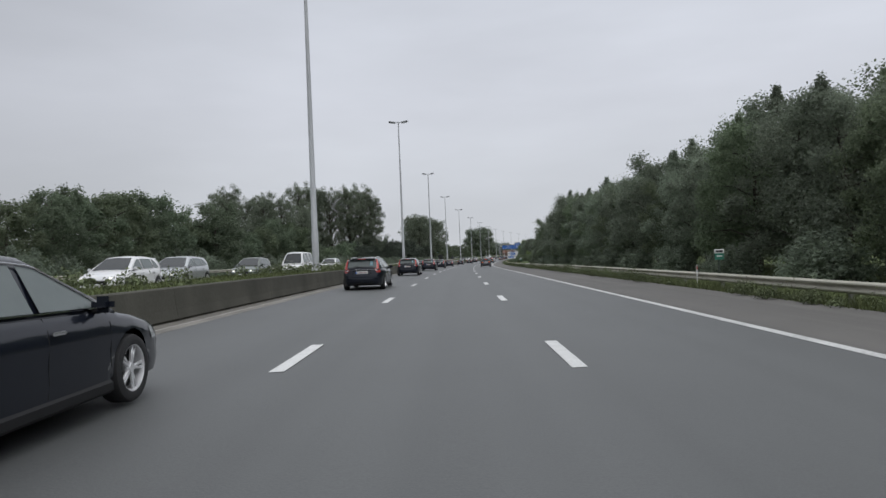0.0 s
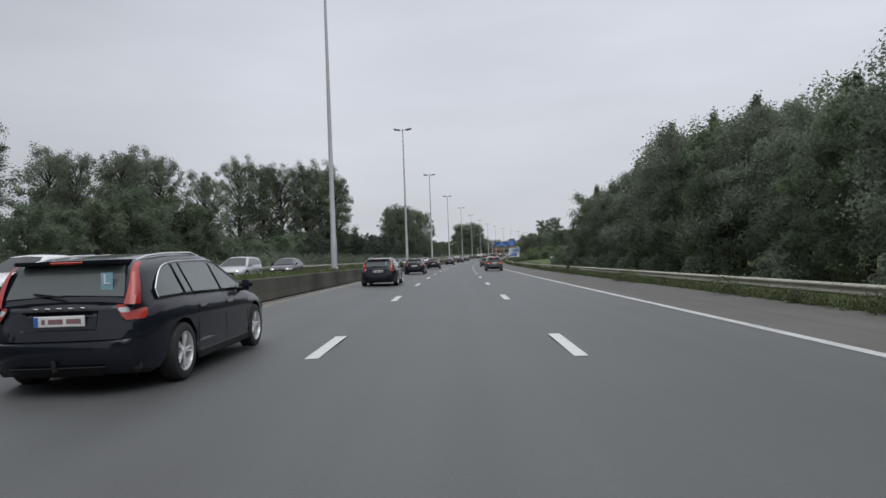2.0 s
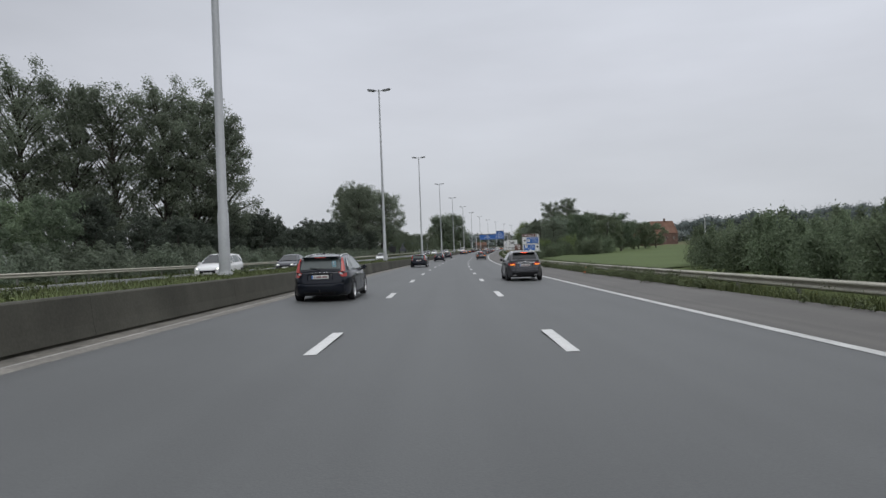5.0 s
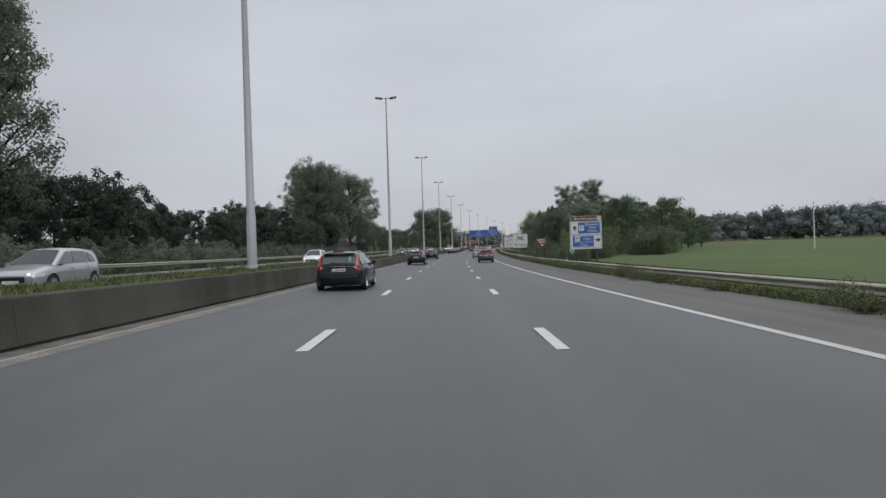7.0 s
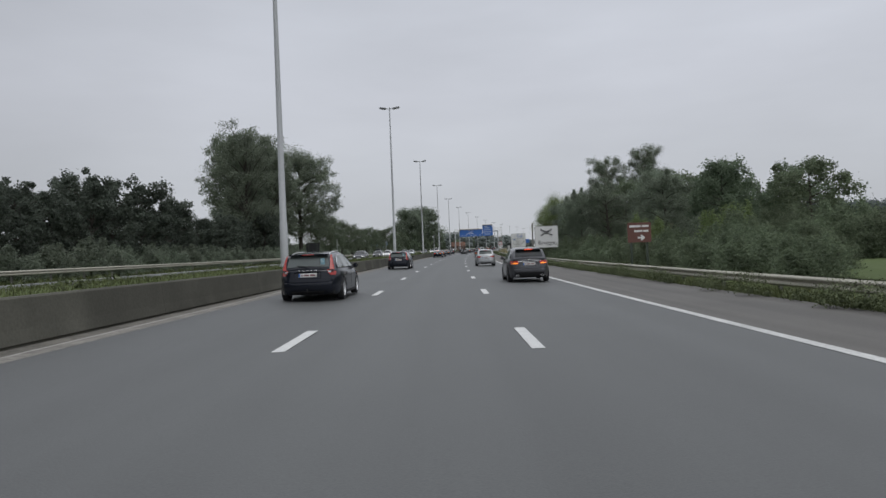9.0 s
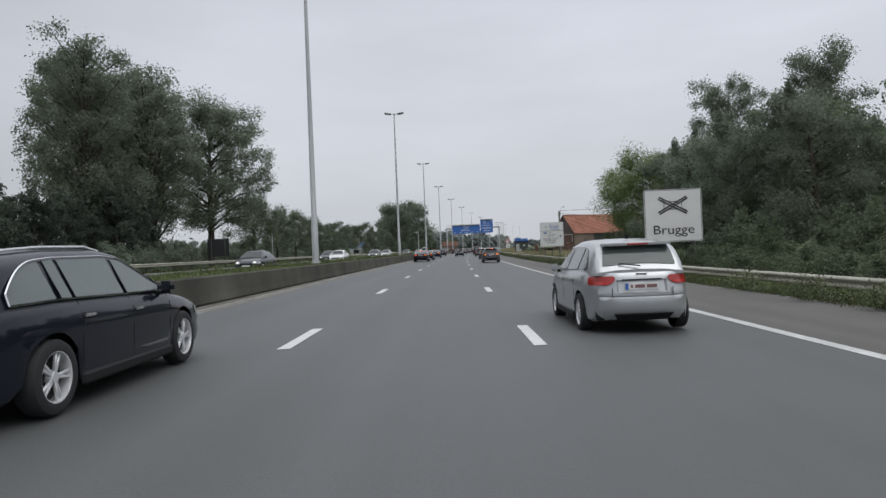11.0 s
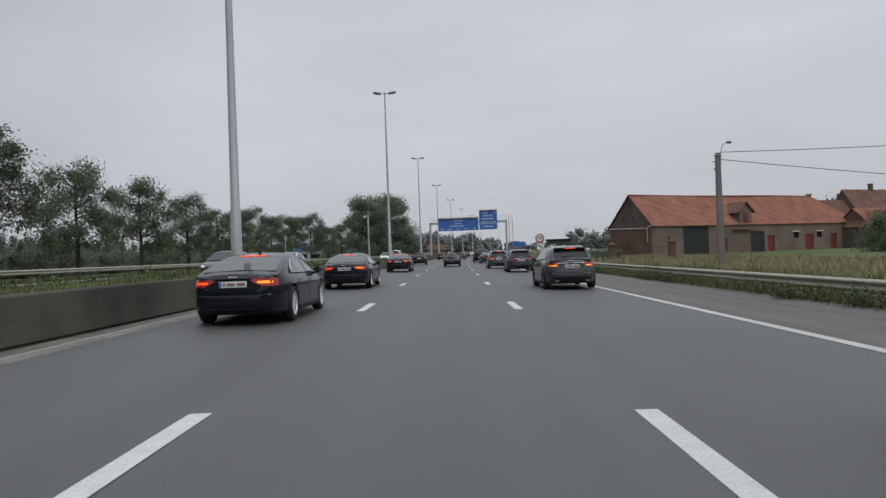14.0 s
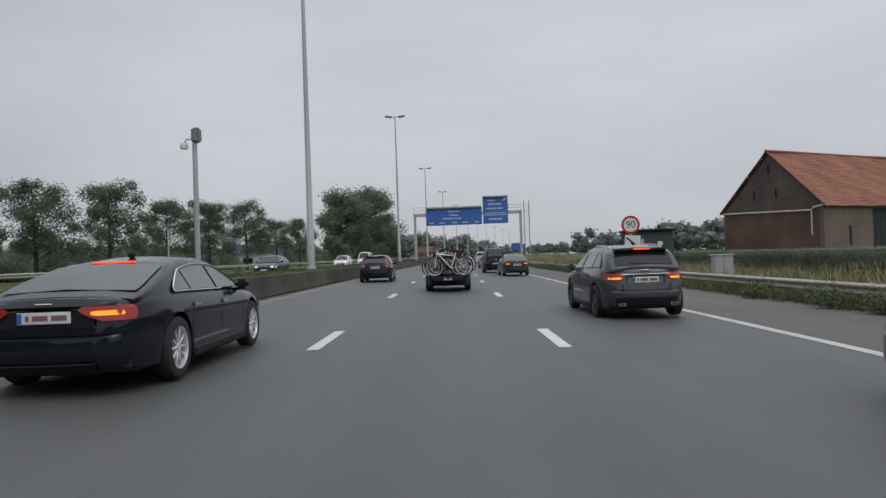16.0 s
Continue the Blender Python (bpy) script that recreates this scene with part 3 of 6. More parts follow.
def tree_meshes(seed, height, spread, base, leaves, size, mat, bark=None, kind="round", limbs=14, clump=1.0, shoots=0):
    """Trunk with limbs, and a crown of leaf clumps at the limbs' ends."""
    bark = bark or BARK
    rg = np.random.default_rng(seed)
    wood, centres, radii = [], [], []
    r0 = 0.018 * height + 0.05
    lean = rg.normal(size=2) * 0.02 * height
    top = np.array([lean[0], lean[1], height * 0.9])
    trunk = [np.array([0, 0, -0.3]), np.array([lean[0] * 0.2, lean[1] * 0.2, height * 0.3]), np.array([lean[0] * 0.6, lean[1] * 0.6, height * 0.62]), top]
    wood.append(tube([tuple(p) for p in trunk], [r0, r0 * 0.75, r0 * 0.45, r0 * 0.1], 8))
    for i in range(limbs):
        f = (i + 0.5) / limbs
        h = base + (height * 0.88 - base) * f
        ang = i * 2.4 + rg.uniform(-0.5, 0.5)
        if kind == "tall":
            reach = spread * (0.55 + 0.45 * math.sin(math.pi * min(1, f * 0.8 + 0.2))) * rg.uniform(0.6, 1.15)
            rise = height * 0.10 * rg.uniform(0.7, 1.5)
        elif kind == "vase":
            reach = spread * (0.55 + 0.5 * f) * rg.uniform(0.75, 1.1) * (1.0 if f < 0.75 else 0.75)
            rise = height * 0.12 * rg.uniform(0.6, 1.4)
        else:
            reach = spread * math.sqrt(max(0.05, 1 - (f * 1.06 - 0.28) ** 2 / 0.72)) * rg.uniform(0.7, 1.12)
            rise = height * 0.06 * rg.uniform(0.2, 1.6)
        root = np.array([lean[0] * h / height, lean[1] * h / height, h - rise * 0.8])
        tip = root + np.array([math.cos(ang) * reach, math.sin(ang) * reach, rise * 1.6])
        mid = (root + tip) / 2 + np.array([0, 0, 0.12 * reach])
        wood.append(tube([tuple(root), tuple(mid), tuple(tip)], [r0 * 0.3, r0 * 0.17, r0 * 0.05], 5, False))
        for q in (0.45, 0.75, 1.0):
            c = root + (tip - root) * q + rg.normal(size=3) * spread * 0.10
            rr = spread * rg.uniform(0.17, 0.30) * (0.85 if q == 1.0 else 1.0) * clump
            centres.append(c)
            radii.append([rr, rr, rr * rg.uniform(0.6, 0.85)])
        for _ in range(2):
            c = tip + rg.normal(size=3) * spread * 0.12
            rr = spread * rg.uniform(0.10, 0.20) * clump
            centres.append(c)
            radii.append([rr, rr, rr])
    for _ in range(3):
        centres.append(top + rg.normal(size=3) * spread * 0.10 - np.array([0, 0, spread * 0.1]))
        rr = spread * rg.uniform(0.16, 0.26)
        radii.append([rr, rr, rr])
    for i in range(shoots):
        ang, f = i * 2.4, rg.uniform(0.0, 0.75)
        c = np.array([math.cos(ang) * spread * f, math.sin(ang) * spread * f, height * (0.97 - 0.22 * f * f) + rg.uniform(-0.3, 0.7)])
        for up in (-0.4, 0.0, 0.4):
            centres.append(c + np.array([rg.normal() * 0.06, rg.normal() * 0.06, up]))
            radii.append([0.34 - 0.16 * up, 0.34 - 0.16 * up, 0.55])
    per = max(4, leaves // len(centres))
    q, f = leaf_cloud(rg, centres, radii, per, size)
    tm = mesh_of("trunk", join(*wood), bark, True)
    cm = mesh_of("crown", (q.tolist(), f.tolist()), mat)
    return tm, cm


def tree_model(seed, label, category="tree", **kw):
    tm, cm = tree_meshes(seed, **kw)

    def plant(s, d, scale=1.0, stretch=1.0, name="tree", group="roadside trees", label2=""):
        t = thing(name, on_road(s, d, float(land(s, d)) - 0.05, rng.uniform(0, 360)) @ Matrix.Diagonal((scale, scale, scale * stretch, 1)), label2 or label, category, group)
        part("trunk", tm, None, t)
        part("crown", cm, None, t)
        return t
    return plant


def bush_model(seed, label, size, high, leaves, leaf, mat):
    rg = np.random.default_rng(seed)
    centres, radii, wood = [], [], []
    for i in range(14):
        a, r = i * 2.4, size * math.sqrt((i + 0.5) / 14) * 0.75
        h = high * rg.uniform(0.35, 0.85) * (1 - 0.35 * r / size)
        c = np.array([r * math.cos(a), r * math.sin(a), h])
        centres.append(c)
        radii.append([size * 0.36, size * 0.36, high * 0.26])
        centres.append(np.array([c[0] * 1.1, c[1] * 1.1, h * 0.4]))
        radii.append([size * 0.36, size * 0.36, high * 0.24])
        wood.append(tube([(c[0] * 0.25, c[1] * 0.25, -0.1), (c[0] * 0.6, c[1] * 0.6, h * 0.5), tuple(c)], [0.05, 0.035, 0.012], 5, False))
        if i % 2:
            centres.append(c + np.array([0, 0, high * 0.25]))
            radii.append([size * 0.14, size * 0.14, high * 0.2])
    q, f = leaf_cloud(rg, centres, radii, max(4, leaves // len(centres)), leaf)
    cm, tm = mesh_of("foliage", (q.tolist(), f.tolist()), mat), mesh_of("branching", join(*wood), BARK)

    def plant(s, d, scale=1.0, stretch=1.0, group="roadside bushes"):
        t = thing("bush", on_road(s, d, float(land(s, d)) - 0.05, rng.uniform(0, 360)) @ Matrix.Diagonal((scale, scale, scale * stretch, 1)), label, "bush", group)
        part("branching", tm, None, t)
        part("foliage", cm, None, t)
        return t
    return plant


dense = [tree_model(11 + k, "dense dark-green broadleaf tree beside the hard shoulder", height=9.6, spread=3.3, base=1.2, leaves=27000, size=0.088, mat=m, limbs=22, clump=1.25, shoots=1) for k, m in enumerate((LEAF_DARK, LEAF, LEAF_DARK))]
mid = [tree_model(21 + k, "dark mixed broadleaf tree in the belt beyond the carriageway", height=9.0, spread=3.6, base=1.0, leaves=11500, size=0.140, mat=m, limbs=18, clump=1.25) for k, m in enumerate((LEAF_BELT, LEAF, LEAF_BELT))]
alder = [tree_model(25 + k, "alder with layered branches and shade-darkened leaves in the belt beyond the carriageway", height=9.1, spread=3.2, base=0.6, leaves=10500, size=0.150, mat=LEAF_ALDER_SHADED, kind="tall", limbs=26, clump=1.0) for k in range(3)]
poplar = [tree_model(31 + k, "tall airy grey-green poplar standing in a group", height=25, spread=5.0, base=4.0, leaves=25000, size=0.15, mat=LEAF_SILVER, kind="tall", limbs=48, clump=1.22) for k in range(3)]
street = [tree_model(41 + k, "young roadside tree with a bare slim trunk", height=10.5, spread=3.3, base=2.6, leaves=15000, size=0.11, clump=1.75, mat=m, limbs=15) for k, m in enumerate((LEAF_STREET, LEAF_STREET, LEAF_STREET))]
birch = [tree_model(51, "slender airy birch with pale trunk and hanging twigs", height=17, spread=3.4, base=3.5, leaves=42000, size=0.085, mat=LEAF_SILVER, bark=PALE_BARK, kind="tall", limbs=34, clump=1.35)]
oak = tree_model(61, "broad light-green leafy tree at the edge of the farmland", height=11.5, spread=4.4, base=2.8, leaves=90000, size=0.074, mat=LEAF_LIGHT, limbs=32, clump=1.5)
dome = tree_model(71, "large dense dome-shaped dark tree near the motorway", height=22, spread=11.5, base=4.0, leaves=40000, size=0.33, mat=LEAF_DARK, limbs=30, clump=1.3)
bush = bush_model(81, "dense dark-green roadside bush", 2.0, 3.0, 10500, 0.072, LEAF)
bush_dark = bush_model(82, "dark undergrowth bush below the tree belt", 2.4, 3.0, 6000, 0.12, LEAF_DARK)
bush_light = bush_model(83, "light-green leafy bush at the wood's edge", 2.6, 5.0, 13000, 0.09, LEAF_LIGHT)

# right of the road: a dense row up to s = 138, then open bushes
HIGH = ((-20, 8.4), (20, 8.4), (30, 8.7), (36, 9.5), (47, 9.5), (52, 8.3), (55, 8.4), (59, 10.2), (63, 10.2), (68, 8.6), (76, 9.7), (83, 9.2), (88, 9.8), (93, 10.3), (99, 11.3), (104, 11.2), (107.5, 9.5), (110.5, 10.9), (115, 8.5), (121, 8.4), (127, 10.0), (140, 10.0))
s = -14.0
i = 0
while s < 137:
    h = float(np.interp(s, [a for a, _ in HIGH], [b for _, b in HIGH])) / 10.5 * rng.uniform(0.93, 1.05)
    dense[i % 3](s, 16.5 + rng.uniform(-0.5, 0.7), h * 0.97, 1.0, group="tree row by the hard shoulder")
    dense[(i + 1) % 3](s + 1.0, 21.5 + rng.uniform(-0.8, 0.8), h * 1.05, 1.0, group="tree row by the hard shoulder")
    if i % 2 == 0:
        bush_dark(s + 1.3, 13.9 + rng.uniform(-0.3, 0.4), rng.uniform(0.6, 0.8), 0.8)
    s += 4.3
    i += 1
for s, d, k in ((53, 20.5, 1.2), (128, 24, 1.18), (133.5, 25, 1.3), (139, 24.5, 1.32), (144.5, 24, 1.15), (131, 28, 1.25)):
    dense[int(s) % 3](s, d, k, 1.0, group="tree row by the hard shoulder")
for s, d, k in ((142, 16, 0.9), (147, 20, 1.1), (152, 17, 0.9), (157, 22, 1.2), (163, 19, 0.9), (170, 23, 1.0), (149, 26, 1.3), (160, 30, 1.2), (145, 14.6, 0.8), (150, 14.8, 0.95), (155, 15.2, 0.9), (160, 16, 1.0), (166, 17, 1.1), (172, 17.5, 1.0), (178, 19, 0.9), (154, 22, 1.35), (165, 26, 1.35), (174, 27, 1.2), (146, 30, 1.5), (156, 36, 1.5), (168, 34, 1.4)):
    bush(s, d, k, 1.0)
for s, d, k in ((150, 32, 0.62), (168, 36, 0.5), (176, 44, 0.55), (158, 44, 0.6)):
    mid[0](s, d, k)

# wood right of the road, s = 268 to 345
for s, d, k, m in ((338, 25, 0.92, 2), (331, 29, 0.95, 2), (328, 27, 1.15, 1), (330, 20, 1.0, 0), (322, 24, 1.15, 1), (314, 20, 1.0, 0), (316, 29, 1.2, 1), (306, 24, 1.05, 0), (300, 29, 1.1, 1), (296, 22, 0.9, 0), (334, 20, 0.72, 0), (308, 32, 1.15, 1), (330, 37, 1.2, 1), (322, 36, 1.2, 1), (308, 40, 1.1, 1), (292, 34, 1.0, 1), (326, 17.0, 0.92, 0), (318, 17.2, 0.88, 0), (340, 31, 1.1, 1)):
    if m == 2:
        birch[0](s, d, k, group="wood by the farmland")
    else:
        (dense if m == 0 else mid)[int(s) % 3](s, d, k, 1.0, group="wood by the farmland")
oak(338.0, 18.4, 0.95, 0.84)
bush_light(286, 24, 1.0)
bush_light(292, 19, 0.9)
for s, d, k in ((272, 19, 0.9), (277, 22, 1.15), (281, 17.5, 0.85), (284, 28, 1.3), (289, 15.5, 0.8), (296, 15, 0.85), (303, 15.2, 0.9), (310, 14.6, 0.9), (334, 14.8, 0.9), (338, 14.8, 0.9), (276, 28, 1.2), (270, 25, 1.0), (270, 27, 1.1), (254, 14.5, 0.55), (258, 17, 0.7), (262, 14.2, 0.6), (264, 19, 0.8), (267, 15.5, 0.75), (342, 15.4, 0.6), (280, 31, 1.35)):
    bush(s, d, k, 1.05)

# undergrowth close behind the guard rail
for s in range(252, 324, 5):
    bush(s + rng.uniform(-1.2, 1.2), 13.4 + rng.uniform(-0.3, 0.8), rng.uniform(0.7, 0.95), 0.62 if s > 285 else 0.8)

for s, d, k in ((338, 46, 0.85), (342, 50, 0.92), (345, 54, 0.95), (348, 58, 0.9), (340, 51, 0.9)):
    mid[1](s, d, k, group="wood by the farmland")

# belt on the far side of the opposite carriageway
s = -30.0
i = 0
while s < 354:
    k = 0.88 + 0.16 * math.sin(s * 0.11) + rng.uniform(-0.08, 0.08)
    if 138 < s < 205:
        k *= 0.78
    if 245 < s < 335:
        k *= 1.02
    # Past s = 188 the layered trees with shade-darkened leaves take over.
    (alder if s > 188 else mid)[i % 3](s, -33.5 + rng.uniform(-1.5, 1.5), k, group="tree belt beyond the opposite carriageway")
    if i % 2:
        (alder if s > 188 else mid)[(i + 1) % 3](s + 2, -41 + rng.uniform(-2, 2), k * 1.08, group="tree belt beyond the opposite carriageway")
    bush_dark(s + 2.6, -29.8 + rng.uniform(-0.4, 0.8), rng.uniform(0.8, 1.1), 0.9)
    s += 5.2
    i += 1
for s, d, k in ((212, -54, 1.08), (217, -50, 1.05), (220, -46, 1.06), (224, -41, 1.08), (226, -38, 1.08), (229, -35, 0.98), (119, -37, 0.52), (124, -43, 0.58), (126, -36, 0.58), (131, -34, 0.58), (134, -39, 0.62), (136, -31, 0.52),
                (345, -36, 0.98), (352, -40, 0.98), (357, -35, 0.98), (361, -39, 1.0), (356, -43, 0.98), (365, -43, 0.95)):
    poplar[int(s) % 3](s, d, k, group="poplars beyond the opposite carriageway")
broad = tree_model(36, "very tall broad grey-green poplar with airy crown", height=24.5, spread=7.4, base=5.6, leaves=70000, size=0.13, mat=LEAF_SILVER, kind="round", limbs=66, clump=0.9)
broad(370.5, -33.2, 1.0)
poplar[1](97, -32, 0.50)
mid[2](90, -31, 1.05)
for s, d, k in ((401, -37, 1.25), (412, -36, 1.10), (424, -35.5, 1.08), (436, -35, 1.0), (447, -35, 0.90), (458, -34.5, 1.0), (470, -34, 0.92), (482, -33.5, 1.0), (496, -33, 1.08), (512, -33, 0.9), (528, -33, 1.0)):
    street[int(s) % 3](s, d, k, 0.97, group="row of young trees")
dome(640, -43, 1.22)
s = 376.0
while s < 600:
    if not 532 < s < 572:
        bush_dark(s, -46 + rng.uniform(-2, 2), 1.25, 0.95)
        bush_dark(s + 2.5, -49 + rng.uniform(-2, 2), 1.35, 1.0)
    s += 4.6
for s, d, k in ((560, -32, 0.7), (585, -30, 0.75), (610, -30, 0.7), (620, -48, 1.0), (668, -34, 0.9), (690, -38, 1.0), (715, -30, 0.9), (740, -34, 1.0), (770, -30, 1.0), (800, -33, 1.1)):
    mid[int(s) % 3](s, d, k)


def far_wood(seed, n, s0, s1, d0, d1, high, leaves, size):
    """A far wood in one mesh: many crowns of leaves."""
    rg = np.random.default_rng(seed)
    ss, dd = rg.uniform(s0, s1, n), rg.uniform(d0, d1, n)
    base = rows_at(ss, dd, 0.0)
    centres, radii = [], []
    for p in base:
        h = high * rg.uniform(0.6, 1.1)
        for _ in range(6):
            centres.append(p + np.array([rg.normal() * h * 0.22, rg.normal() * h * 0.22, h * rg.uniform(0.2, 0.85)]))
            rr = h * rg.uniform(0.16, 0.28)
            radii.append([rr, rr, rr])
    leafage = tuple(a.tolist() for a in leaf_cloud(rg, centres, radii, leaves, size))
    cores = []
    for c, r in zip(centres, radii):
        turn, squash = rg.uniform(0, 6.3), rg.uniform(0.75, 1.0)
        vs = [tuple(c + r[0] * 0.74 * rg.uniform(0.8, 1.05) * np.array([math.cos(turn + k * 1.047) * math.cos(e), math.sin(turn + k * 1.047) * math.cos(e), squash * math.sin(e)])) for e in (-1.1, -0.35, 0.35, 1.1) for k in range(6)]
        fs = [(j * 6 + k, j * 6 + (k + 1) % 6, j * 6 + 6 + (k + 1) % 6, j * 6 + 6 + k) for j in range(3) for k in range(6)]
        cores.append((vs, fs + [tuple(range(5, -1, -1)), tuple(range(18, 24))]))
    return join(leafage, *cores)


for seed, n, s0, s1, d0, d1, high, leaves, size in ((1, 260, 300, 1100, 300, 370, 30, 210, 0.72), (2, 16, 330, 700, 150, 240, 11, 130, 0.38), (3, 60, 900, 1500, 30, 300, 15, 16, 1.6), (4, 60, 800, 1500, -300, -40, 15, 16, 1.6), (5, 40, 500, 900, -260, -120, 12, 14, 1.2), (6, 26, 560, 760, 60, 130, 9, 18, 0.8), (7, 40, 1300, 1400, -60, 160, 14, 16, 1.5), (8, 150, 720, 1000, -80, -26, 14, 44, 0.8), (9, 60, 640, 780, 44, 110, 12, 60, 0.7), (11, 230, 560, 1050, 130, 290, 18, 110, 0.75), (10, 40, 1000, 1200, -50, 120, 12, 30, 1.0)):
    tagged(part("far_woods", far_wood(seed, n, s0, s1, d0, d1, high, leaves, size), LEAF_WOOD_HAZE if seed in (1, 11) else LEAF_FAR_HAZE, None), "hazy distant green woods on the horizon", "woods", kind="stuff")


# ---- grass, weeds and straw ----
def blades(seed, n, s0, s1, d0, d1, high, wide, bend=0.5, clump=0.0, lift=0.0):
    """Curved blades as narrow tapered strips of two faces."""
    rg = np.random.default_rng(seed)
    ss, dd = rg.uniform(s0, s1, n), rg.uniform(d0, d1, n)
    if clump:
        ss = np.round(ss / clump) * clump + rg.normal(size=n) * clump * 0.22
        dd = np.round(dd / 0.3) * 0.3 + rg.normal(size=n) * 0.1
    dens = np.sin(ss * 0.9) * np.sin(ss * 0.23 + 1.3) + rg.normal(size=n) * 0.4
    h = high * rg.uniform(0.45, 1.1, n) * (0.85 + 0.3 * np.clip(dens, -1, 1))
    p = rows_at(ss, dd, land(ss, dd) + lift - 0.03)
    a = rg.uniform(0, 2 * np.pi, n)
    w = np.stack([np.cos(a), np.sin(a), 0 * a], 1) * (wide * rg.uniform(0.6, 1.4, n))[:, None]
    b = rg.uniform(0, 2 * np.pi, n)
    t = np.stack([np.cos(b), np.sin(b), 0 * b], 1) * (bend * h)[:, None]
    m_ = p + t * 0.35 + np.stack([0 * h, 0 * h, h * 0.62], 1)
    e = p + t + np.stack([0 * h, 0 * h, h], 1)
    v = np.stack([p - w, p + w, m_ + w * 0.9, m_ - w * 0.9, e], 1).reshape(-1, 3)
    k = np.arange(n)[:, None] * 5
    fs = (k + np.array([[0, 1, 2, 3]])).tolist() + (k + np.array([[3, 2, 4]])).tolist()
    return v.tolist(), fs


def weeds(seed, n, s0, s1, d0, d1, high, size, step=0.9):
    """Low leafy weeds gathered in tufts."""
    rg = np.random.default_rng(seed)
    ss = np.arange(s0, s1, step) + rg.normal(size=len(np.arange(s0, s1, step))) * step * 0.4
    dd = rg.uniform(d0, d1, len(ss))
    keep = (np.sin(ss * 0.37) + np.sin(ss * 0.11 + 2) + rg.normal(size=len(ss)) * 0.8) > -0.9
    ss, dd = ss[keep], dd[keep]
    h = high * rg.uniform(0.5, 1.15, len(ss))
    c = rows_at(ss, dd, land(ss, dd) + h * 0.45)
    r = np.stack([h * 0.75, h * 0.75, h * 0.5], 1)
    q, f = leaf_cloud(rg, c, r, n, size, 0.5)
    return q.tolist(), f.tolist()


tagged(part("verge_grass", join(blades(1, 34000, -4, 260, 9.2, 11.6, 0.36, 0.010), blades(2, 34000, 260, 520, 9.2, 11.6, 0.36, 0.010), blades(19, 34000, 330, 470, 9.0, 10.2, 0.42, 0.006, 0.6, 0.55), blades(24, 42000, -4, 330, 9.2, 10.2, 0.36, 0.007, 0.6, 1.3), blades(14, 22000, 350, 470, 10.6, 15.0, 0.5, 0.014)), BLADE, None), "uneven green verge grass round the guard rail", "grass", kind="stuff")
tagged(part("verge_weeds", join(weeds(3, 110, -4, 250, 9.15, 9.72, 0.56, 0.022, 0.55), weeds(4, 110, 250, 500, 9.15, 9.72, 0.56, 0.022, 0.55), weeds(5, 60, 0, 420, 10.3, 12.2, 0.6, 0.06, 0.8), weeds(18, 60, -4, 460, 9.0, 9.35, 0.26, 0.035, 0.7), weeds(20, 170, 130, 460, 8.95, 9.5, 0.50, 0.028, 1.7), weeds(22, 50, 350, 470, 9.3, 10.6, 0.70, 0.02, 0.7), weeds(23, 900, -4, 460, 8.75, 9.3, 0.72, 0.028, 2.7), weeds(25, 70, 240, 345, 10.4, 11.6, 0.95, 0.03, 0.9)), WEED, None), "leafy green weeds in tufts along the hard shoulder", "weeds", kind="stuff")
tagged(part("verge_flowers", weeds(6, 14, 100, 420, 9.5, 11.0, 0.45, 0.022, 1.1), FLOWER, None), "small yellow weed flowers in the verge", "flowers", kind="stuff")
tagged(part("median_grass", join(blades(7, 90000, -4, 250, -10.4, -6.38, 0.15, 0.008), blades(8, 80000, 250, 560, -10.4, -6.38, 0.15, 0.009)), BLADE, None), "rough green grass on the raised median", "grass", kind="stuff")
tagged(part("median_weeds", join(weeds(9, 40, 0, 62, -9.6, -6.5, 0.55, 0.06, 0.35), weeds(10, 34, 62, 420, -9.8, -6.5, 0.30, 0.05, 1.1)), WEED, None), "leafy weeds growing on the median", "weeds", kind="stuff")
tagged(part("dry_grass", join(blades(11, 26000, 356, 440, 13.0, 26, 0.55, 0.016, 0.35), blades(12, 14000, 395, 480, 11.4, 14.6, 0.95, 0.014, 0.35)), STRAW, None), "tall straw-coloured dry grass before the farm", "grass", kind="stuff")
tagged(part("bank_grass", join(blades(15, 9000, 480, 640, 11.2, 24, 0.9, 0.03, 0.4, 0.0, 0.35), blades(21, 5000, 440, 480, 11.2, 20, 0.8, 0.022, 0.4), blades(16, 2500, 425, 520, 10.4, 12.0, 0.9, 0.02, 0.4)), STRAW, None), "tall pale dry grass on the bank", "grass", kind="stuff")
tagged(part("bank_weeds", weeds(17, 50, 430, 640, 10.4, 20, 0.9, 0.10, 0.5), WEED, None), "green weeds scattered on the bank", "weeds", kind="stuff")
tagged(part("far_verge_grass", blades(13, 16000, 0, 420, -30, -26.2, 0.4, 0.03), BLADE, None), "grass beyond the opposite carriageway", "grass", kind="stuff")
tagged(swept("meadow", [(15, -0.13), (18, -0.03), (30, 0.012), (300, 0.012)], 176, 446, MEADOW, 20), "bright green mown meadow", "meadow", kind="structure")
tagged(swept("rough_field", [(11.5, -0.30), (13, -0.27), (18, -0.03), (30, 0.012), (300, 0.012)], 446, 1200, BANK, 20), "rough olive and straw-coloured grassland", "field", kind="structure")
tagged(swept("grass_bank", [(11.0, -0.36), (13, -0.10), (16, 0.45), (20, 0.85), (25, 0.75), (31, -0.05)], 478, 760, BANK, 20), "low rough grass bank beside the motorway", "bank", kind="structure")
tagged(swept("dry_field", [(11.5, -0.30), (13, -0.28), (18, -0.03), (26, 0.02)], 354, 444, DRY, 8), "dry yellowish grassland before the farm", "field", kind="structure")

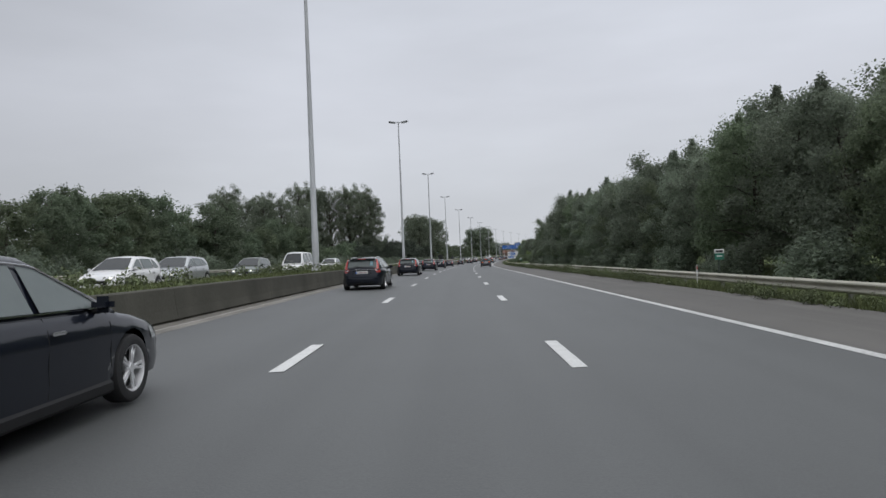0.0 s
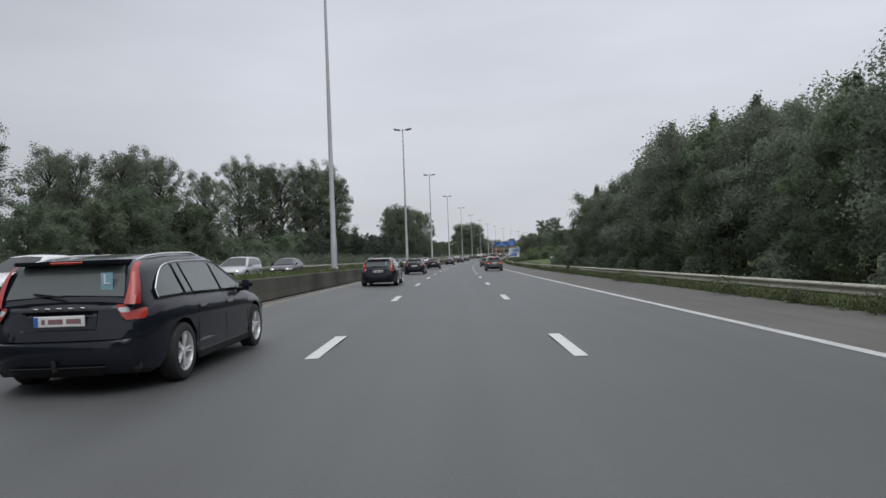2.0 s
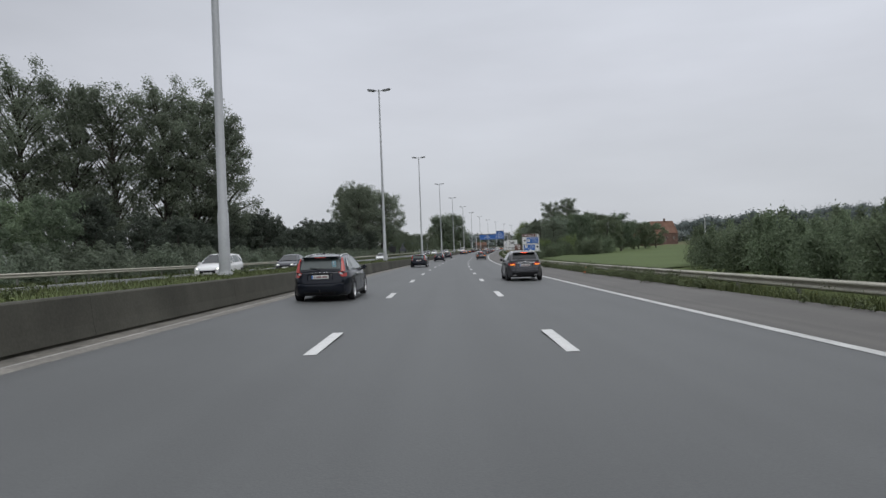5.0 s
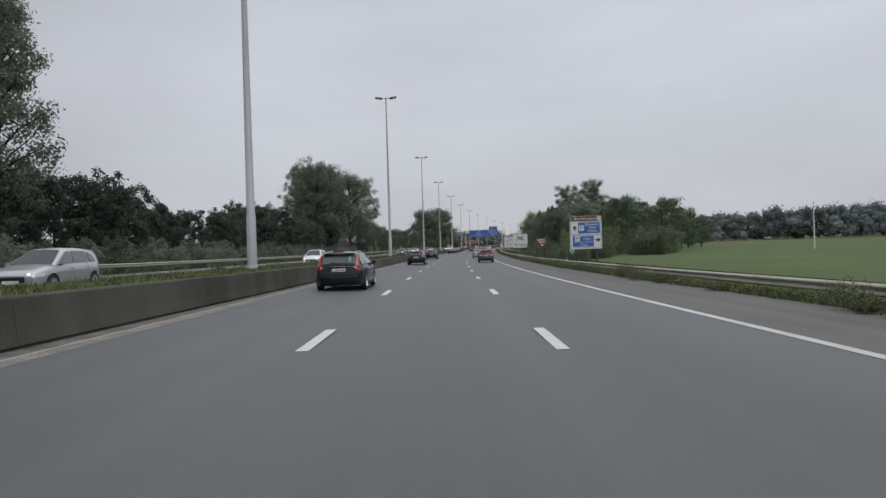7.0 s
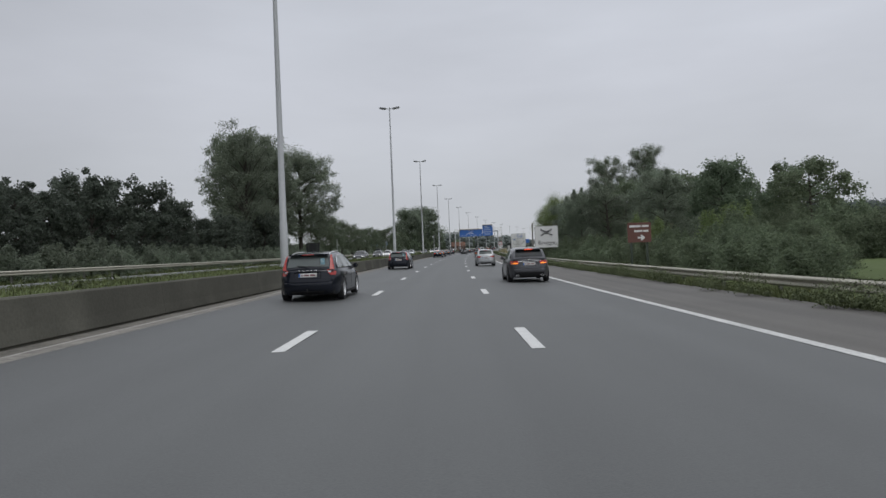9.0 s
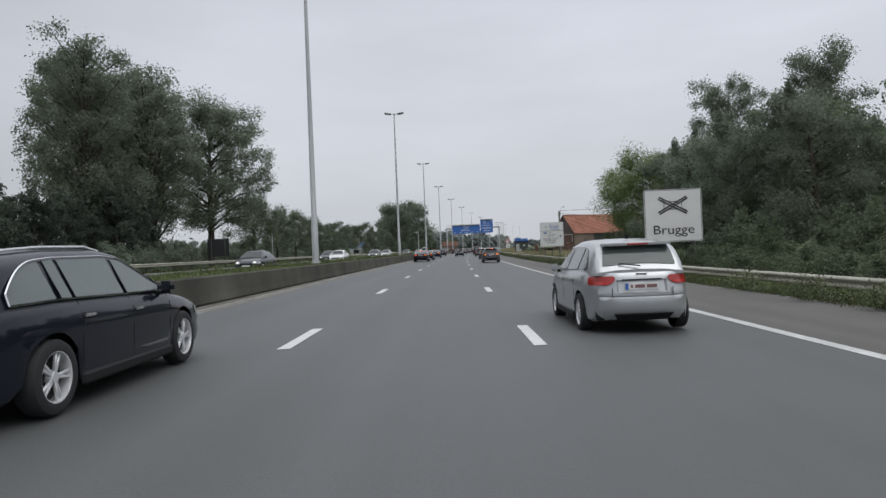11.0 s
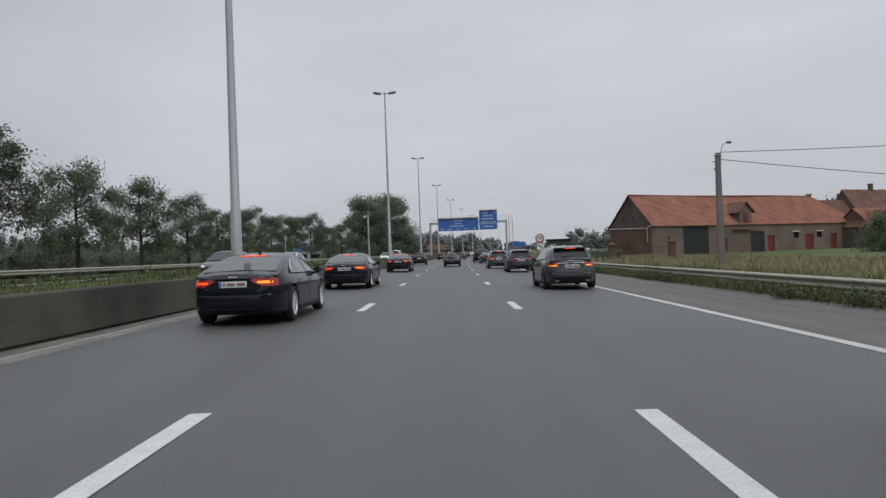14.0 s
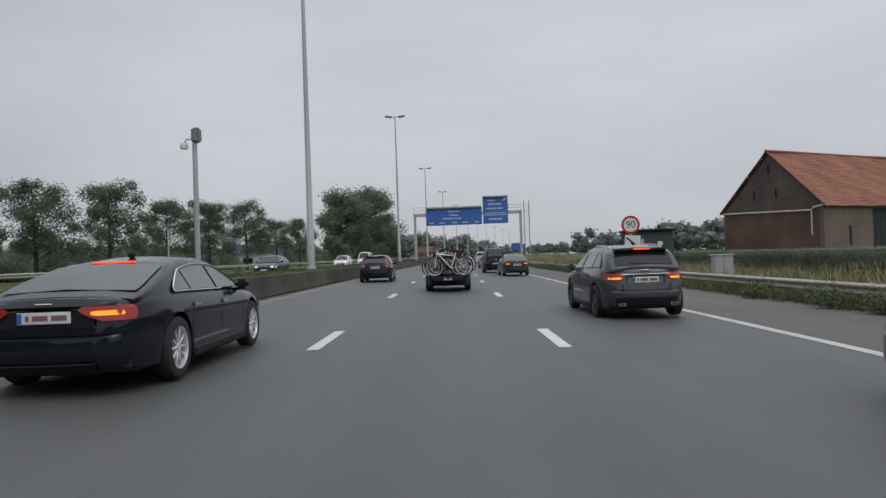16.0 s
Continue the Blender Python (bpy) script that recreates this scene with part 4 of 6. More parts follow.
# ---- signs, posts and the gantry ----
def bars(parent, x, y, z, width, high, n, mat, name="line_of_writing", seed=0):
    """Writing too far off to read, as plain blocks of its size."""
    words = 1 if n < 6 else 2
    at = x - width / 2
    for k in range(words):
        w = width * (0.62 if k == 0 else 0.38) if words == 2 else width
        part(name, bbox(at + w * 0.47, y, z, w * 0.9, 0.008, high * 0.72, 0.003, 1), mat, parent)
        at += w


def arrow(parent, x, y, z, size, turn, mat):
    shape = [(-0.12, -0.5), (0.12, -0.5), (0.12, 0.02), (0.36, -0.10), (0.36, 0.12), (0, 0.5), (-0.36, 0.12), (-0.36, -0.10), (-0.12, 0.02)]
    a = radians(turn)
    pts = [(x + size * (px * math.cos(a) + pz * math.sin(a)), z + size * (-px * math.sin(a) + pz * math.cos(a))) for px, pz in shape]
    return part("arrow", plate_xz(pts, y - 0.004, y + 0.004), mat, parent)


def road_sign(name, label, s, d0, d1, z0, z1, mat, posts, turn=0.0, post_mat=None, corner=0.08, rim=None):
    """A panel on posts; its origin at the middle of its foot, its face to the drivers."""
    g = float(land(s, (d0 + d1) / 2))
    t = thing(name, on_road(s, (d0 + d1) / 2, g, turn), label, "road sign")
    w, h, zc = d1 - d0, z1 - z0, (z0 + z1) / 2 - g
    part("panel", plate_xz(rounded(w, h, corner, 4, 0, zc), 0.0, 0.035), mat, t)
    part("panel_back", plate_xz(rounded(w - 0.04, h - 0.04, corner, 4, 0, zc), 0.036, 0.05), SIGN_BACK, t)
    if rim:
        outer, inner = rounded(w - 0.05, h - 0.05, corner, 4, 0, zc), rounded(w - 0.10, h - 0.10, corner * 0.8, 4, 0, zc)
        n = len(outer)
        part("border", ([(a, -0.003, b) for a, b in outer] + [(a, -0.003, b) for a, b in inner], [(i, (i + 1) % n, (i + 1) % n + n, i + n) for i in range(n)]), rim, t)
    for px in posts:
        part("post", bbox(px, 0.11, (z1 - g - 0.2) / 2 - 0.1, 0.11, 0.11, z1 - g, 0.012, 1), post_mat or POST_GREEN, t)
    return t, w, h, zc


t, w, h, zc = road_sign("parking_sign", "white parking sign with blue panels, brown header and arrows", 235.4, 10.35, 13.0, 1.25, 4.0, SIGN_WHITE, (-0.85, -0.05, 0.9), 0, corner=0.06)
part("header", plate_xz(rounded(w - 0.04, 0.40, 0.03, 3, 0, zc + h / 2 - 0.22), -0.008, -0.002), SIGN_BROWN, t)
letters("J. Breydelstadion", 0.30, SIGN_WHITE, t, -0.17, -0.014, zc + h / 2 - 0.22, 2.10)
part("pictogram", plate_xz(rounded(0.32, 0.32, 0.02, 2, 1.10, zc + h / 2 - 0.22), -0.013, -0.008), SIGN_WHITE, t)
part("pictogram_mark", plate_xz([(1.0, zc + 1.06), (1.06, zc + 1.06), (1.2, zc + 1.26), (1.14, zc + 1.28)], -0.017, -0.013), SIGN_BLACK, t)
for z0, hh, px, pw in ((zc + 0.38, 1.03, 0.27, 1.82), (zc - 0.75, 1.0, -0.24, 1.76)):
    o, i2 = rounded(w - 0.10, hh + 0.06, 0.05, 3, 0, z0), rounded(w - 0.15, hh + 0.01, 0.04, 3, 0, z0)
    n = len(o)
    part("frame_line", ([(a, -0.004, b) for a, b in o] + [(a, -0.004, b) for a, b in i2], [(i, (i + 1) % n, (i + 1) % n + n, i + n) for i in range(n)]), SIGN_BLACK, t)
    part("blue_panel", plate_xz(rounded(pw, hh - 0.12, 0.02, 2, px, z0), -0.008, -0.002), SIGN_BLUE, t)
for px, pz in ((-0.36, zc + 0.38), (-0.72, zc - 0.52)):
    part("parking_plate", plate_xz(rounded(0.40, 0.46, 0.05, 3, px, pz), -0.013, -0.008), SIGN_WHITE, t)
    letters("P", 0.44, SIGN_BLACK, t, px, -0.017, pz)
for body, size, px, pz in (("Bezoekers", 0.28, 0.55, zc + 0.66), ("West", 0.28, 0.55, zc + 0.40), ("Noord", 0.28, 0.55, zc + 0.13), ("Oost", 0.32, 0.10, zc - 0.53), ("Zuid", 0.32, -0.22, zc - 1.02)):
    letters(body, size, SIGN_WHITE, t, px, -0.014, pz)
part("divider", bbox(-0.24, -0.011, zc - 0.80, 1.76, 0.006, 0.03), SIGN_WHITE, t)
arrow(t, -0.93, -0.008, zc + 0.36, 0.42, 0, SIGN_BLACK)
arrow(t, 0.98, -0.008, zc - 0.65, 0.46, 90, SIGN_BLACK)

t, w, h, zc = road_sign("brown_sign", "small brown direction sign with white writing and arrow", 267.4, 10.9, 12.25, 1.48, 2.62, SIGN_BROWN, (-0.45, 0.45), 0, corner=0.03)
bars(t, 0.0, -0.008, zc + 0.36, 1.15, 0.16, 9, SIGN_WHITE, seed=1)
bars(t, 0.12, -0.008, zc + 0.08, 0.85, 0.16, 7, SIGN_WHITE, seed=2)
arrow(t, 0.10, -0.008, zc - 0.30, 0.42, 90, SIGN_WHITE)

t, w, h, zc = road_sign("junction_sign", "large white motorway junction sign with crossing symbol", 313.1, 10.56, 13.47, 1.33, 4.03, SIGN_WHITE, (-1.05, 1.05), -2, corner=0.10, rim=SIGN_BLACK)
letters("Brugge", 0.66, SIGN_BLACK, t, 0.0, -0.008, zc - 0.74, 2.05)
for sx in (-1, 1):
    for off in (-0.055, 0.055):
        a, b = (-0.72 * sx, zc + 0.15 - 0.02), (0.72 * sx, zc + 0.92)
        ux, uz = (b[0] - a[0]), (b[1] - a[1])
        q = math.hypot(ux, uz)
        nx, nz = -uz / q, ux / q
        quad = [(a[0] + nx * (off + k), a[1] + nz * (off + k)) for k in (-0.038, 0.038)] + [(b[0] + nx * (off + k), b[1] + nz * (off + k)) for k in (0.038, -0.038)]
        part("junction_road", plate_xz(quad, -0.010 - 0.002 * (sx > 0), -0.004), SIGN_BLACK, t)
for cx, cz, a0 in ((0, zc + 1.06, 225), (0, zc + 0.0, 45), (-0.86, zc + 0.53, -45), (0.86, zc + 0.53, 135)):
    ex, ez = (0.62, 0.34) if cx == 0 else (0.42, 0.42)
    pts = [(cx + ex * math.cos(radians(a0 + k * 9)), -0.008, cz + ez * math.sin(radians(a0 + k * 9))) for k in range(11)]
    part("slip_road", tube(pts, 0.016, 5), SIGN_BLACK, t)

t, w, h, zc = road_sign("coast_sign", "large white tourist sign with blue lettering and place names", 357.3, 10.38, 13.10, 1.30, 4.10, SIGN_WHITE, (-0.85, 0.0, 0.85), 0, corner=0.05, rim=LETTER_GREY)
letters("de", 0.48, LETTER_GREY, t, -0.62, -0.008, zc + 0.88)
letters("Kust", 0.66, LETTER_BLUE, t, 0.28, -0.008, zc + 0.92, 1.05)
wave = [(-0.15 + k * 0.085, -0.008, zc + 0.58 + 0.055 * math.sin(k * 1.05)) for k in range(13)]
part("wave", tube(wave, 0.022, 5), LETTER_BLUE, t)
part("divider", bbox(0, -0.003, zc + 0.42, w - 0.06, 0.006, 0.03), SIGN_BLACK, t)
part("route_plate", plate_xz(rounded(0.36, 0.22, 0.02, 2, -0.78, zc + 0.23), -0.008, -0.002), SIGN_BLUE, t)
letters("N31", 0.20, SIGN_WHITE, t, -0.78, -0.013, zc + 0.23)
part("bird_mark", plate_xz([(-0.28, zc + 0.20), (-0.18, zc + 0.16), (-0.06, zc + 0.30), (-0.16, zc + 0.32)], -0.008, -0.002), SIGN_BLACK, t)
for k, body in enumerate(("Duinbergen", "Heist", "Zeebrugge-strand", "Blankenberge", "Wenduine")):
    letters(body, 0.23, SIGN_BLACK, t, -0.18, -0.008, zc - 0.02 - 0.235 * k)
arrow(t, 0.98, -0.008, zc - 0.22, 0.32, 45, SIGN_BLACK)


def hectometre(s, d=9.3):
    g = float(land(s, d))
    t = thing("kilometre_marker", on_road(s, d + 1.0, float(land(s, d + 1.0))), "small green and white kilometre marker on a post", "road marker", "kilometre markers")
    part("post", bbox(0, 0.05, 0.6, 0.07, 0.05, 1.3, 0.01, 1), POST_GREEN, t)
    part("number_plate", bbox(0, 0, 1.46, 0.38, 0.02, 0.15, 0.02, 1), SIGN_WHITE, t)
    part("route_plate", bbox(0, 0, 1.26, 0.34, 0.02, 0.24, 0.02, 1), SIGN_GREEN, t)
    bars(t, 0.01, -0.014, 1.46, 0.28, 0.10, 4, SIGN_BLACK, "number", int(s))
    bars(t, 0.01, -0.014, 1.28, 0.22, 0.07, 3, SIGN_WHITE, "number", int(s) + 1)
    return t


for s in (30.2, 127.9, 234.3, 332.6):
    hectometre(s)
for s in (31.0, 131.0, 233.5, 334.0, 434.0):
    t = thing("delineator", on_road(s, 9.72, -0.26), "slim white reflector post beside the guard rail", "reflector post", "reflector posts")
    part("stake", bbox(0, 0, 0.45, 0.05, 0.04, 0.95, 0.015, 2), SIGN_WHITE, t)
    part("reflector", bbox(0, -0.022, 0.80, 0.035, 0.008, 0.12, 0.004, 1), TAIL_RED, t)

t = thing("speed_sign", on_road(429.6, 10.6), "round red-rimmed speed limit sign on a pole", "road sign")
part("pole", tube([(0, 0.05, -0.2), (0, 0.05, 3.6)], 0.045, 8), GALV, t)
for nm, r, y0, mat in (("rim", 0.53, 0.0, SIGN_RED), ("face", 0.40, -0.008, SIGN_WHITE)):
    part(nm, plate_xz([(r * math.cos(k * math.pi / 16), 3.15 + r * math.sin(k * math.pi / 16)) for k in range(32)], y0 - 0.006, y0 + 0.02 * (nm == "rim")), mat, t)
letters("90", 0.56, SIGN_BLACK, t, 0, -0.018, 3.15)
part("sub_panel", plate_xz([(-0.40, 1.75), (0.45, 1.62), (0.55, 2.5), (-0.34, 2.58)], -0.004, 0.02), SIGN_WHITE, t)
part("stripe", plate_xz([(-0.30, 2.40), (-0.20, 2.44), (0.42, 1.86), (0.36, 1.78)], -0.012, -0.006), SIGN_BLACK, t)

# dark back of a sign beyond the opposite carriageway
t = thing("oncoming_sign", on_road(357.8, -27.6), "dark rear side of a sign for oncoming traffic", "road sign")
part("panel", bbox(0, 0, 2.4, 2.6, 0.05, 2.1, 0.03, 1), SIGN_BLACK, t)
for px in (-0.8, 0.8):
    part("post", bbox(px, -0.06, 1.6, 0.1, 0.08, 3.6, 0.01, 1), POST_GREEN, t)

# back of a triangular sign in the median
t = thing("warning_sign", on_road(230.8, -8.0), "dark back of a triangular warning sign on a pole", "road sign")
part("panel", plate_xz([(-0.50, 1.10), (0.50, 1.10), (0.55, 1.18), (0.05, 2.12), (-0.05, 2.12), (-0.55, 1.18)], -0.01, 0.01), SIGN_BACK_DARK, t)
part("pole", tube([(0, 0.05, -0.2), (0, 0.05, 2.15)], 0.038, 8), GALV_DARK, t)
part("clamp", bbox(0, 0.0, 1.62, 0.62, 0.05, 0.05, 0.01, 1), GALV_DARK, t)

# overhead gantry
GS = 500.0
g = thing("sign_gantry", on_road(GS, 0.0, 0.0), "grey steel motorway gantry spanning the carriageway", "gantry")
for px in (-6.7, 10.3):
    part("column", bbox(px, 0, 4.0, 0.42, 0.5, 8.6, 0.04, 1), POLE, g)
part("beam", bbox(1.8, 0, 8.15, 17.4, 0.5, 0.55, 0.04, 1), POLE, g)
part("walkway", bbox(1.8, 0.7, 8.4, 17.4, 0.9, 0.06, 0.01, 1), GALV, g)
for z0 in (8.95, 9.45):
    part("handrail", tube([(-7.0, 1.1, z0), (10.5, 1.1, z0)], 0.03, 5), GALV, g)
for k in range(19):
    part("rail_post", bbox(-7.0 + k * 0.97, 1.1, 8.95, 0.04, 0.04, 1.05), GALV, g)
for px in (10.9, 11.7):
    for py in (-0.2, 0.7):
        part("ladder_upright", tube([(px, py, -0.3), (px, py, 9.9)], 0.04, 5), GALV, g)
part("ladder_rungs", join(*[tube([(10.9, -0.2, 0.3 + 0.62 * k), (11.7, -0.2 + 0.9 * (k % 2), 0.9 + 0.62 * k)], 0.025, 5, False) for k in range(15)]), GALV, g)
for nm, d0, d1, z0, z1, lines in (("left", -4.85, 4.1, 6.35, 9.1, ((0, 8.55, 2.0, 0.32), (0, 7.95, 1.6, 0.30), (-0.3, 7.42, 3.2, 0.36), (-3.6, 6.75, 0.8, 0.28), (-1.9, 6.75, 1.1, 0.28), (0.1, 6.75, 0.9, 0.28), (1.8, 6.75, 1.1, 0.28), (3.7, 6.75, 0.7, 0.34))), ("right", 4.3, 8.3, 6.40, 10.65, ((-0.6, 10.10, 1.3, 0.34), (-0.1, 9.50, 2.2, 0.40), (-0.1, 8.80, 2.7, 0.40), (0, 8.07, 3.4, 0.24), (0, 7.10, 2.3, 0.42)))):
    sg = thing("gantry_sign", on_road(GS, 0, 0), "large blue motorway direction sign with white writing", "road sign", "signs on the gantry")
    part("panel", plate_xz(rounded(d1 - d0, z1 - z0, 0.1, 3, (d0 + d1) / 2, (z0 + z1) / 2), -0.42, -0.34), SIGN_BLUE, sg)
    part("light_box", bbox((d0 + d1) / 2, -0.50, z1 + 0.06, d1 - d0, 0.42, 0.24, 0.04, 1), GALV, sg)
    for k, (cx, z, wd, hh) in enumerate(lines):
        bars(sg, (d0 + d1) / 2 + cx, -0.43, z, wd, hh * 0.8, max(2, int(wd / 0.32)), SIGN_FAINT, seed=k)
    if nm == "right":
        part("divider", bbox((d0 + d1) / 2, -0.43, 7.75, d1 - d0 - 0.2, 0.01, 0.08), SIGN_WHITE, sg)
        arrow(sg, d1 - 0.5, -0.43, 10.25, 0.6, 45, SIGN_WHITE)

# camera mast in the median
t = thing("camera_mast", on_road(411.5, -7.7, 0.70), "grey traffic camera mast with a dome camera", "camera mast")
part("pole", tube([(0, 0, -0.3), (0, 0, 4.9)], [0.085, 0.075], 10), POLE, t, smooth=True)
part("camera_housing", bbox(0.06, 0, 4.72, 0.26, 0.30, 0.46, 0.05, 2), LAMP_HEAD, t)
part("bracket", tube([(0, 0, 4.55), (-0.22, 0, 4.62), (-0.32, 0, 4.52)], 0.025, 6), POLE, t)
dm = part("dome", lathe([(-0.10, 0.02), (-0.09, 0.10), (0.0, 0.13), (0.10, 0.11), (0.12, 0.0)], 14), SIGN_WHITE, t, smooth=True, m=pose(-0.33, 0, 4.40, 0, 90, 0))
for s, d, hh in ((455, -27.2, 5.0), (379, -27.2, 4.4)):
    t = thing("camera_mast", on_road(s, d), "slim pale mast beyond the opposite carriageway", "mast")
    part("pole", tube([(0, 0, -0.2), (0, 0, hh)], [0.07, 0.05], 8), POLE, t)
    part("head", bbox(0, 0, hh, 0.30, 0.22, 0.20, 0.04, 1), LAMP_HEAD, t)

# concrete utility pole with lamp and wires
t = thing("utility_pole", on_road(389.8, 17.15), "tapered grey concrete utility pole with a small street lamp", "utility pole")
part("shaft", join(bbox(0, 0, 0.1, 0.44, 0.34, 1.0, 0.05, 1), ([(sx * a, sy * b, z) for a, b, z in ((0.20, 0.16, 0), (0.13, 0.11, 7.1)) for sx, sy in ((-1, -1), (1, -1), (1, 1), (-1, 1))], [(0, 1, 5, 4), (1, 2, 6, 5), (2, 3, 7, 6), (3, 0, 4, 7), (4, 5, 6, 7)])), POLE_CONCRETE, t)
part("collar", join(bbox(0, 0, 6.95, 0.34, 0.30, 0.10, 0.02, 1), bbox(-0.03, 0, 6.1, 0.40, 0.28, 0.07, 0.01, 1), bbox(-0.1, 0, 6.55, 0.5, 0.06, 0.06, 0.01, 1)), GALV_DARK, t)
part("lamp_arm", tube([(0.16, 0, 6.2), (0.22, 0, 7.2), (0.34, 0, 7.62), (0.62, 0, 7.72)], 0.03, 6), POLE, t)
part("lamp_head", bbox(0.74, 0, 7.74, 0.38, 0.20, 0.15, 0.06, 2), LAMP_HEAD, t)
a0, a1 = place(389.8, 17.3, 7.05), place(396, 64, 9.6)
for k, (za, zb) in enumerate(((0.0, 0.0), (-0.45, -6.2))):
    pts = [tuple(a0.lerp(a1, q) + Vector((0, 0, za + (zb - za) * q - 1.1 * 4 * q * (1 - q) * 0.5))) for q in [i / 14 for i in range(15)]]
    tagged(part("overhead_wire", tube(pts, 0.022, 5), CABLE, None), "thin black overhead wire hanging from the pole", "wire")
t = thing("field_pole", on_road(280.9, 53.2), "tall thin white pole standing in the meadow", "pole")
part("shaft", tube([(0, 0, -0.2), (0, 0, 6.8)], [0.09, 0.06], 8), SIGN_WHITE, t)
part("cap", bbox(0, 0, 6.85, 0.18, 0.18, 0.12, 0.03, 1), GALV, t)
t = thing("traffic_cone", on_road(174.0, 9.25), "worn orange plastic traffic cone at the verge", "traffic cone")
part("cone", lathe([(0.02, 0.16), (0.03, 0.13), (0.42, 0.035), (0.45, 0.0)], 14), ORANGE, t, m=pose(0, 0, 0, 0, -90, 0))
part("foot", bbox(0, 0, 0.015, 0.36, 0.36, 0.03, 0.01, 1), ORANGE, t)
t = thing("cabinet", on_road(421.5, 12.6), "grey metal roadside cabinet among tall grass", "cabinet")
part("body", bbox(0, 0, 0.62, 0.85, 0.45, 1.25, 0.02, 1), GREY_BOX, t)
part("lid", bbox(0, 0, 1.28, 0.92, 0.52, 0.06, 0.02, 1), GREY_BOX, t)
part("door_seam", bbox(0, -0.228, 0.62, 0.015, 0.006, 1.1), SIGN_BLACK, t)
t = thing("shelter", on_road(439.2, 14.2), "small dark green flat-roofed shelter beside the road", "shelter")
part("body", bbox(0, 0, 1.4, 3.1, 2.0, 2.9, 0.02, 1), SHED, t)
part("roof", bbox(0, 0, 2.95, 3.5, 2.4, 0.14, 0.02, 1), BLACK_TRIM, t)
part("door", bbox(-0.9, -1.01, 1.25, 0.75, 0.03, 2.2, 0.01, 1), GREY_BOX, t)
part("notice", bbox(0.6, -1.01, 2.0, 0.35, 0.02, 0.3, 0.005, 1), SIGN_WHITE, t)


# ---- farm ----
def wall_box(x0, x1, y0, y1, z0, z1):
    return bbox((x0 + x1) / 2, (y0 + y1) / 2, (z0 + z1) / 2, x1 - x0, y1 - y0, z1 - z0)


barn = thing("barn", on_road(439.1, 26.7, 0.0, 26.0), "long brick barn with an orange clay tile roof", "barn")
BL, BW, BE, BR = 42.0, 8.9, 4.1, 8.5
openings = [(5.4, 10.0, 0.0, 3.85, DOOR_DARK, "large_door", "dark green double barn door"), (12.1, 13.5, 0.35, 2.2, DOOR_RED, "small_door", "red wooden door"), (18.1, 20.9, 0.0, 3.0, DOOR_DARK, "large_door", "dark barn door"), (21.5, 23.0, 0.1, 2.3, DOOR_RED, "small_door", "red wooden door"), (27.0, 28.2, 1.9, 2.8, GLASS_DARK, "window", "small dark window"), (29.5, 31.3, 0.1, 2.4, DOOR_RED, "small_door", "red wooden door"), (32.1, 33.3, 1.9, 2.8, GLASS_DARK, "window", "small dark window"), (35.2, 36.6, 0.1, 2.4, DOOR_RED, "small_door", "red wooden door"), (2.7, 2.95, 1.2, 2.6, UNDER, "slit", "narrow dark slit")]
xs = [0.0]
pieces = []
for x0, x1, z0, z1, *_ in sorted(openings):
    pieces.append(wall_box(xs[-1], x0, 0.0, 0.35, -0.6, BE))
    pieces.append(wall_box(x0, x1, 0.0, 0.35, z1, BE))
    if z0 > -0.5:
        pieces.append(wall_box(x0, x1, 0.0, 0.35, -0.6, z0))
    xs.append(x1)
pieces.append(wall_box(xs[-1], BL, 0.0, 0.35, -0.6, BE))
part("front_wall", join(*pieces), BRICK_PALE, barn)
part("back_wall", wall_box(0, BL, BW - 0.35, BW, -0.6, BE), BRICK, barn)
part("end_wall", wall_box(BL - 0.35, BL, 0.35, BW - 0.35, -0.6, BE), BRICK, barn)
part("gable_wall", wall_box(0.0, 0.35, 0.36, BW - 0.36, -0.6, BE), BRICK, barn, "dark reddish brick")
part("gable", plate_yz([(0.02, BE), (BW - 0.02, BE), (BW / 2, BR - 0.12)], 0.01, 0.34), BRICK_DARK, barn, "sooty dark brick gable")
for y, z in ((BW / 2, 7.2), (BW / 2 - 0.6, 5.3), (BW / 2 + 1.4, 5.3)):
    part("gable_slit", bbox(0.0, y, z, 0.05, 0.14, 0.75), UNDER, barn)
part("gutter", join(tube([(-0.06, BW, BE - 0.05), (-0.06, 0.9, BE - 0.30), (-0.06, 0.75, BE - 0.12), (-0.06, -0.1, BE + 0.02)], 0.07, 6), tube([(-0.06, 0.9, BE - 0.30), (-0.06, 0.9, BE - 2.1)], 0.06, 6)), WHITE_TRIM, barn, "white gutter pipe")
for x0, x1, z0, z1, mat, nm, lb in openings:
    dr = part(nm, wall_box(x0, x1, 0.14, 0.20, z0, z1), mat, barn, lb)
    if nm == "large_door":
        part("door_plank_joint", join(*[wall_box(x0 + (x1 - x0) * k / 8 - 0.012, x0 + (x1 - x0) * k / 8 + 0.012, 0.13, 0.14, z0, z1) for k in range(1, 8)]), UNDER, dr)
    if nm == "window":
        part("lintel", wall_box(x0 - 0.15, x1 + 0.15, -0.03, 0.2, z1, z1 + 0.16), WHITE_TRIM, dr)


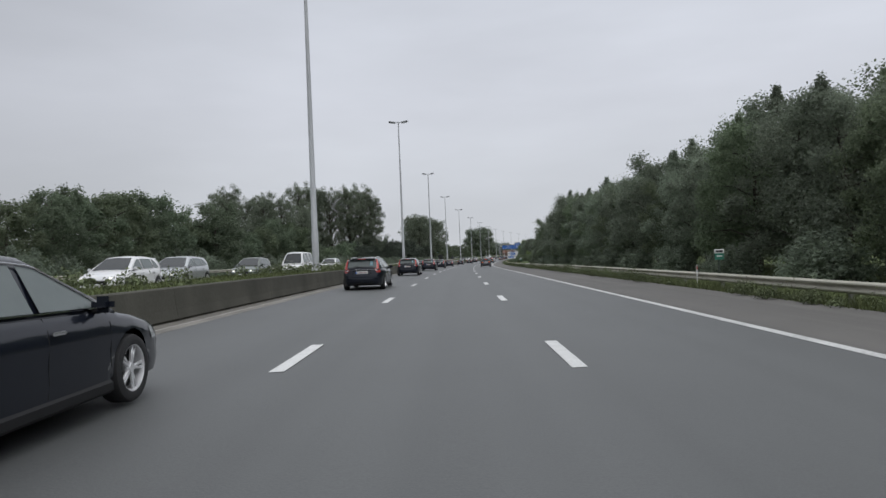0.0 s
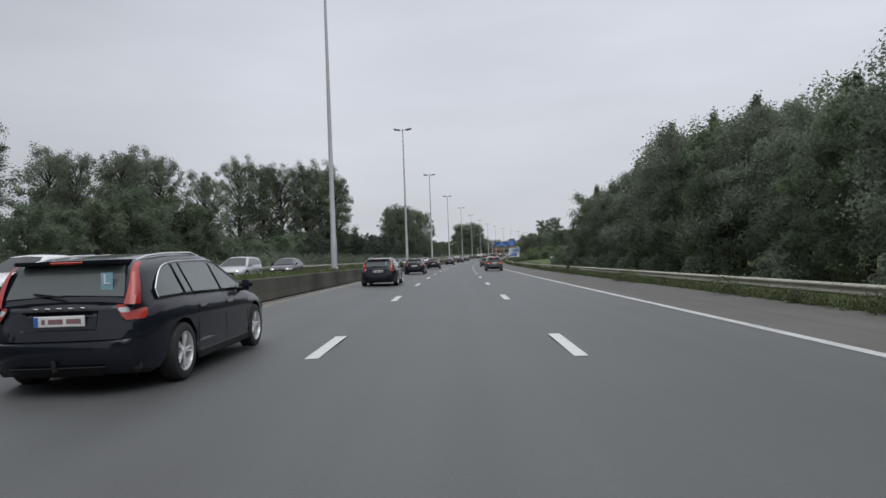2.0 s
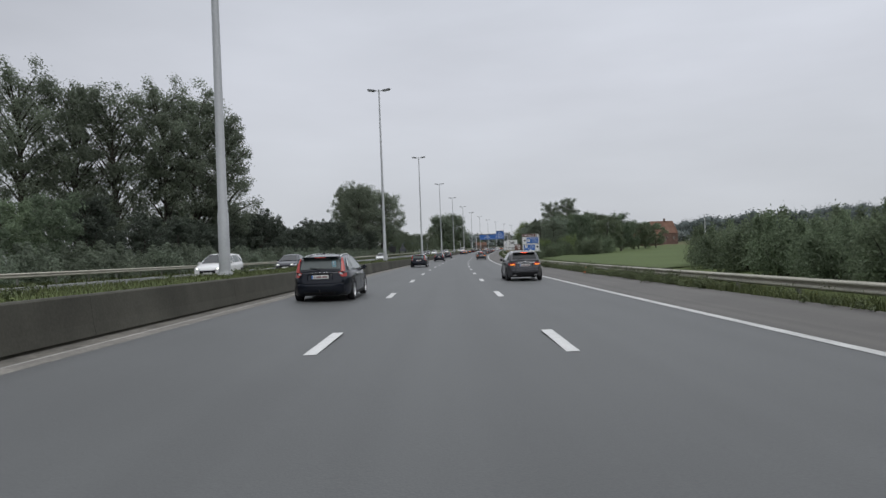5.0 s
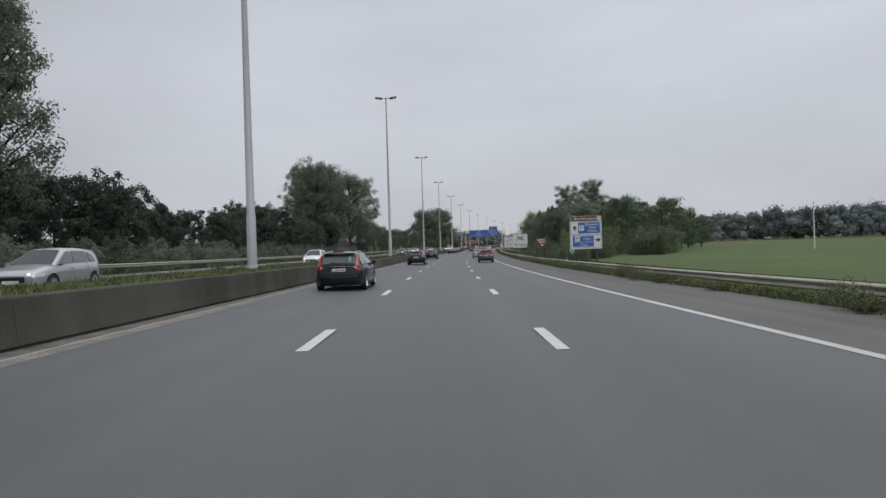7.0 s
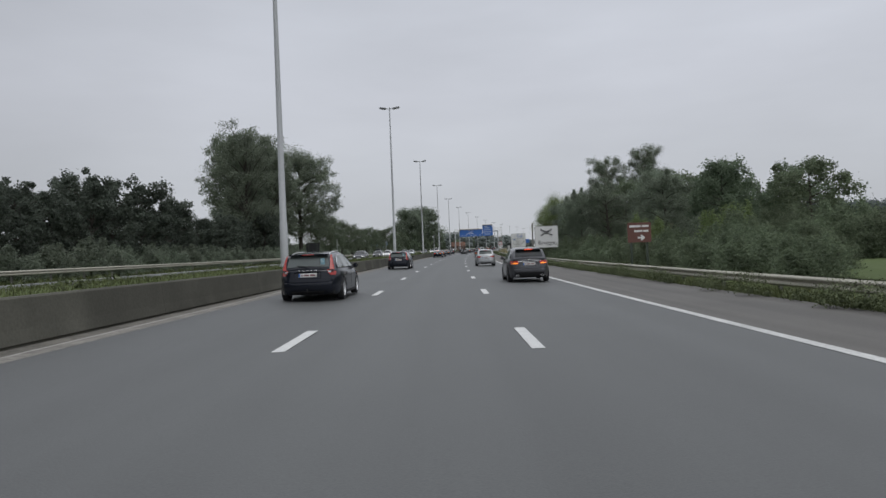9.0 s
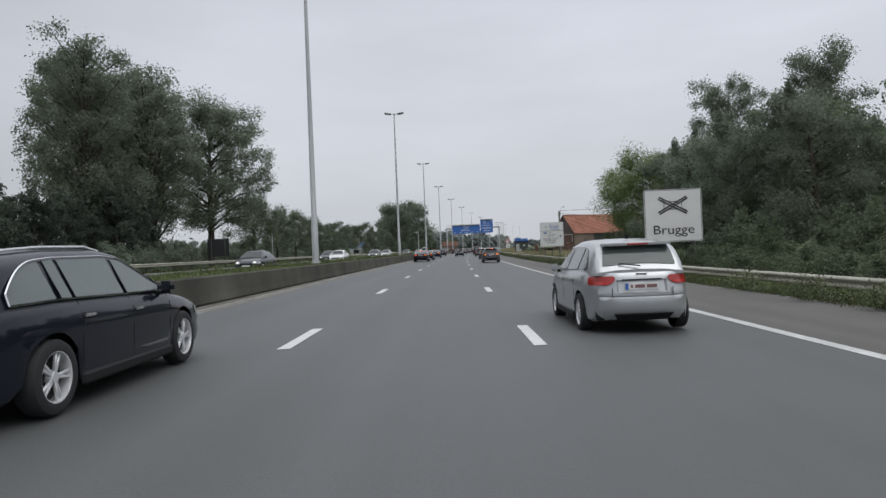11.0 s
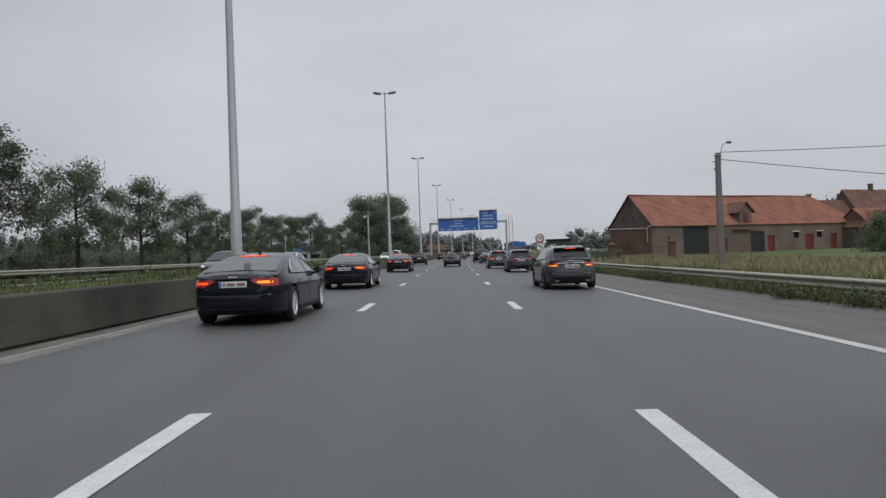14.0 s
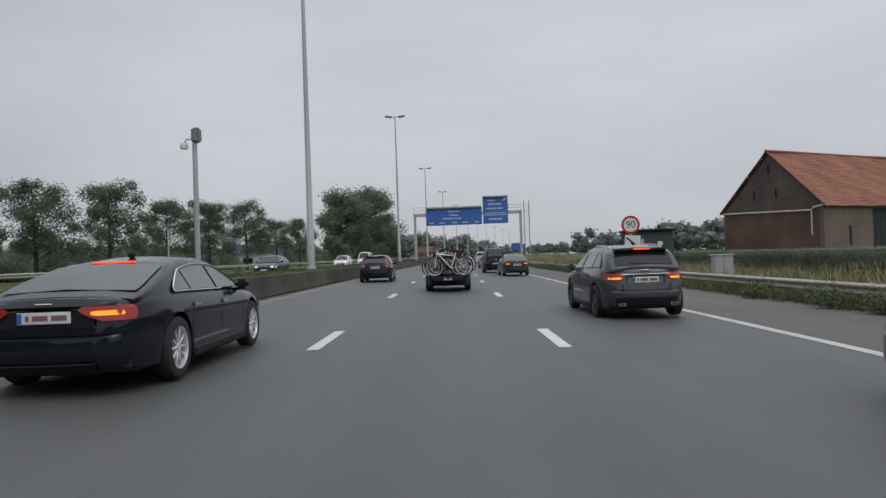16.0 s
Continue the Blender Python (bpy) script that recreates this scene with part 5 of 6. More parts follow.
def roof_sheet(corners, rows, cols, sag=0.0):
    """A tiled slope between eave and ridge as stepped courses; corners: eave left, eave right, ridge right, ridge left."""
    a, b, c, d = (Vector(p) for p in corners)
    nrm = (b - a).cross(d - a).normalized()
    vs, fs = [], []
    for r in range(rows):
        for lift, q in ((0.018, r / rows), (0.008, (r + 1) / rows)):
            for k in range(cols + 1):
                u = k / cols
                p = a.lerp(b, u).lerp(d.lerp(c, u), q)
                wob = 0.02 * math.sin(k * 2.1 + r) + sag * math.sin(u * 9.4) * q
                vs.append(tuple(p + nrm * (lift + wob * 0.6) + Vector((0, 0, wob))))
    k1 = cols + 1
    for r in range(2 * rows - 1):
        for k in range(cols):
            fs.append((r * k1 + k, r * k1 + k + 1, (r + 1) * k1 + k + 1, (r + 1) * k1 + k))
    return vs, fs


ov = 0.25
part("roof", join(roof_sheet(((-0.15, -ov, BE - 0.08), (BL + 0.3, -ov, BE - 0.08), (BL - 5.2, BW / 2, BR), (-0.15, BW / 2, BR)), 22, 44, 0.05),
                  roof_sheet(((BL + 0.3, BW + ov, BE - 0.08), (-0.15, BW + ov, BE - 0.08), (-0.15, BW / 2, BR), (BL - 5.2, BW / 2, BR)), 22, 44, 0.05),
                  roof_sheet(((BL + 0.3, -ov, BE - 0.08), (BL + 0.3, BW + ov, BE - 0.08), (BL - 5.2, BW / 2 + 0.01, BR), (BL - 5.2, BW / 2 - 0.01, BR)), 22, 10)), ROOF, barn, "orange clay tiles")
part("ridge_tiles", tube([(-0.2 + k * 1.0, BW / 2, BR + 0.06 + 0.05 * math.sin(k * 0.22 + 2.0)) for k in range(38)], 0.13, 6), ROOF, barn)
part("verge_board", join(tube([(-0.17, -ov, BE - 0.02), (-0.17, BW / 2, BR + 0.08)], 0.06, 4), tube([(-0.17, BW + ov, BE - 0.02), (-0.17, BW / 2, BR + 0.08)], 0.06, 4)), ROOF_OLD, barn)
dor = part("dormer", join(wall_box(16.0, 18.4, -0.02, 2.4, BE - 1.0, 6.0), plate_xz([(15.9, 6.0), (18.5, 6.0), (17.2, 7.15)], 0.0, 2.6)), BRICK_PALE, barn)
part("dormer_door", wall_box(16.75, 17.75, -0.06, -0.02, BE + 0.1, 5.75), DOOR_RED, dor)
part("dormer_roof", join(([(15.5, -0.35, 5.75), (17.2, -0.35, 7.3), (17.2, 3.6, 7.3), (15.5, 2.6, 5.75)], [(0, 1, 2, 3)]), ([(18.9, -0.35, 5.75), (17.2, -0.35, 7.34), (17.2, 3.6, 7.34), (18.9, 2.6, 5.75)], [(3, 2, 1, 0)])), ROOF_OLD, dor)
part("canopy", wall_box(14.6, 18.1, -0.5, -0.02, 3.25, 3.45), ROOF_OLD, barn)


def house(m, label, length, width, eave, ridge, wall_mat, roof_mat, chimneys=(), windows=4):
    t = thing("farmhouse", m, label, "house", "farm buildings")
    part("wall", join(wall_box(0, length, 0, width, -0.5, eave), plate_yz([(0, eave), (width, eave), (width / 2, ridge - 0.1)], 0.02, length - 0.02)), wall_mat, t)
    rf = part("roof", join(roof_sheet(((-0.2, -0.25, eave - 0.1), (length + 0.2, -0.25, eave - 0.1), (length + 0.2, width / 2, ridge), (-0.2, width / 2, ridge)), 12, 12), roof_sheet(((length + 0.2, width + 0.25, eave - 0.1), (-0.2, width + 0.25, eave - 0.1), (-0.2, width / 2, ridge), (length + 0.2, width / 2, ridge)), 12, 12)), roof_mat, t)
    for cx in chimneys:
        part("chimney", join(bbox(cx, width / 2, ridge + 0.3, 0.9, 0.7, 1.9, 0.03, 1), bbox(cx, width / 2, ridge + 1.25, 1.05, 0.85, 0.15, 0.02, 1)), BRICK, rf)
    for k in range(windows):
        x = length * (k + 0.5) / windows
        wd = part("window", bbox(x, -0.02, eave * 0.55, 0.95, 0.05, 1.2, 0.01, 1), WHITE_TRIM, t)
        part("pane", bbox(x, -0.05, eave * 0.55, 0.78, 0.02, 1.02), GLASS_DARK, wd)
    return t


house(on_road(452, 63.5, 0, 20), "low brick outbuilding with an orange tile roof", 22, 7.5, 2.9, 6.2, BRICK, ROOF, (), 5)
house(on_road(496, 77, 0, 24), "brick farmhouse with dark tile roof and chimney", 13, 8, 4.2, 10.2, BRICK, ROOF_OLD, (1.2,), 3)
house(on_road(501, 88, 0, 24), "taller brick farmhouse with chimney and tile roof", 14, 9, 6.0, 12.6, BRICK, ROOF_OLD, (9.0,), 3)
house(on_road(454, 67.5, 0, 116), "small dark brick shed at the barn's end", 6, 5, 3.3, 5.6, BRICK_DARK, ROOF_OLD, (), 1)
bush(416, 45, 1.9, 0.95)
bush(424, 52, 1.6, 0.9)
bush_dark(420, 60, 1.3)

for s, d in ((411.8, 15.3), (414.2, 21.7)):
    t = thing("gate_pillar", on_road(s, d), "square brick gate pillar with an orange tiled cap", "gate pillar", "gate pillars")
    part("shaft", bbox(0, 0, 0.80, 0.60, 0.60, 1.8, 0.02, 1), BRICK, t)
    part("cap", join(bbox(0, 0, 1.74, 0.76, 0.76, 0.10, 0.02, 1), ([(-0.38, -0.38, 1.79), (0.38, -0.38, 1.79), (0.38, 0.38, 1.79), (-0.38, 0.38, 1.79), (0, 0, 2.02)], [(0, 1, 4), (1, 2, 4), (2, 3, 4), (3, 0, 4)])), ROOF_OLD, t)
gt = thing("farm_gate", on_road(412.9, 18.5, None, 0), "thin dark iron farm gate between brick pillars", "gate")
part("gate_rail", join(tube([(-2.7, -0.6, 0.3), (2.7, 0.6, 0.3)], 0.02, 5), tube([(-2.7, -0.6, 1.35), (2.7, 0.6, 1.35)], 0.02, 5)), CABLE, gt)
for k in range(19):
    q = -2.7 + 0.3 * k
    part("gate_bar", tube([(q, q * 0.222, 0.1), (q, q * 0.222, 1.55)], 0.012, 4), CABLE, gt)
t = thing("paddock_fence", on_road(432, 52, None, 20), "white wooden paddock fence before the barn", "fence")
for k in range(4):
    part("post", bbox(k * 2.0, 0, 0.6, 0.14, 0.14, 1.3, 0.02, 1), SIGN_WHITE, t)
for z in (0.45, 0.85, 1.2):
    part("rail", bbox(3.0, -0.09, z, 6.4, 0.05, 0.14, 0.01, 1), SIGN_WHITE, t)


def hedge(s0, s1, d0, d1, high, seed):
    rg = np.random.default_rng(seed)
    n = int((s1 - s0) * 3000)
    ss, dd, zz = rg.uniform(s0, s1, n), rg.uniform(d0, d1, n), rg.uniform(0, high, n) ** 1.0
    face = rg.integers(0, 3, n)
    dd = np.where(face == 0, d0 + rg.normal(size=n) * 0.05, np.where(face == 1, d1 + rg.normal(size=n) * 0.05, dd))
    zz = np.where(face == 2, high + rg.normal(size=n) * 0.05, zz)
    c = rows_at(ss, dd, land(ss, dd) + zz)
    q, f = leaf_cloud(rg, c, np.full((n, 3), 0.04), 1, 0.034)
    core = sweep([(d0 + 0.1, -0.4), (d0 + 0.1, high - 0.10), (d1 - 0.1, high - 0.10), (d1 - 0.1, -0.4)], s0 + 0.1, s1 - 0.1, 4, True)
    t = tagged(new("hedge"), "neatly clipped dark green hedge along the farm", "hedge", "farm hedges")
    part("foliage", (q.tolist(), f.tolist()), LEAF_DARK, t)
    part("inner_growth", (core[0], core[1]), LEAF_DARK, t)
    return t


hedge(412.6, 462, 15.2, 16.4, 1.18, 4)

# far buildings beyond the trees
t = thing("warehouse", on_road(604, -66, 0, 15), "long low white and blue industrial building behind trees", "building")
part("wall", bbox(0, 0, 3.4, 24, 14, 7.2, 0.05, 1), FACADE_WHITE, t)
part("blue_band", bbox(0, -7.06, 5.4, 24.2, 0.2, 2.4, 0.02, 1), FACADE_BLUE, t)
for k in range(5):
    part("window", bbox(-10 + 5 * k, -7.08, 2.0, 3.0, 0.12, 1.6, 0.02, 1), GLASS_DARK, t)
house(on_road(690, -30, 0.3, 8), "small far brick house beside the opposite carriageway", 9, 8, 3.0, 5.6, BRICK, ROOF_OLD, (2.0,), 3)
for s, d, wd, hh in ((900, 85, 26, 6), (960, 100, 30, 6), (1020, 80, 22, 7)):
    t = thing("far_building", on_road(s, d), "low pale industrial building far down the motorway", "building", "far buildings")
    part("wall", bbox(0, 0, hh / 2 - 0.2, wd, 16, hh, 0.05, 1), FACADE_WHITE, t)
    part("roof", bbox(0, 0, hh - 0.1, wd + 0.6, 16.6, 0.4, 0.05, 1), GREY_BOX, t)
    for k in range(5):
        part("window", bbox(-wd / 2 + wd * (k + 0.5) / 5, -8.03, hh * 0.5, wd * 0.12, 0.1, 1.6, 0.02, 1), GLASS_DARK, t)
for s, d in ((745, 13.2), (790, 15.0)):
    t = thing("far_sign", on_road(s, d), "distant blue direction sign on two posts", "road sign", "far signs")
    part("panel", bbox(0, 0, 5.5, 4.4, 0.08, 3.2, 0.05, 1), SIGN_BLUE, t)
    for px in (-1.4, 1.4):
        part("post", bbox(px, 0.1, 2.4, 0.16, 0.12, 5.6, 0.02, 1), GALV, t)

# ---- vehicles ----
def lerp_line(points, y):
    return float(np.interp(y, [a for a, _ in points], [b for _, b in points]))


SHAPES = {
    "estate": dict(L=4.63, W=1.87, H=1.475, wb=2.78, ro=0.95, r=0.335, tail=0.17, top=[(-2.32, 0.80), (-2.26, 0.96), (-1.2, 0.985), (0.6, 0.95), (1.0, 0.94), (1.5, 0.87), (2.1, 0.74), (2.32, 0.60)],
                   cab=[(-2.17, 0.96), (-1.98, 1.33), (-1.84, 1.41), (-1.0, 1.465), (-0.1, 1.475), (0.25, 1.44), (1.2, 0.94)], panes=((-1.80, -1.22), (-1.14, -0.98), (-0.92, -0.02), (0.06, 0.92)), rear=(0.12, 0.92)),
    "fastback": dict(L=4.71, W=1.86, H=1.34, wb=2.81, ro=1.02, r=0.34, tail=0.10, top=[(-2.36, 0.80), (-2.30, 0.92), (-1.9, 0.94), (-1.0, 0.935), (0.6, 0.90), (1.0, 0.885), (1.6, 0.82), (2.2, 0.70), (2.36, 0.56)],
                     cab=[(-2.1, 0.93), (-1.4, 1.14), (-0.85, 1.28), (-0.35, 1.335), (0.1, 1.33), (0.4, 1.29), (1.25, 0.89)], panes=((-1.28, -0.84), (-0.80, 0.02), (0.09, 0.96)), rear=(0.16, 0.90)),
    "crossover": dict(L=4.42, W=1.81, H=1.50, wb=2.70, ro=0.83, r=0.35, tail=0.20, top=[(-2.21, 0.84), (-2.15, 1.02), (-1.2, 1.03), (0.6, 0.99), (0.95, 0.98), (1.5, 0.91), (2.05, 0.79), (2.21, 0.62)],
                      cab=[(-2.10, 1.02), (-1.80, 1.36), (-1.66, 1.42), (-1.0, 1.48), (-0.1, 1.49), (0.2, 1.46), (1.1, 0.98)], panes=((-1.58, -1.06), (-0.98, -0.06), (0.02, 0.82)), rear=(0.13, 0.95)),
    "hatchback": dict(L=4.15, W=1.76, H=1.47, wb=2.55, ro=0.78, r=0.31, tail=0.16, top=[(-2.08, 0.82), (-2.02, 0.97), (-1.0, 0.98), (0.5, 0.94), (0.9, 0.93), (1.4, 0.87), (1.95, 0.75), (2.08, 0.60)],
                      cab=[(-1.95, 0.97), (-1.75, 1.30), (-1.6, 1.40), (-0.9, 1.465), (-0.1, 1.47), (0.2, 1.44), (1.1, 0.93)], panes=((-1.52, -1.10), (-1.02, -0.10), (-0.02, 0.82)), rear=(0.18, 0.90)),
    "saloon": dict(L=4.58, W=1.78, H=1.43, wb=2.68, ro=1.05, r=0.315, tail=0.05, top=[(-2.29, 0.82), (-2.24, 1.0), (-1.7, 1.02), (-1.0, 0.985), (0.6, 0.94), (1.0, 0.93), (1.6, 0.86), (2.15, 0.73), (2.29, 0.58)],
                   cab=[(-1.75, 1.0), (-1.15, 1.30), (-0.85, 1.385), (-0.2, 1.43), (0.1, 1.42), (0.35, 1.38), (1.2, 0.93)], panes=((-1.02, -0.72), (-0.66, 0.06), (0.13, 0.92)), rear=(0.12, 0.92)),
    "van": dict(L=4.95, W=1.92, H=1.95, wb=3.0, ro=0.95, r=0.34, tail=0.04, top=[(-2.47, 0.95), (-2.44, 1.08), (-1.2, 1.10), (0.8, 1.08), (1.3, 1.05), (1.75, 0.98), (2.3, 0.84), (2.47, 0.66)],
                cab=[(-2.42, 1.08), (-2.36, 1.78), (-2.24, 1.90), (-1.0, 1.95), (0.8, 1.95), (1.1, 1.89), (1.95, 1.02)], panes=((0.62, 1.45), (-0.55, 0.5), (-2.0, -0.7)), rear=(0.25, 0.85)),
}
WHEELS = {}


def wheel_meshes(r, spokes, rim_mat):
    key = (r, spokes, rim_mat.name)
    if key in WHEELS:
        return WHEELS[key]
    tyre = mesh_of("tyre", lathe([(-0.09, r * 0.60), (-0.105, r * 0.70), (-0.112, r * 0.82), (-0.095, r * 0.96), (-0.07, r), (0.07, r), (0.095, r * 0.96), (0.112, r * 0.82), (0.105, r * 0.70), (0.09, r * 0.66)], 36), TYRE, True)
    bits = [lathe([(0.10, r * 0.70), (0.098, r * 0.66), (0.08, r * 0.645), (-0.06, r * 0.62)], 36), lathe([(0.085, 0.0), (0.085, r * 0.14), (0.06, r * 0.19), (0.02, r * 0.19)], 16)]
    for k in range(spokes):
        a = 360.0 * k / spokes
        for off in ((-0.10, 0.10) if spokes <= 6 else (0.0,)):
            sp = bbox(0.065, r * (0.13 + 0.66) / 2, 0, 0.03, r * 0.55, r * (0.085 if spokes <= 6 else 0.075), 0.006, 1)
            bits.append(moved(sp, pose(0, 0, 0, a + math.degrees(off * 1.25), 0, 0)))
    rim = mesh_of("rim", join(*bits), rim_mat, True)
    well = mesh_of("brake_disc", lathe([(0.02, 0.0), (0.02, r * 0.50), (0.0, r * 0.62)], 24), UNDER)
    WHEELS[key] = (tyre, rim, well)
    return WHEELS[key]


def vehicle(name, label, m, shape, paint, rim_mat=None, spokes=5, lit=True, chrome_line=False, face=False, category="car", group="", rails=False, lamp="block", rear_sticker=False):
    """A car from its side outline: lower body, cabin, panes, wheels, lamps and small parts. Origin on the ground at its middle, front to +y."""
    q = SHAPES[shape]
    L, W, H, r = q["L"], q["W"], q["H"], q["r"]
    yr, yf = -L / 2 + q["ro"], -L / 2 + q["ro"] + q["wb"]
    clear, arch = 0.19, r + 0.055
    t = thing(name, m, label, category, group)

    def half(y):
        u = abs(2 * y / L)
        return W / 2 * (1 - (0.17 * u ** 7 if y > 0 else 0.21 * u ** 6) - 0.03 * u ** 2)

    def bow(x, y):
        """How far the tail is drawn forward at x, so that its corners are round in plan."""
        near = max(0.0, 1 - (y + L / 2) / 0.5)
        return near * 0.115 * min(1.0, abs(x) / half(-L / 2)) ** 3.5

    LEVEL = (0, 0.06, 0.28, 0.50, 0.68, 0.90, 0.98)
    FRACTION = (0.88, 0.97, 0.995, 0.985, 1.0, 0.975, 0.925)

    def base_line(y):
        return clear + 0.10 * max(0.0, abs(2 * y / L) - 0.9) * 10 * 0.8

    def sill(y):
        z = base_line(y)
        for c in (yr, yf):
            if abs(y - c) < arch:
                z = max(z, r + math.sqrt(arch ** 2 - (y - c) ** 2))
        return z

    def back(y, z):
        near = max(0.0, 1 - (y + L / 2) / 0.5)
        return near * (q["tail"] * 0.55 * min(1.0, max(0.0, (z - 0.60) / 0.35)) + 0.05 * max(0.0, 0.35 - z) / 0.15)

    ys = sorted(set(np.round(np.concatenate([np.linspace(-L / 2, L / 2, 34), np.linspace(yr - arch, yr + arch, 15), np.linspace(yf - arch, yf + arch, 15), [-L / 2 + 0.03, -L / 2 + 0.08, L / 2 - 0.03, L / 2 - 0.08]]), 4).tolist()))
    vs, fs = [], []
    for y in ys:
        zs, zt, w = base_line(y), lerp_line(q["top"], y), half(y)
        zt = max(zt, zs + 0.05)
        hgt, cut = zt - zs, sill(y)
        side = []
        for f in LEVEL:
            z = max(zs + f * hgt, min(cut, zt - 0.02))
            side.append((float(np.interp((z - zs) / hgt, LEVEL, FRACTION)), z))
        side += [(0.80, zt + 0.012), (0.45, zt + 0.028), (0.0, zt + 0.034)]
        full = [(a * w, z) for a, z in side] + [(-a * w, z) for a, z in side[-2::-1]]
        vs += [(x, y + back(y, z) + bow(x, y), z) for x, z in full]
    k = 19
    for i in range(len(ys) - 1):
        for j in range(k - 1):
            fs.append((i * k + j, i * k + j + 1, (i + 1) * k + j + 1, (i + 1) * k + j))
    fs += [tuple(range(k)), tuple(range(len(ys) * k - 1, (len(ys) - 1) * k - 1, -1))]
    body = part("body", (vs, fs), paint, t, smooth=True)
    part("underbody", join(bbox(0, 0, 0.36, W * 0.80, L * 0.93, 0.30, 0.05, 1), bbox(0, 0, 0.62, W * 0.80, L * 0.80, 0.40, 0.05, 1)), UNDER, t)

    cab, zb = q["cab"], lambda y: lerp_line(q["top"], y)
    top_h = max(z for _, z in cab)

    def cx(y, z):
        b = zb(y)
        return half(y) * 0.93 - (half(y) * 0.93 - W / 2 * 0.66) * max(0.0, z - b) / (top_h - b)

    cys = sorted(set(np.round(np.concatenate([np.linspace(cab[0][0], cab[-1][0], 30), [a for a, _ in cab]]), 4).tolist()))
    vs, fs = [], []
    for y in cys:
        b, zr = zb(y) - 0.05, max(lerp_line(cab, y), zb(y) - 0.02)
        hgt = zr - b
        side = [(cx(y, b), b), (cx(y, b + 0.72 * hgt), b + 0.72 * hgt), (cx(y, b + 0.92 * hgt) - 0.012, b + 0.92 * hgt), (cx(y, zr) - 0.075, zr + 0.004), (cx(y, zr) * 0.5, zr + 0.03), (0, zr + 0.038)]
        vs += [(x, y, z) for x, z in side] + [(-x, y, z) for x, z in side[-2::-1]]
    k = 11
    for i in range(len(cys) - 1):
        for j in range(k - 1):
            fs.append((i * k + j, i * k + j + 1, (i + 1) * k + j + 1, (i + 1) * k + j))
    fs += [tuple(range(k)), tuple(range(len(cys) * k - 1, (len(cys) - 1) * k - 1, -1))]
    part("cabin", (vs, fs), paint, t, smooth=True)

    outline = {1: [], -1: []}
    for sx in (1, -1):
        for y0, y1 in q["panes"]:
            vs, n = [], 9
            for i in range(n):
                y = y0 + (y1 - y0) * i / (n - 1)
                zt, zl = lerp_line(cab, y) - 0.085, zb(y) + 0.035
                zt = max(zt, zl + 0.015)
                if y0 == min(a for a, _ in q["panes"]) and shape != "van":
                    zt = zl + (zt - zl) * (1 - 0.75 * (1 - i / (n - 1)) ** 2.4)
                for z in (zl, (zl + zt) / 2, zt):
                    vs.append((sx * (cx(y, z) + 0.010), y, z))
                outline[sx].append((y, zl, zt))
            fs = [(i * 3 + j, i * 3 + j + 1, (i + 1) * 3 + j + 1, (i + 1) * 3 + j) for i in range(n - 1) for j in range(2)]
            part("side_window", (vs, fs), GLASS_SIDE_SKY, t)
        if chrome_line:
            o = sorted(outline[sx])
            path = [(sx * (cx(y, zl) + 0.012), y, zl - 0.012) for y, zl, zt in o] + [(sx * (cx(y, zt) + 0.012), y, zt + 0.012) for y, zl, zt in reversed(o)]
            part("window_trim", tube(path + [path[0]], 0.010, 5, False), CHROME, t, "chrome strip")

    def pane(nm, seg, f0, f1, mat, inset):
        pts = [(y, z) for y, z in seg]
        dist = np.concatenate([[0], np.cumsum([math.hypot(pts[i + 1][0] - pts[i][0], pts[i + 1][1] - pts[i][1]) for i in range(len(pts) - 1)])])
        vs, n = [], 7
        for i in range(n):
            at = dist[-1] * (f0 + (f1 - f0) * i / (n - 1))
            y, z = float(np.interp(at, dist, [a for a, _ in pts])), float(np.interp(at, dist, [b for _, b in pts]))
            w = cx(y, z) - inset
            for u in (-1, -0.5, 0, 0.5, 1):
                vs.append((u * w, y + (0.012 if nm == "windscreen" else -0.014), z + 0.046 - 0.03 * abs(u)))
        part(nm, (vs, [(i * 5 + j, i * 5 + j + 1, (i + 1) * 5 + j + 1, (i + 1) * 5 + j) for i in range(n - 1) for j in range(4)]), mat, t)

    peak = max(range(len(cab)), key=lambda i: cab[i][1])
    front = [p for p in cab if p[0] >= cab[-2][0]]
    rear = [p for p in cab if p[1] < top_h - 0.045 and p[0] < cab[peak][0]] or cab[:2]
    rear = rear if len(rear) > 1 else cab[:2]
    pane("windscreen", front, 0.06, 0.97, GLASS_DARK, 0.10)
    pane("rear_window", rear, q["rear"][0], q["rear"][1], {"fastback": GLASS_SKY, "crossover": GLASS_DARK}.get(shape, GLASS_REAR_SKY), 0.07 if shape == "fastback" else 0.11)

    def tail_y(z, y=-L / 2):
        return y + back(y, z)

    def skin(y, z):
        """Half width of the lower body at y and height z."""
        zs, zt = base_line(y), lerp_line(q["top"], y)
        hgt = max(zt - zs, 0.05)
        return half(y) * float(np.interp((z - zs) / hgt, LEVEL, FRACTION))

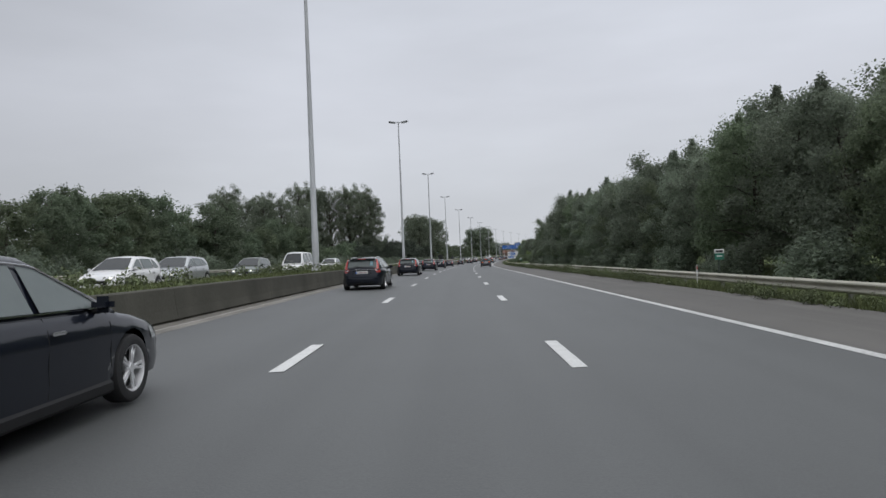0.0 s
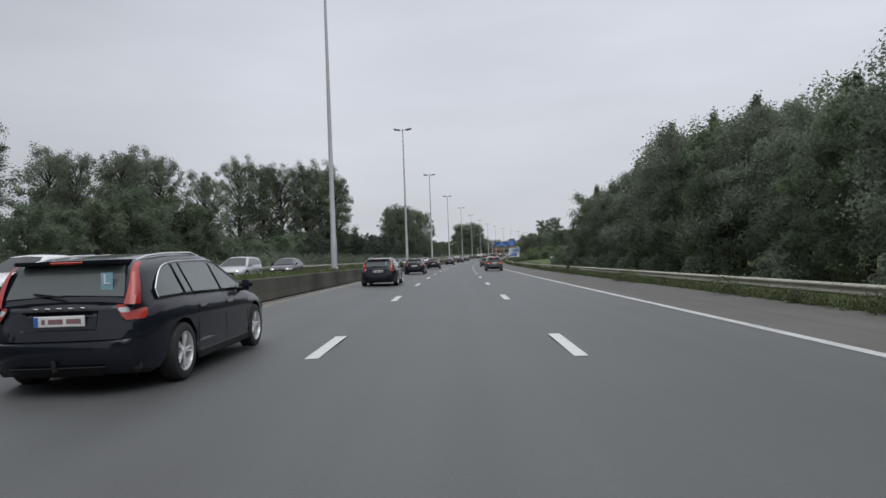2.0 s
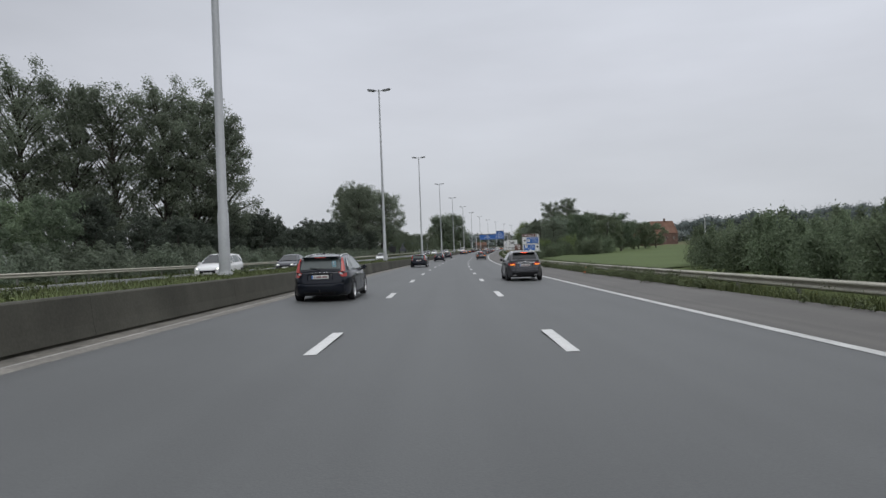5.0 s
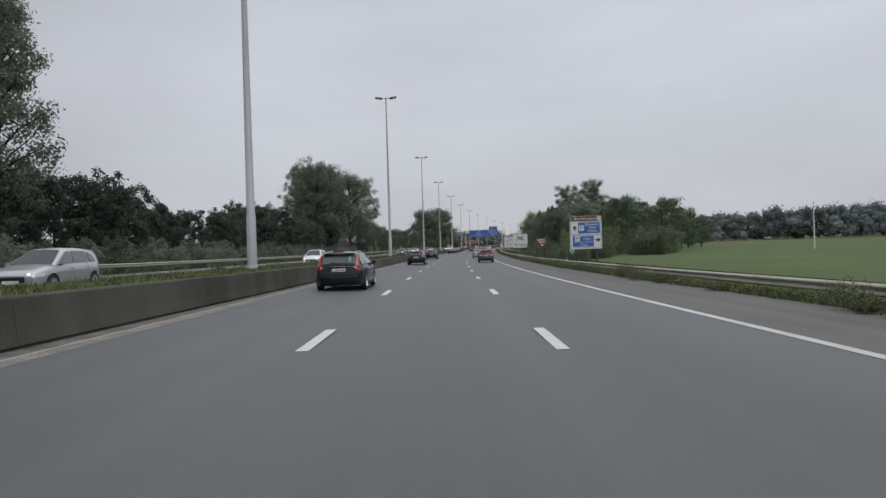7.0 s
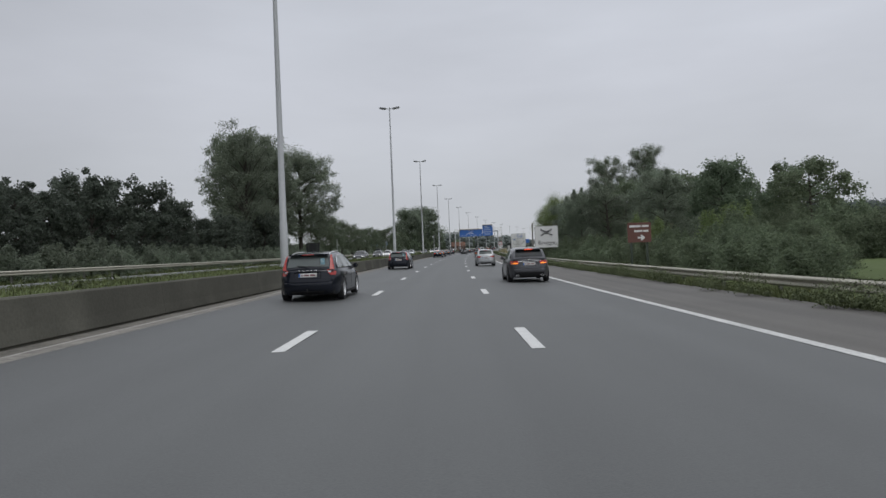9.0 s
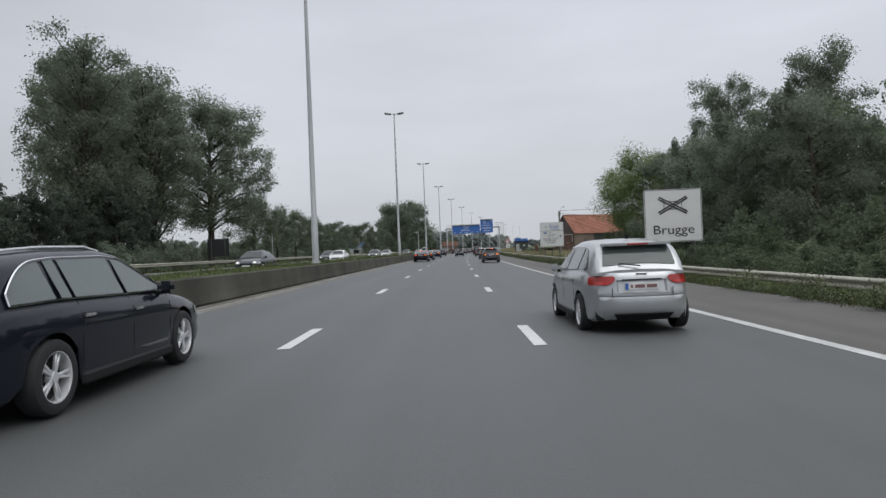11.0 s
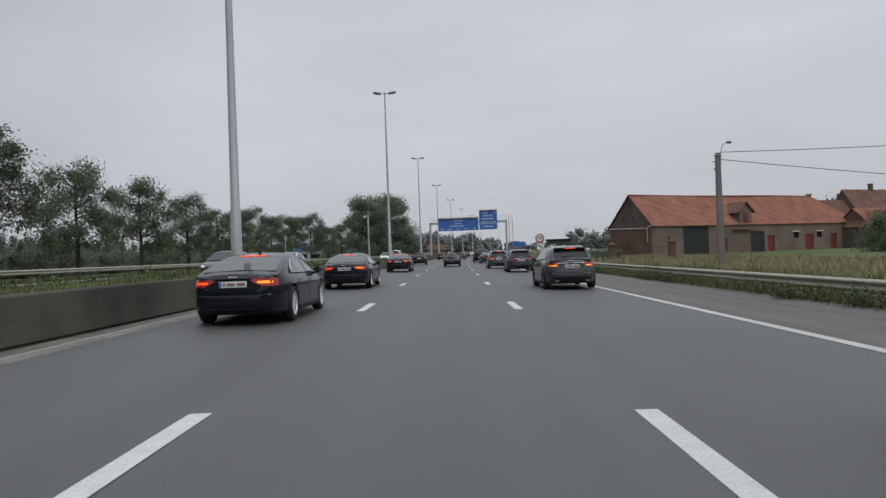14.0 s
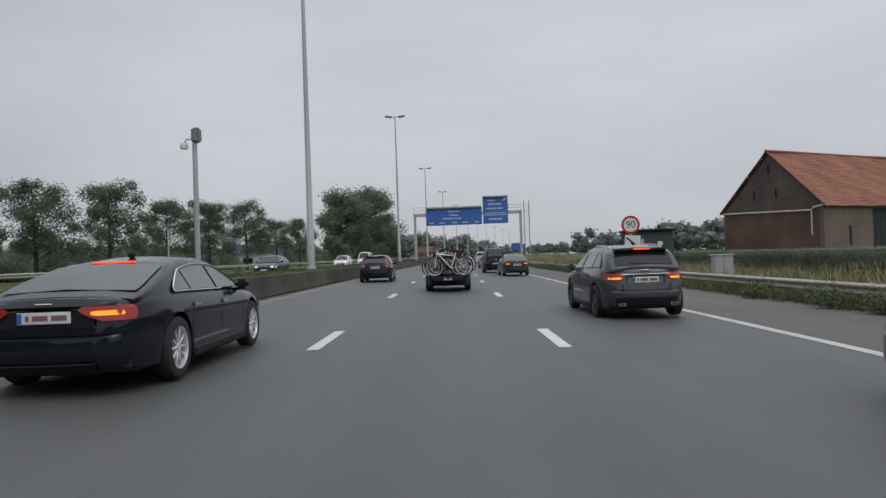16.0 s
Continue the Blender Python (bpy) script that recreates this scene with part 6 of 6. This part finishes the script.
    def corner_lamp(nm, sx, inner, reach, z0, z1, mat, parent, out=0.010, skew=0.0, label=""):
        """A lamp that wraps the rear corner of the body: from inner on the tail to reach along the side."""
        vs, rows, ny = [], 6, 6
        for i in range(rows):
            v = i / (rows - 1)
            z = z0 + (z1 - z0) * v
            pinch = 1 - 0.25 * (2 * v - 1) ** 4
            w = skin(-L / 2, z)
            xs = [w - inner * pinch * (1 - skew * (1 - v)) + inner * pinch * (1 - skew * (1 - v)) * k / 4 for k in range(4)]
            line = [(x, tail_y(z) - out - 0.028 + bow(x, -L / 2)) for x in xs] + [(w + out * 0.5, tail_y(z) - out - 0.012 + bow(w, -L / 2))]
            for k in range(1, ny):
                y = -L / 2 + reach * pinch * k / (ny - 1)
                line.append((skin(y, z) + out, y + back(y, z) + bow(skin(y, z), y)))
            vs += [(sx * x, y, z) for x, y in line]
        m_ = 5 + ny - 1
        fs = [(i * m_ + j, i * m_ + j + 1, (i + 1) * m_ + j + 1, (i + 1) * m_ + j) for i in range(rows - 1) for j in range(m_ - 1)]
        return part(nm, (vs, fs), mat, parent, label, smooth=True)

    def pillar_lamp(sx, z0, z1, parent):
        """A slim lamp that runs up the rear pillar of the cabin."""
        zz = [z for _, z in cab[:3]]
        yy = [y for y, _ in cab[:3]]
        vs, rows = [], 8
        for i in range(rows):
            v = i / (rows - 1)
            z = z0 + (z1 - z0) * v
            yb = float(np.interp(z, zz, yy))
            w = 0.095 - 0.07 * v
            x = cx(yb, z)
            vs += [(sx * (x - w), yb - 0.035, z), (sx * (x - w * 0.3), yb - 0.03, z), (sx * (x + 0.012), yb - 0.008, z), (sx * (cx(yb + 0.03, z) + 0.016), yb + 0.03 - 0.01 * v, z), (sx * (cx(yb + 0.06, z) + 0.012), yb + 0.07 - 0.06 * v, z)]
        fs = [(i * 5 + j, i * 5 + j + 1, (i + 1) * 5 + j + 1, (i + 1) * 5 + j) for i in range(rows - 1) for j in range(4)]
        return part("upper_lamp", (vs, fs), TAIL_DEEP, parent, smooth=True)

    tyre, rim, well = wheel_meshes(r, spokes, rim_mat or RIM)
    for sx in (1, -1):
        for yy in (yr, yf):
            wm = pose(sx * (W / 2 - 0.115), yy, r, 0, 0, 0 if sx > 0 else 180)
            whl = part("wheel", well, UNDER, t, m=wm)
            part("tyre", tyre, TYRE, whl)
            part("rim", rim, None, whl)
    lit_mat = TAIL_LIT if lit else TAIL_RED
    lift = 0.03 if shape == "crossover" else 0.0
    bw = half(-L / 2)
    for sx in (1, -1):
        if lamp == "pillar":
            low = corner_lamp("tail_lamp", sx, 0.12, 0.19, 0.79, 0.955, TAIL_DEEP, t, skew=0.9, label="red lamp running up the rear pillar")
            pillar_lamp(sx, 0.955, 1.40, low)
            corner_lamp("reflector", sx, 0.09, 0.03, 0.87, 0.925, HEAD_CLEAR, low, 0.014, 0.4)
        elif lamp == "wide":
            low = corner_lamp("tail_lamp", sx, 0.37, 0.20, 0.73, 0.875, TAIL_DEEP, t, skew=0.55)
            corner_lamp("light_strip", sx, 0.20, 0.03, 0.785, 0.83, AMBER_LIT if lit and sx > 0 else lit_mat, low, 0.016)
        elif lamp == "small":
            low = corner_lamp("tail_lamp", sx, 0.04, 0.12, 0.82, 0.90, TAIL_DEEP, t)
        else:
            low = corner_lamp("tail_lamp", sx, 0.24, 0.27, 0.77 + lift, 0.91 + lift, TAIL_DEEP, t, skew=0.35)
            corner_lamp("light_strip", sx, 0.15, 0.06, 0.785 + lift, 0.825 + lift, (AMBER_LIT if lit else TAIL_RED), low, 0.016)
        vs = []
        for z in np.linspace(0.575, 0.70, 5):
            w = skin(L / 2, z)
            top_y = L / 2 - 0.35 * max(0.0, z - 0.60)
            line = [(w - 0.24, top_y + 0.012), (w - 0.12, top_y + 0.012), (w - 0.01, top_y + 0.008)] + [(skin(L / 2 - 0.05 - 0.09 * k, z) + 0.010, top_y - 0.05 - 0.09 * k) for k in range(5)]
            vs += [(sx * x, y, z) for x, y in line]
        hd = part("headlamp", (vs, [(i * 8 + j, i * 8 + j + 1, (i + 1) * 8 + j + 1, (i + 1) * 8 + j) for i in range(4) for j in range(7)]), HEAD_CLEAR, t, smooth=True)
        if face:
            part("light_unit", moved(bbox(0, 0, 0, 0.16, 0.05, 0.08, 0.02, 1), pose(sx * (half(L / 2) - 0.12), L / 2 - 0.03, 0.66, 0, 0, -sx * 20)), HEAD_LIT, hd)
        mir = part("mirror", moved(bbox(0, 0, 0, 0.20, 0.12, 0.15, 0.05, 2), pose(sx * (W / 2 + 0.03), 0.80, zb(0.8) + 0.06, 0, 0, 0)), paint, t)
        part("mirror_stalk", bbox(sx * (W / 2 - 0.08), 0.83, zb(0.8) - 0.0, 0.16, 0.06, 0.05, 0.02, 1), BLACK_TRIM, mir)
        for yy in (-0.78, 0.22):
            hx = half(yy) + 0.006
            part("door_handle", bbox(sx * hx, yy - 0.05, zb(yy) - 0.14, 0.035, 0.19, 0.032, 0.012, 2), CHROME if chrome_line else paint, t)
        for yy in (-0.93, 0.05, 1.0):
            part("door_seam", tube([(sx * (skin(yy, z) + 0.0005), yy + 0.05 * (z - 0.6), z) for z in np.linspace(sill(yy) + 0.04, zb(yy) - 0.01, 8)], 0.0035, 4, False), UNDER, t)
        part("side_skirt", bbox(sx * (W / 2 * 0.965), (yr + yf) / 2, clear + 0.05, 0.07, yf - yr - 2 * arch - 0.02, 0.13, 0.03, 1), BLACK_TRIM, t)
        if rails:
            ry = [y for y in np.linspace(cab[2][0] + 0.1, 0.1, 8)]
            part("roof_rail", tube([(sx * (cx(y, lerp_line(cab, y)) - 0.09), y, lerp_line(cab, y) + (0.034 if 0 < i < 7 else 0.005)) for i, y in enumerate(ry)], 0.013, 6), RIM, t, "silver roof rail")
    part("front_grille", bbox(0, L / 2 - 0.03, 0.50, 0.95, 0.10, 0.26, 0.05, 2), BLACK_TRIM, t)
    part("front_bumper", bbox(0, L / 2 - 0.06, 0.30, 2 * half(L / 2) * 0.9, 0.16, 0.14, 0.05, 2), BLACK_TRIM, t)
    pz = {"estate": 0.80, "fastback": 0.775, "crossover": 0.80}.get(shape, 0.745)
    z_top = q["top"][1][1] - 0.012
    hollow = 0.47 if shape == "fastback" else 0.36

    def sheet(nm, zs, out, mat, dip=0.0, span=1.0):
        """A panel over the tail, bowed round the corners, with a hollow for the plate where dip is set."""
        vs = []
        fr = (-1.0, -0.95, -0.86, -0.72)
        for z, o in zip(zs, out):
            w = skin(-L / 2, z) * span
            xs = [f * w for f in fr] + [-hollow - 0.03, -hollow, 0.0, hollow, hollow + 0.03] + [-f * w for f in reversed(fr)]
            for x in xs:
                u = abs(x) / (w / span)
                inside = dip if abs(x) <= hollow + 0.001 and abs(z - pz) < 0.086 else 0.0
                vs.append((x, tail_y(z) - o * (1 - u ** 8) + 0.012 * u * u * (1 - u) + bow(x, -L / 2) + inside, z))
        n_ = 13
        fs = [(i * n_ + j, i * n_ + j + 1, (i + 1) * n_ + j + 1, (i + 1) * n_ + j) for i in range(len(zs) - 1) for j in range(n_ - 1)]
        return part(nm, (vs, fs), mat, t, smooth=True)

    gate_z = (0.585, 0.60, pz - 0.10, pz - 0.085, pz + 0.085, pz + 0.10, z_top - 0.03, z_top)
    gate = sheet("tailgate", gate_z, (-0.02, 0.012, 0.022, 0.022, 0.022, 0.024, 0.026, 0.004), paint, 0.035)
    sheet("rear_bumper", (0.23, 0.27, 0.33, 0.42, 0.52, 0.57, 0.592), (-0.05, 0.0, 0.03, 0.05, 0.055, 0.045, 0.0), paint)
    deep = 0.46 if shape == "crossover" else 0.33
    sheet("lower_valance", (0.215, 0.25, 0.31, deep - 0.01, deep), (-0.02, 0.03, 0.05, 0.062, 0.04), BLACK_TRIM, 0.0, 0.92 if shape == "crossover" else 0.70)
    if shape == "fastback":
        part("plate_surround", bbox(0, tail_y(pz) + 0.012, pz - 0.02, 0.96, 0.008, 0.15, 0.003, 1), BLACK_TRIM, t, "black panel round the plate")
    for sx in (1, -1) if shape not in ("estate", "fastback") else ():
        part("gate_gap", bbox(sx * bw * 0.70, tail_y(0.66) - 0.006, 0.66, 0.008, 0.02, 0.13), UNDER, t)
    rear_plate = part("number_plate", bbox(0, tail_y(pz) - 0.004, pz, 0.52, 0.014, 0.115, 0.012, 1), PLATE, t)
    for px, pw in ((-0.16, 0.035), (-0.035, 0.15), (0.15, 0.15)):
        if not group:
            part("plate_mark", bbox(px, tail_y(pz) - 0.013, pz, pw, 0.004, 0.05), PLATE_INK, rear_plate)
    if shape == "estate":
        part("tow_hitch", tube([(0, -L / 2 + 0.12, 0.30), (0, -L / 2 - 0.07, 0.30), (0, -L / 2 - 0.08, 0.40)], 0.022, 6), UNDER, t)
    part("plate_band", bbox(-0.235, tail_y(pz) - 0.012, pz, 0.045, 0.006, 0.10), SIGN_BLUE, rear_plate)
    part("front_plate", bbox(0, L / 2 + 0.025, 0.42, 0.52, 0.014, 0.115, 0.012, 1), PLATE, t)
    part("grip_strip", bbox(0, tail_y(pz + 0.11) - 0.028, pz + 0.105, 0.98 if shape == "crossover" else 0.62, 0.02, 0.028 if shape == "crossover" else 0.016, 0.008, 1), CHROME if shape == "crossover" else BLACK_TRIM, t)
    if shape == "crossover":
        for px in (-0.52, 0.52):
            pipe = part("exhaust", bbox(px, -L / 2 - 0.055, 0.315, 0.15, 0.03, 0.055, 0.02, 2), CHROME, t)
            part("pipe_mouth", bbox(px, -L / 2 - 0.066, 0.315, 0.115, 0.014, 0.032, 0.006, 1), UNDER, pipe)
    bl_y, bl_z = cab[1][0] - 0.03, cab[1][1] + 0.055
    if shape in ("estate", "crossover", "hatchback"):
        part("spoiler", bbox(0, cab[1][0] + 0.04, cab[2][1] + 0.0, 2 * cx(cab[1][0], cab[1][1]) - 0.20, 0.34, 0.045, 0.018, 2), paint, t)
        part("brake_light", bbox(0, cab[1][0] - 0.125, cab[2][1] - 0.002, 0.34, 0.03, 0.028, 0.01, 1), TAIL_LIT if lit else TAIL_DEEP, t)
        part("rear_wiper", tube([(0.0, cab[0][0] - 0.03, cab[0][1] + 0.09), (-0.32, cab[0][0] + 0.02, cab[0][1] + 0.13)], 0.011, 5), BLACK_TRIM, t)
    elif shape == "fastback":
        part("brake_light", bbox(0, -0.93, 1.305, 0.50, 0.05, 0.022, 0.01, 1), lit_mat, t)
    elif shape == "saloon":
        part("brake_light", bbox(0, -1.20, 1.295, 0.30, 0.05, 0.03, 0.01, 1), TAIL_RED, t)
    if shape == "estate":
        for k in range(5):
            part("badge", bbox(-0.24 + 0.12 * k, tail_y(0.9) - 0.028, z_top - 0.02, 0.055, 0.012, 0.026, 0.006, 1), CHROME, t)
    else:
        part("badge", bbox(0, tail_y(0.9) - 0.028, 0.90 if shape == "fastback" else z_top - 0.02, 0.17, 0.012, 0.030, 0.006, 1), CHROME, t)
    part("aerial", bbox(0, cab[2][0] + 0.38, top_h + 0.055, 0.05, 0.16, 0.07, 0.02, 2), BLACK_TRIM, t)
    if rear_sticker:
        st = part("sticker", bbox(0.42, cab[0][0] + 0.055, 1.20, 0.12, 0.008, 0.19), STICKER, t, "blue and white learner sticker")
        letters("L", 0.15, SIGN_WHITE, st, 0.42, cab[0][0] + 0.045, 1.22)
    return t


BLACK = paint_of("black", (0.007, 0.009, 0.015), 0.0)
ANTHRACITE = paint_of("anthracite", (0.045, 0.047, 0.055), 0.4)
GREY = paint_of("grey", (0.066, 0.067, 0.073), 0.4)
SILVER = paint_of("silver", (0.42, 0.43, 0.44), 0.6)
WHITE_P = paint_of("white", (0.66, 0.66, 0.66), 0.0)
GREEN_P = paint_of("green_grey", (0.10, 0.115, 0.10), 0.3)


def on_lane(s, d, lift=None, turn=0.0):
    return on_road(s, d, -CROSSFALL * d + 0.004 if lift is None else lift, turn)


vehicle("estate_car", "black estate car with tall red tail lamps and roof rails", on_lane(89.7, -3.72) @ Matrix.Diagonal((1, 1, 0.965, 1)), "estate", BLACK, RIM, 5, False, True, rails=True, lamp="pillar", rear_sticker=True)
for s, d in ((361.8, -3.75), (374.9, -3.75), (399.04, -3.72)):
    vehicle("fastback_car", "black five-door fastback with lit wide tail lamps", on_lane(s, d), "fastback", BLACK, RIM, 10, True, True, lamp="wide")
vehicle("crossover_car", "metallic grey crossover with lit brake lamps and twin exhausts", on_lane(404.7 + 1.38, 4.12, None, 0.5), "crossover", GREY, RIM_DARK, 5, True, rails=True)
vehicle("suv_car", "dark grey crossover with black alloy wheels", on_lane(394.25, 4.86, None, 0.0), "crossover", ANTHRACITE, RIM_DARK, 5, False)
vehicle("saloon_car", "dark grey saloon with a lit amber indicator", on_lane(435.9 + 1.24, 4.35, None, 3.0), "saloon", ANTHRACITE, RIM, 10, True)
vehicle("people_carrier", "dark people carrier ahead of the saloon", on_lane(447.0, 3.6), "van", BLACK, RIM_DARK, 10, False)
carrier = vehicle("hatchback_car", "black hatchback with bicycles carried on its tail", on_lane(416.9 + 1.3, 0.1), "hatchback", BLACK, RIM_DARK, 10, False, lamp="small")
vehicle("compact_estate", "black compact estate with tall red pillar lamps", on_lane(429.2, -4.0, None, 1.5) @ Matrix.Diagonal((0.97, 0.93, 0.99, 1)), "estate", BLACK, RIM, 10, False, lamp="pillar")
vehicle("hatchback_car", "silver compact car in the slow lane", on_lane(290.5, 3.55), "hatchback", SILVER, RIM, 10, False)
for s, d in ((9.4, -3.65), (36.2, -3.75), (62.4, -3.85), (116.4, -3.72), (151.0, -3.75), (205.0, -3.7), (249.9, -3.45), (285.0, -3.7)):
    vehicle("estate_car", "black estate car with tall red tail lamps in the overtaking lane", on_lane(s, d) @ Matrix.Diagonal((1, 1, 0.965, 1)), "estate", BLACK, RIM, 5, False, True, rails=True, lamp="pillar", rear_sticker=True)
for s, d in ((127.0, 3.9), (164.0, 3.9), (259.3, 4.05), (349.3, 4.2), (372.3, 4.4)):
    vehicle("crossover_car", "metallic grey crossover in the slow lane with lit lamps", on_lane(s, d), "crossover", GREY, RIM_DARK, 5, True, rails=True)
for k, (s, d, shape, paint) in enumerate(((470, -0.4, "saloon", ANTHRACITE), (468, 3.7, "hatchback", SILVER), (486, -3.6, "hatchback", BLACK), (492, 0.2, "estate", GREY), (505, 3.7, "van", WHITE_P), (520, 0.1, "hatchback", ANTHRACITE), (526, -3.6, "saloon", SILVER), (546, 0.1, "hatchback", BLACK), (560, 3.7, "crossover", GREY), (582, 0.0, "saloon", WHITE_P), (604, -3.6, "hatchback", GREY), (622, 3.7, "van", ANTHRACITE), (650, 0.0, "estate", BLACK), (680, 3.7, "saloon", SILVER))):
    vehicle("queue_car", "car in the distant queue of traffic with red tail lamps", on_lane(s, d), shape, paint, RIM, 10, k % 2 == 0, group="distant traffic")
ONCOMING = ((31.4, -13.0, "hatchback", WHITE_P, "white hatchback"), (36.8, -13.0, "crossover", SILVER, "silver crossover"), (49.0, -13.2, "hatchback", GREEN_P, "dark green hatchback"), (61.0, -13.1, "van", WHITE_P, "white van"), (74.5, -13.1, "hatchback", WHITE_P, "white hatchback"), (94.5, -13.0, "estate", SILVER, "silver-beige estate car"),
            (106.0, -13.0, "saloon", GREY, "grey saloon"), (167.0, -13.0, "hatchback", WHITE_P, "white compact car"), (184.0, -13.0, "saloon", ANTHRACITE, "dark saloon"), (194.2, -13.0, "estate", GREY, "grey estate car"), (201.0, -13.2, "hatchback", SILVER, "silver hatchback"),
            (244.0, -13.0, "hatchback", WHITE_P, "white hatchback"), (324.5, -13.0, "saloon", GREY, "grey saloon"), (357.0, -13.1, "saloon", WHITE_P, "white saloon"), (368.6, -16.6, "estate", GREY, "grey estate car"), (387.0, -13.0, "estate", GREY, "dark grey estate car"),
            (402.5, -13.0, "saloon", SILVER, "silver-blue saloon"), (440.0, -13.0, "saloon", ANTHRACITE, "dark grey saloon"), (470.0, -13.0, "hatchback", WHITE_P, "white hatchback"), (489.0, -13.2, "van", WHITE_P, "white van"), (520.0, -16.6, "saloon", SILVER, "silver saloon"), (560.0, -13.0, "hatchback", GREY, "grey hatchback"))
for s, d, shape, paint, words in ONCOMING:
    vehicle("oncoming_car", words + " on the opposite carriageway, seen from the front", on_lane(s, d, 0.425, 180), shape, paint, RIM, 10, False, face=True, group="oncoming traffic")


# ---- bicycles on the tail of the hatchback ----
def bicycle(m, frame_mat, label):
    t = thing("bicycle", m, label, "bicycle", "carried bicycles")
    r = 0.335
    bb, head, seat_top, rear, front = (-0.06, 0, 0.28), (0.44, 0, 0.86), (-0.22, 0, 0.80), (-0.52, 0, r), (0.56, 0, r)
    part("frame", join(tube([bb, head], 0.022, 7), tube([bb, seat_top], 0.019, 7), tube([(-0.20, 0, 0.74), (0.42, 0, 0.80)], 0.02, 7), tube([bb, rear], 0.012, 6), tube([(-0.20, 0, 0.72), rear], 0.011, 6)), frame_mat, t, smooth=True)
    part("fork", tube([(0.42, 0, 0.98), (0.47, 0, 0.74), front], [0.018, 0.017, 0.012], 6), frame_mat, t)
    for c in (rear, front):
        w = part("wheel", moved(ring(r - 0.03, 0.014, 32, 5, "y"), pose(*c)), RIM, t)
        part("tyre", moved(ring(r, 0.022, 32, 6, "y"), pose(*c)), TYRE, w)
        part("spoke_set", join(*[tube([c, (c[0] + (r - 0.02) * math.cos(k * math.pi / 8), 0, c[2] + (r - 0.02) * math.sin(k * math.pi / 8))], 0.0016, 3, False) for k in range(16)]), RIM, w)
    part("handlebar", join(tube([(0.42, 0, 0.98), (0.46, 0, 1.04)], 0.014, 6), tube([(0.40, -0.26, 1.06), (0.47, -0.12, 1.04), (0.47, 0.12, 1.04), (0.40, 0.26, 1.06)], 0.013, 6)), BLACK_TRIM, t)
    part("saddle", bbox(-0.25, 0, 0.90, 0.26, 0.14, 0.05, 0.022, 2), BLACK_TRIM, t)
    part("seat_post", tube([seat_top, (-0.24, 0, 0.89)], 0.013, 6), RIM, t)
    part("crank", join(tube([(-0.06, -0.06, 0.28), (0.04, -0.06, 0.14)], 0.01, 5), moved(ring(0.085, 0.008, 18, 4, "y"), pose(-0.06, -0.045, 0.28))), BLACK_TRIM, t)
    return t


tail_s = 416.9 + 1.3 - 2.08
for k, (off, mat, lb, up, dx) in enumerate(((0.35, BLACK_TRIM, "black city bicycle strapped to a tail rack", 0.70, 0.16), (0.24, paint_of("bike_red", (0.22, 0.06, 0.08), 0.0), "reddish bicycle strapped to a tail rack", 0.64, 0.06), (0.46, BLACK_TRIM, "dark-framed bicycle strapped to a tail rack", 0.62, -0.05), (0.66, paint_of("bike_white", (0.70, 0.70, 0.71), 0.0), "white-framed bicycle strapped to a tail rack", 0.62, 0.08))):
    bicycle(on_lane(tail_s - off, 0.1 + dx, up) @ pose(0, 0, 0, 0, 0, 180 * (k // 2 % 2)), mat, lb)
rk = thing("bicycle_rack", on_lane(tail_s, 0.1, 0.0), "black tow-bar bicycle rack behind the hatchback", "bicycle rack")
part("platform", join(*[bbox(0, -y0, 0.57, 1.35, 0.09, 0.04, 0.015, 1) for y0 in (0.24, 0.35, 0.46, 0.66)], bbox(0, -0.35, 0.53, 0.10, 0.9, 0.06, 0.015, 1)), BLACK_TRIM, rk)
part("upright", tube([(-0.25, -0.12, 0.55), (-0.25, -0.14, 1.25), (0.25, -0.14, 1.25), (0.25, -0.12, 0.55)], 0.018, 6), BLACK_TRIM, rk)
part("lamp_board", bbox(0, -0.74, 0.50, 1.15, 0.04, 0.14, 0.02, 1), BLACK_TRIM, rk)
part("plate", bbox(0, -0.765, 0.50, 0.30, 0.01, 0.08, 0.01, 1), LETTER_GREY, rk)
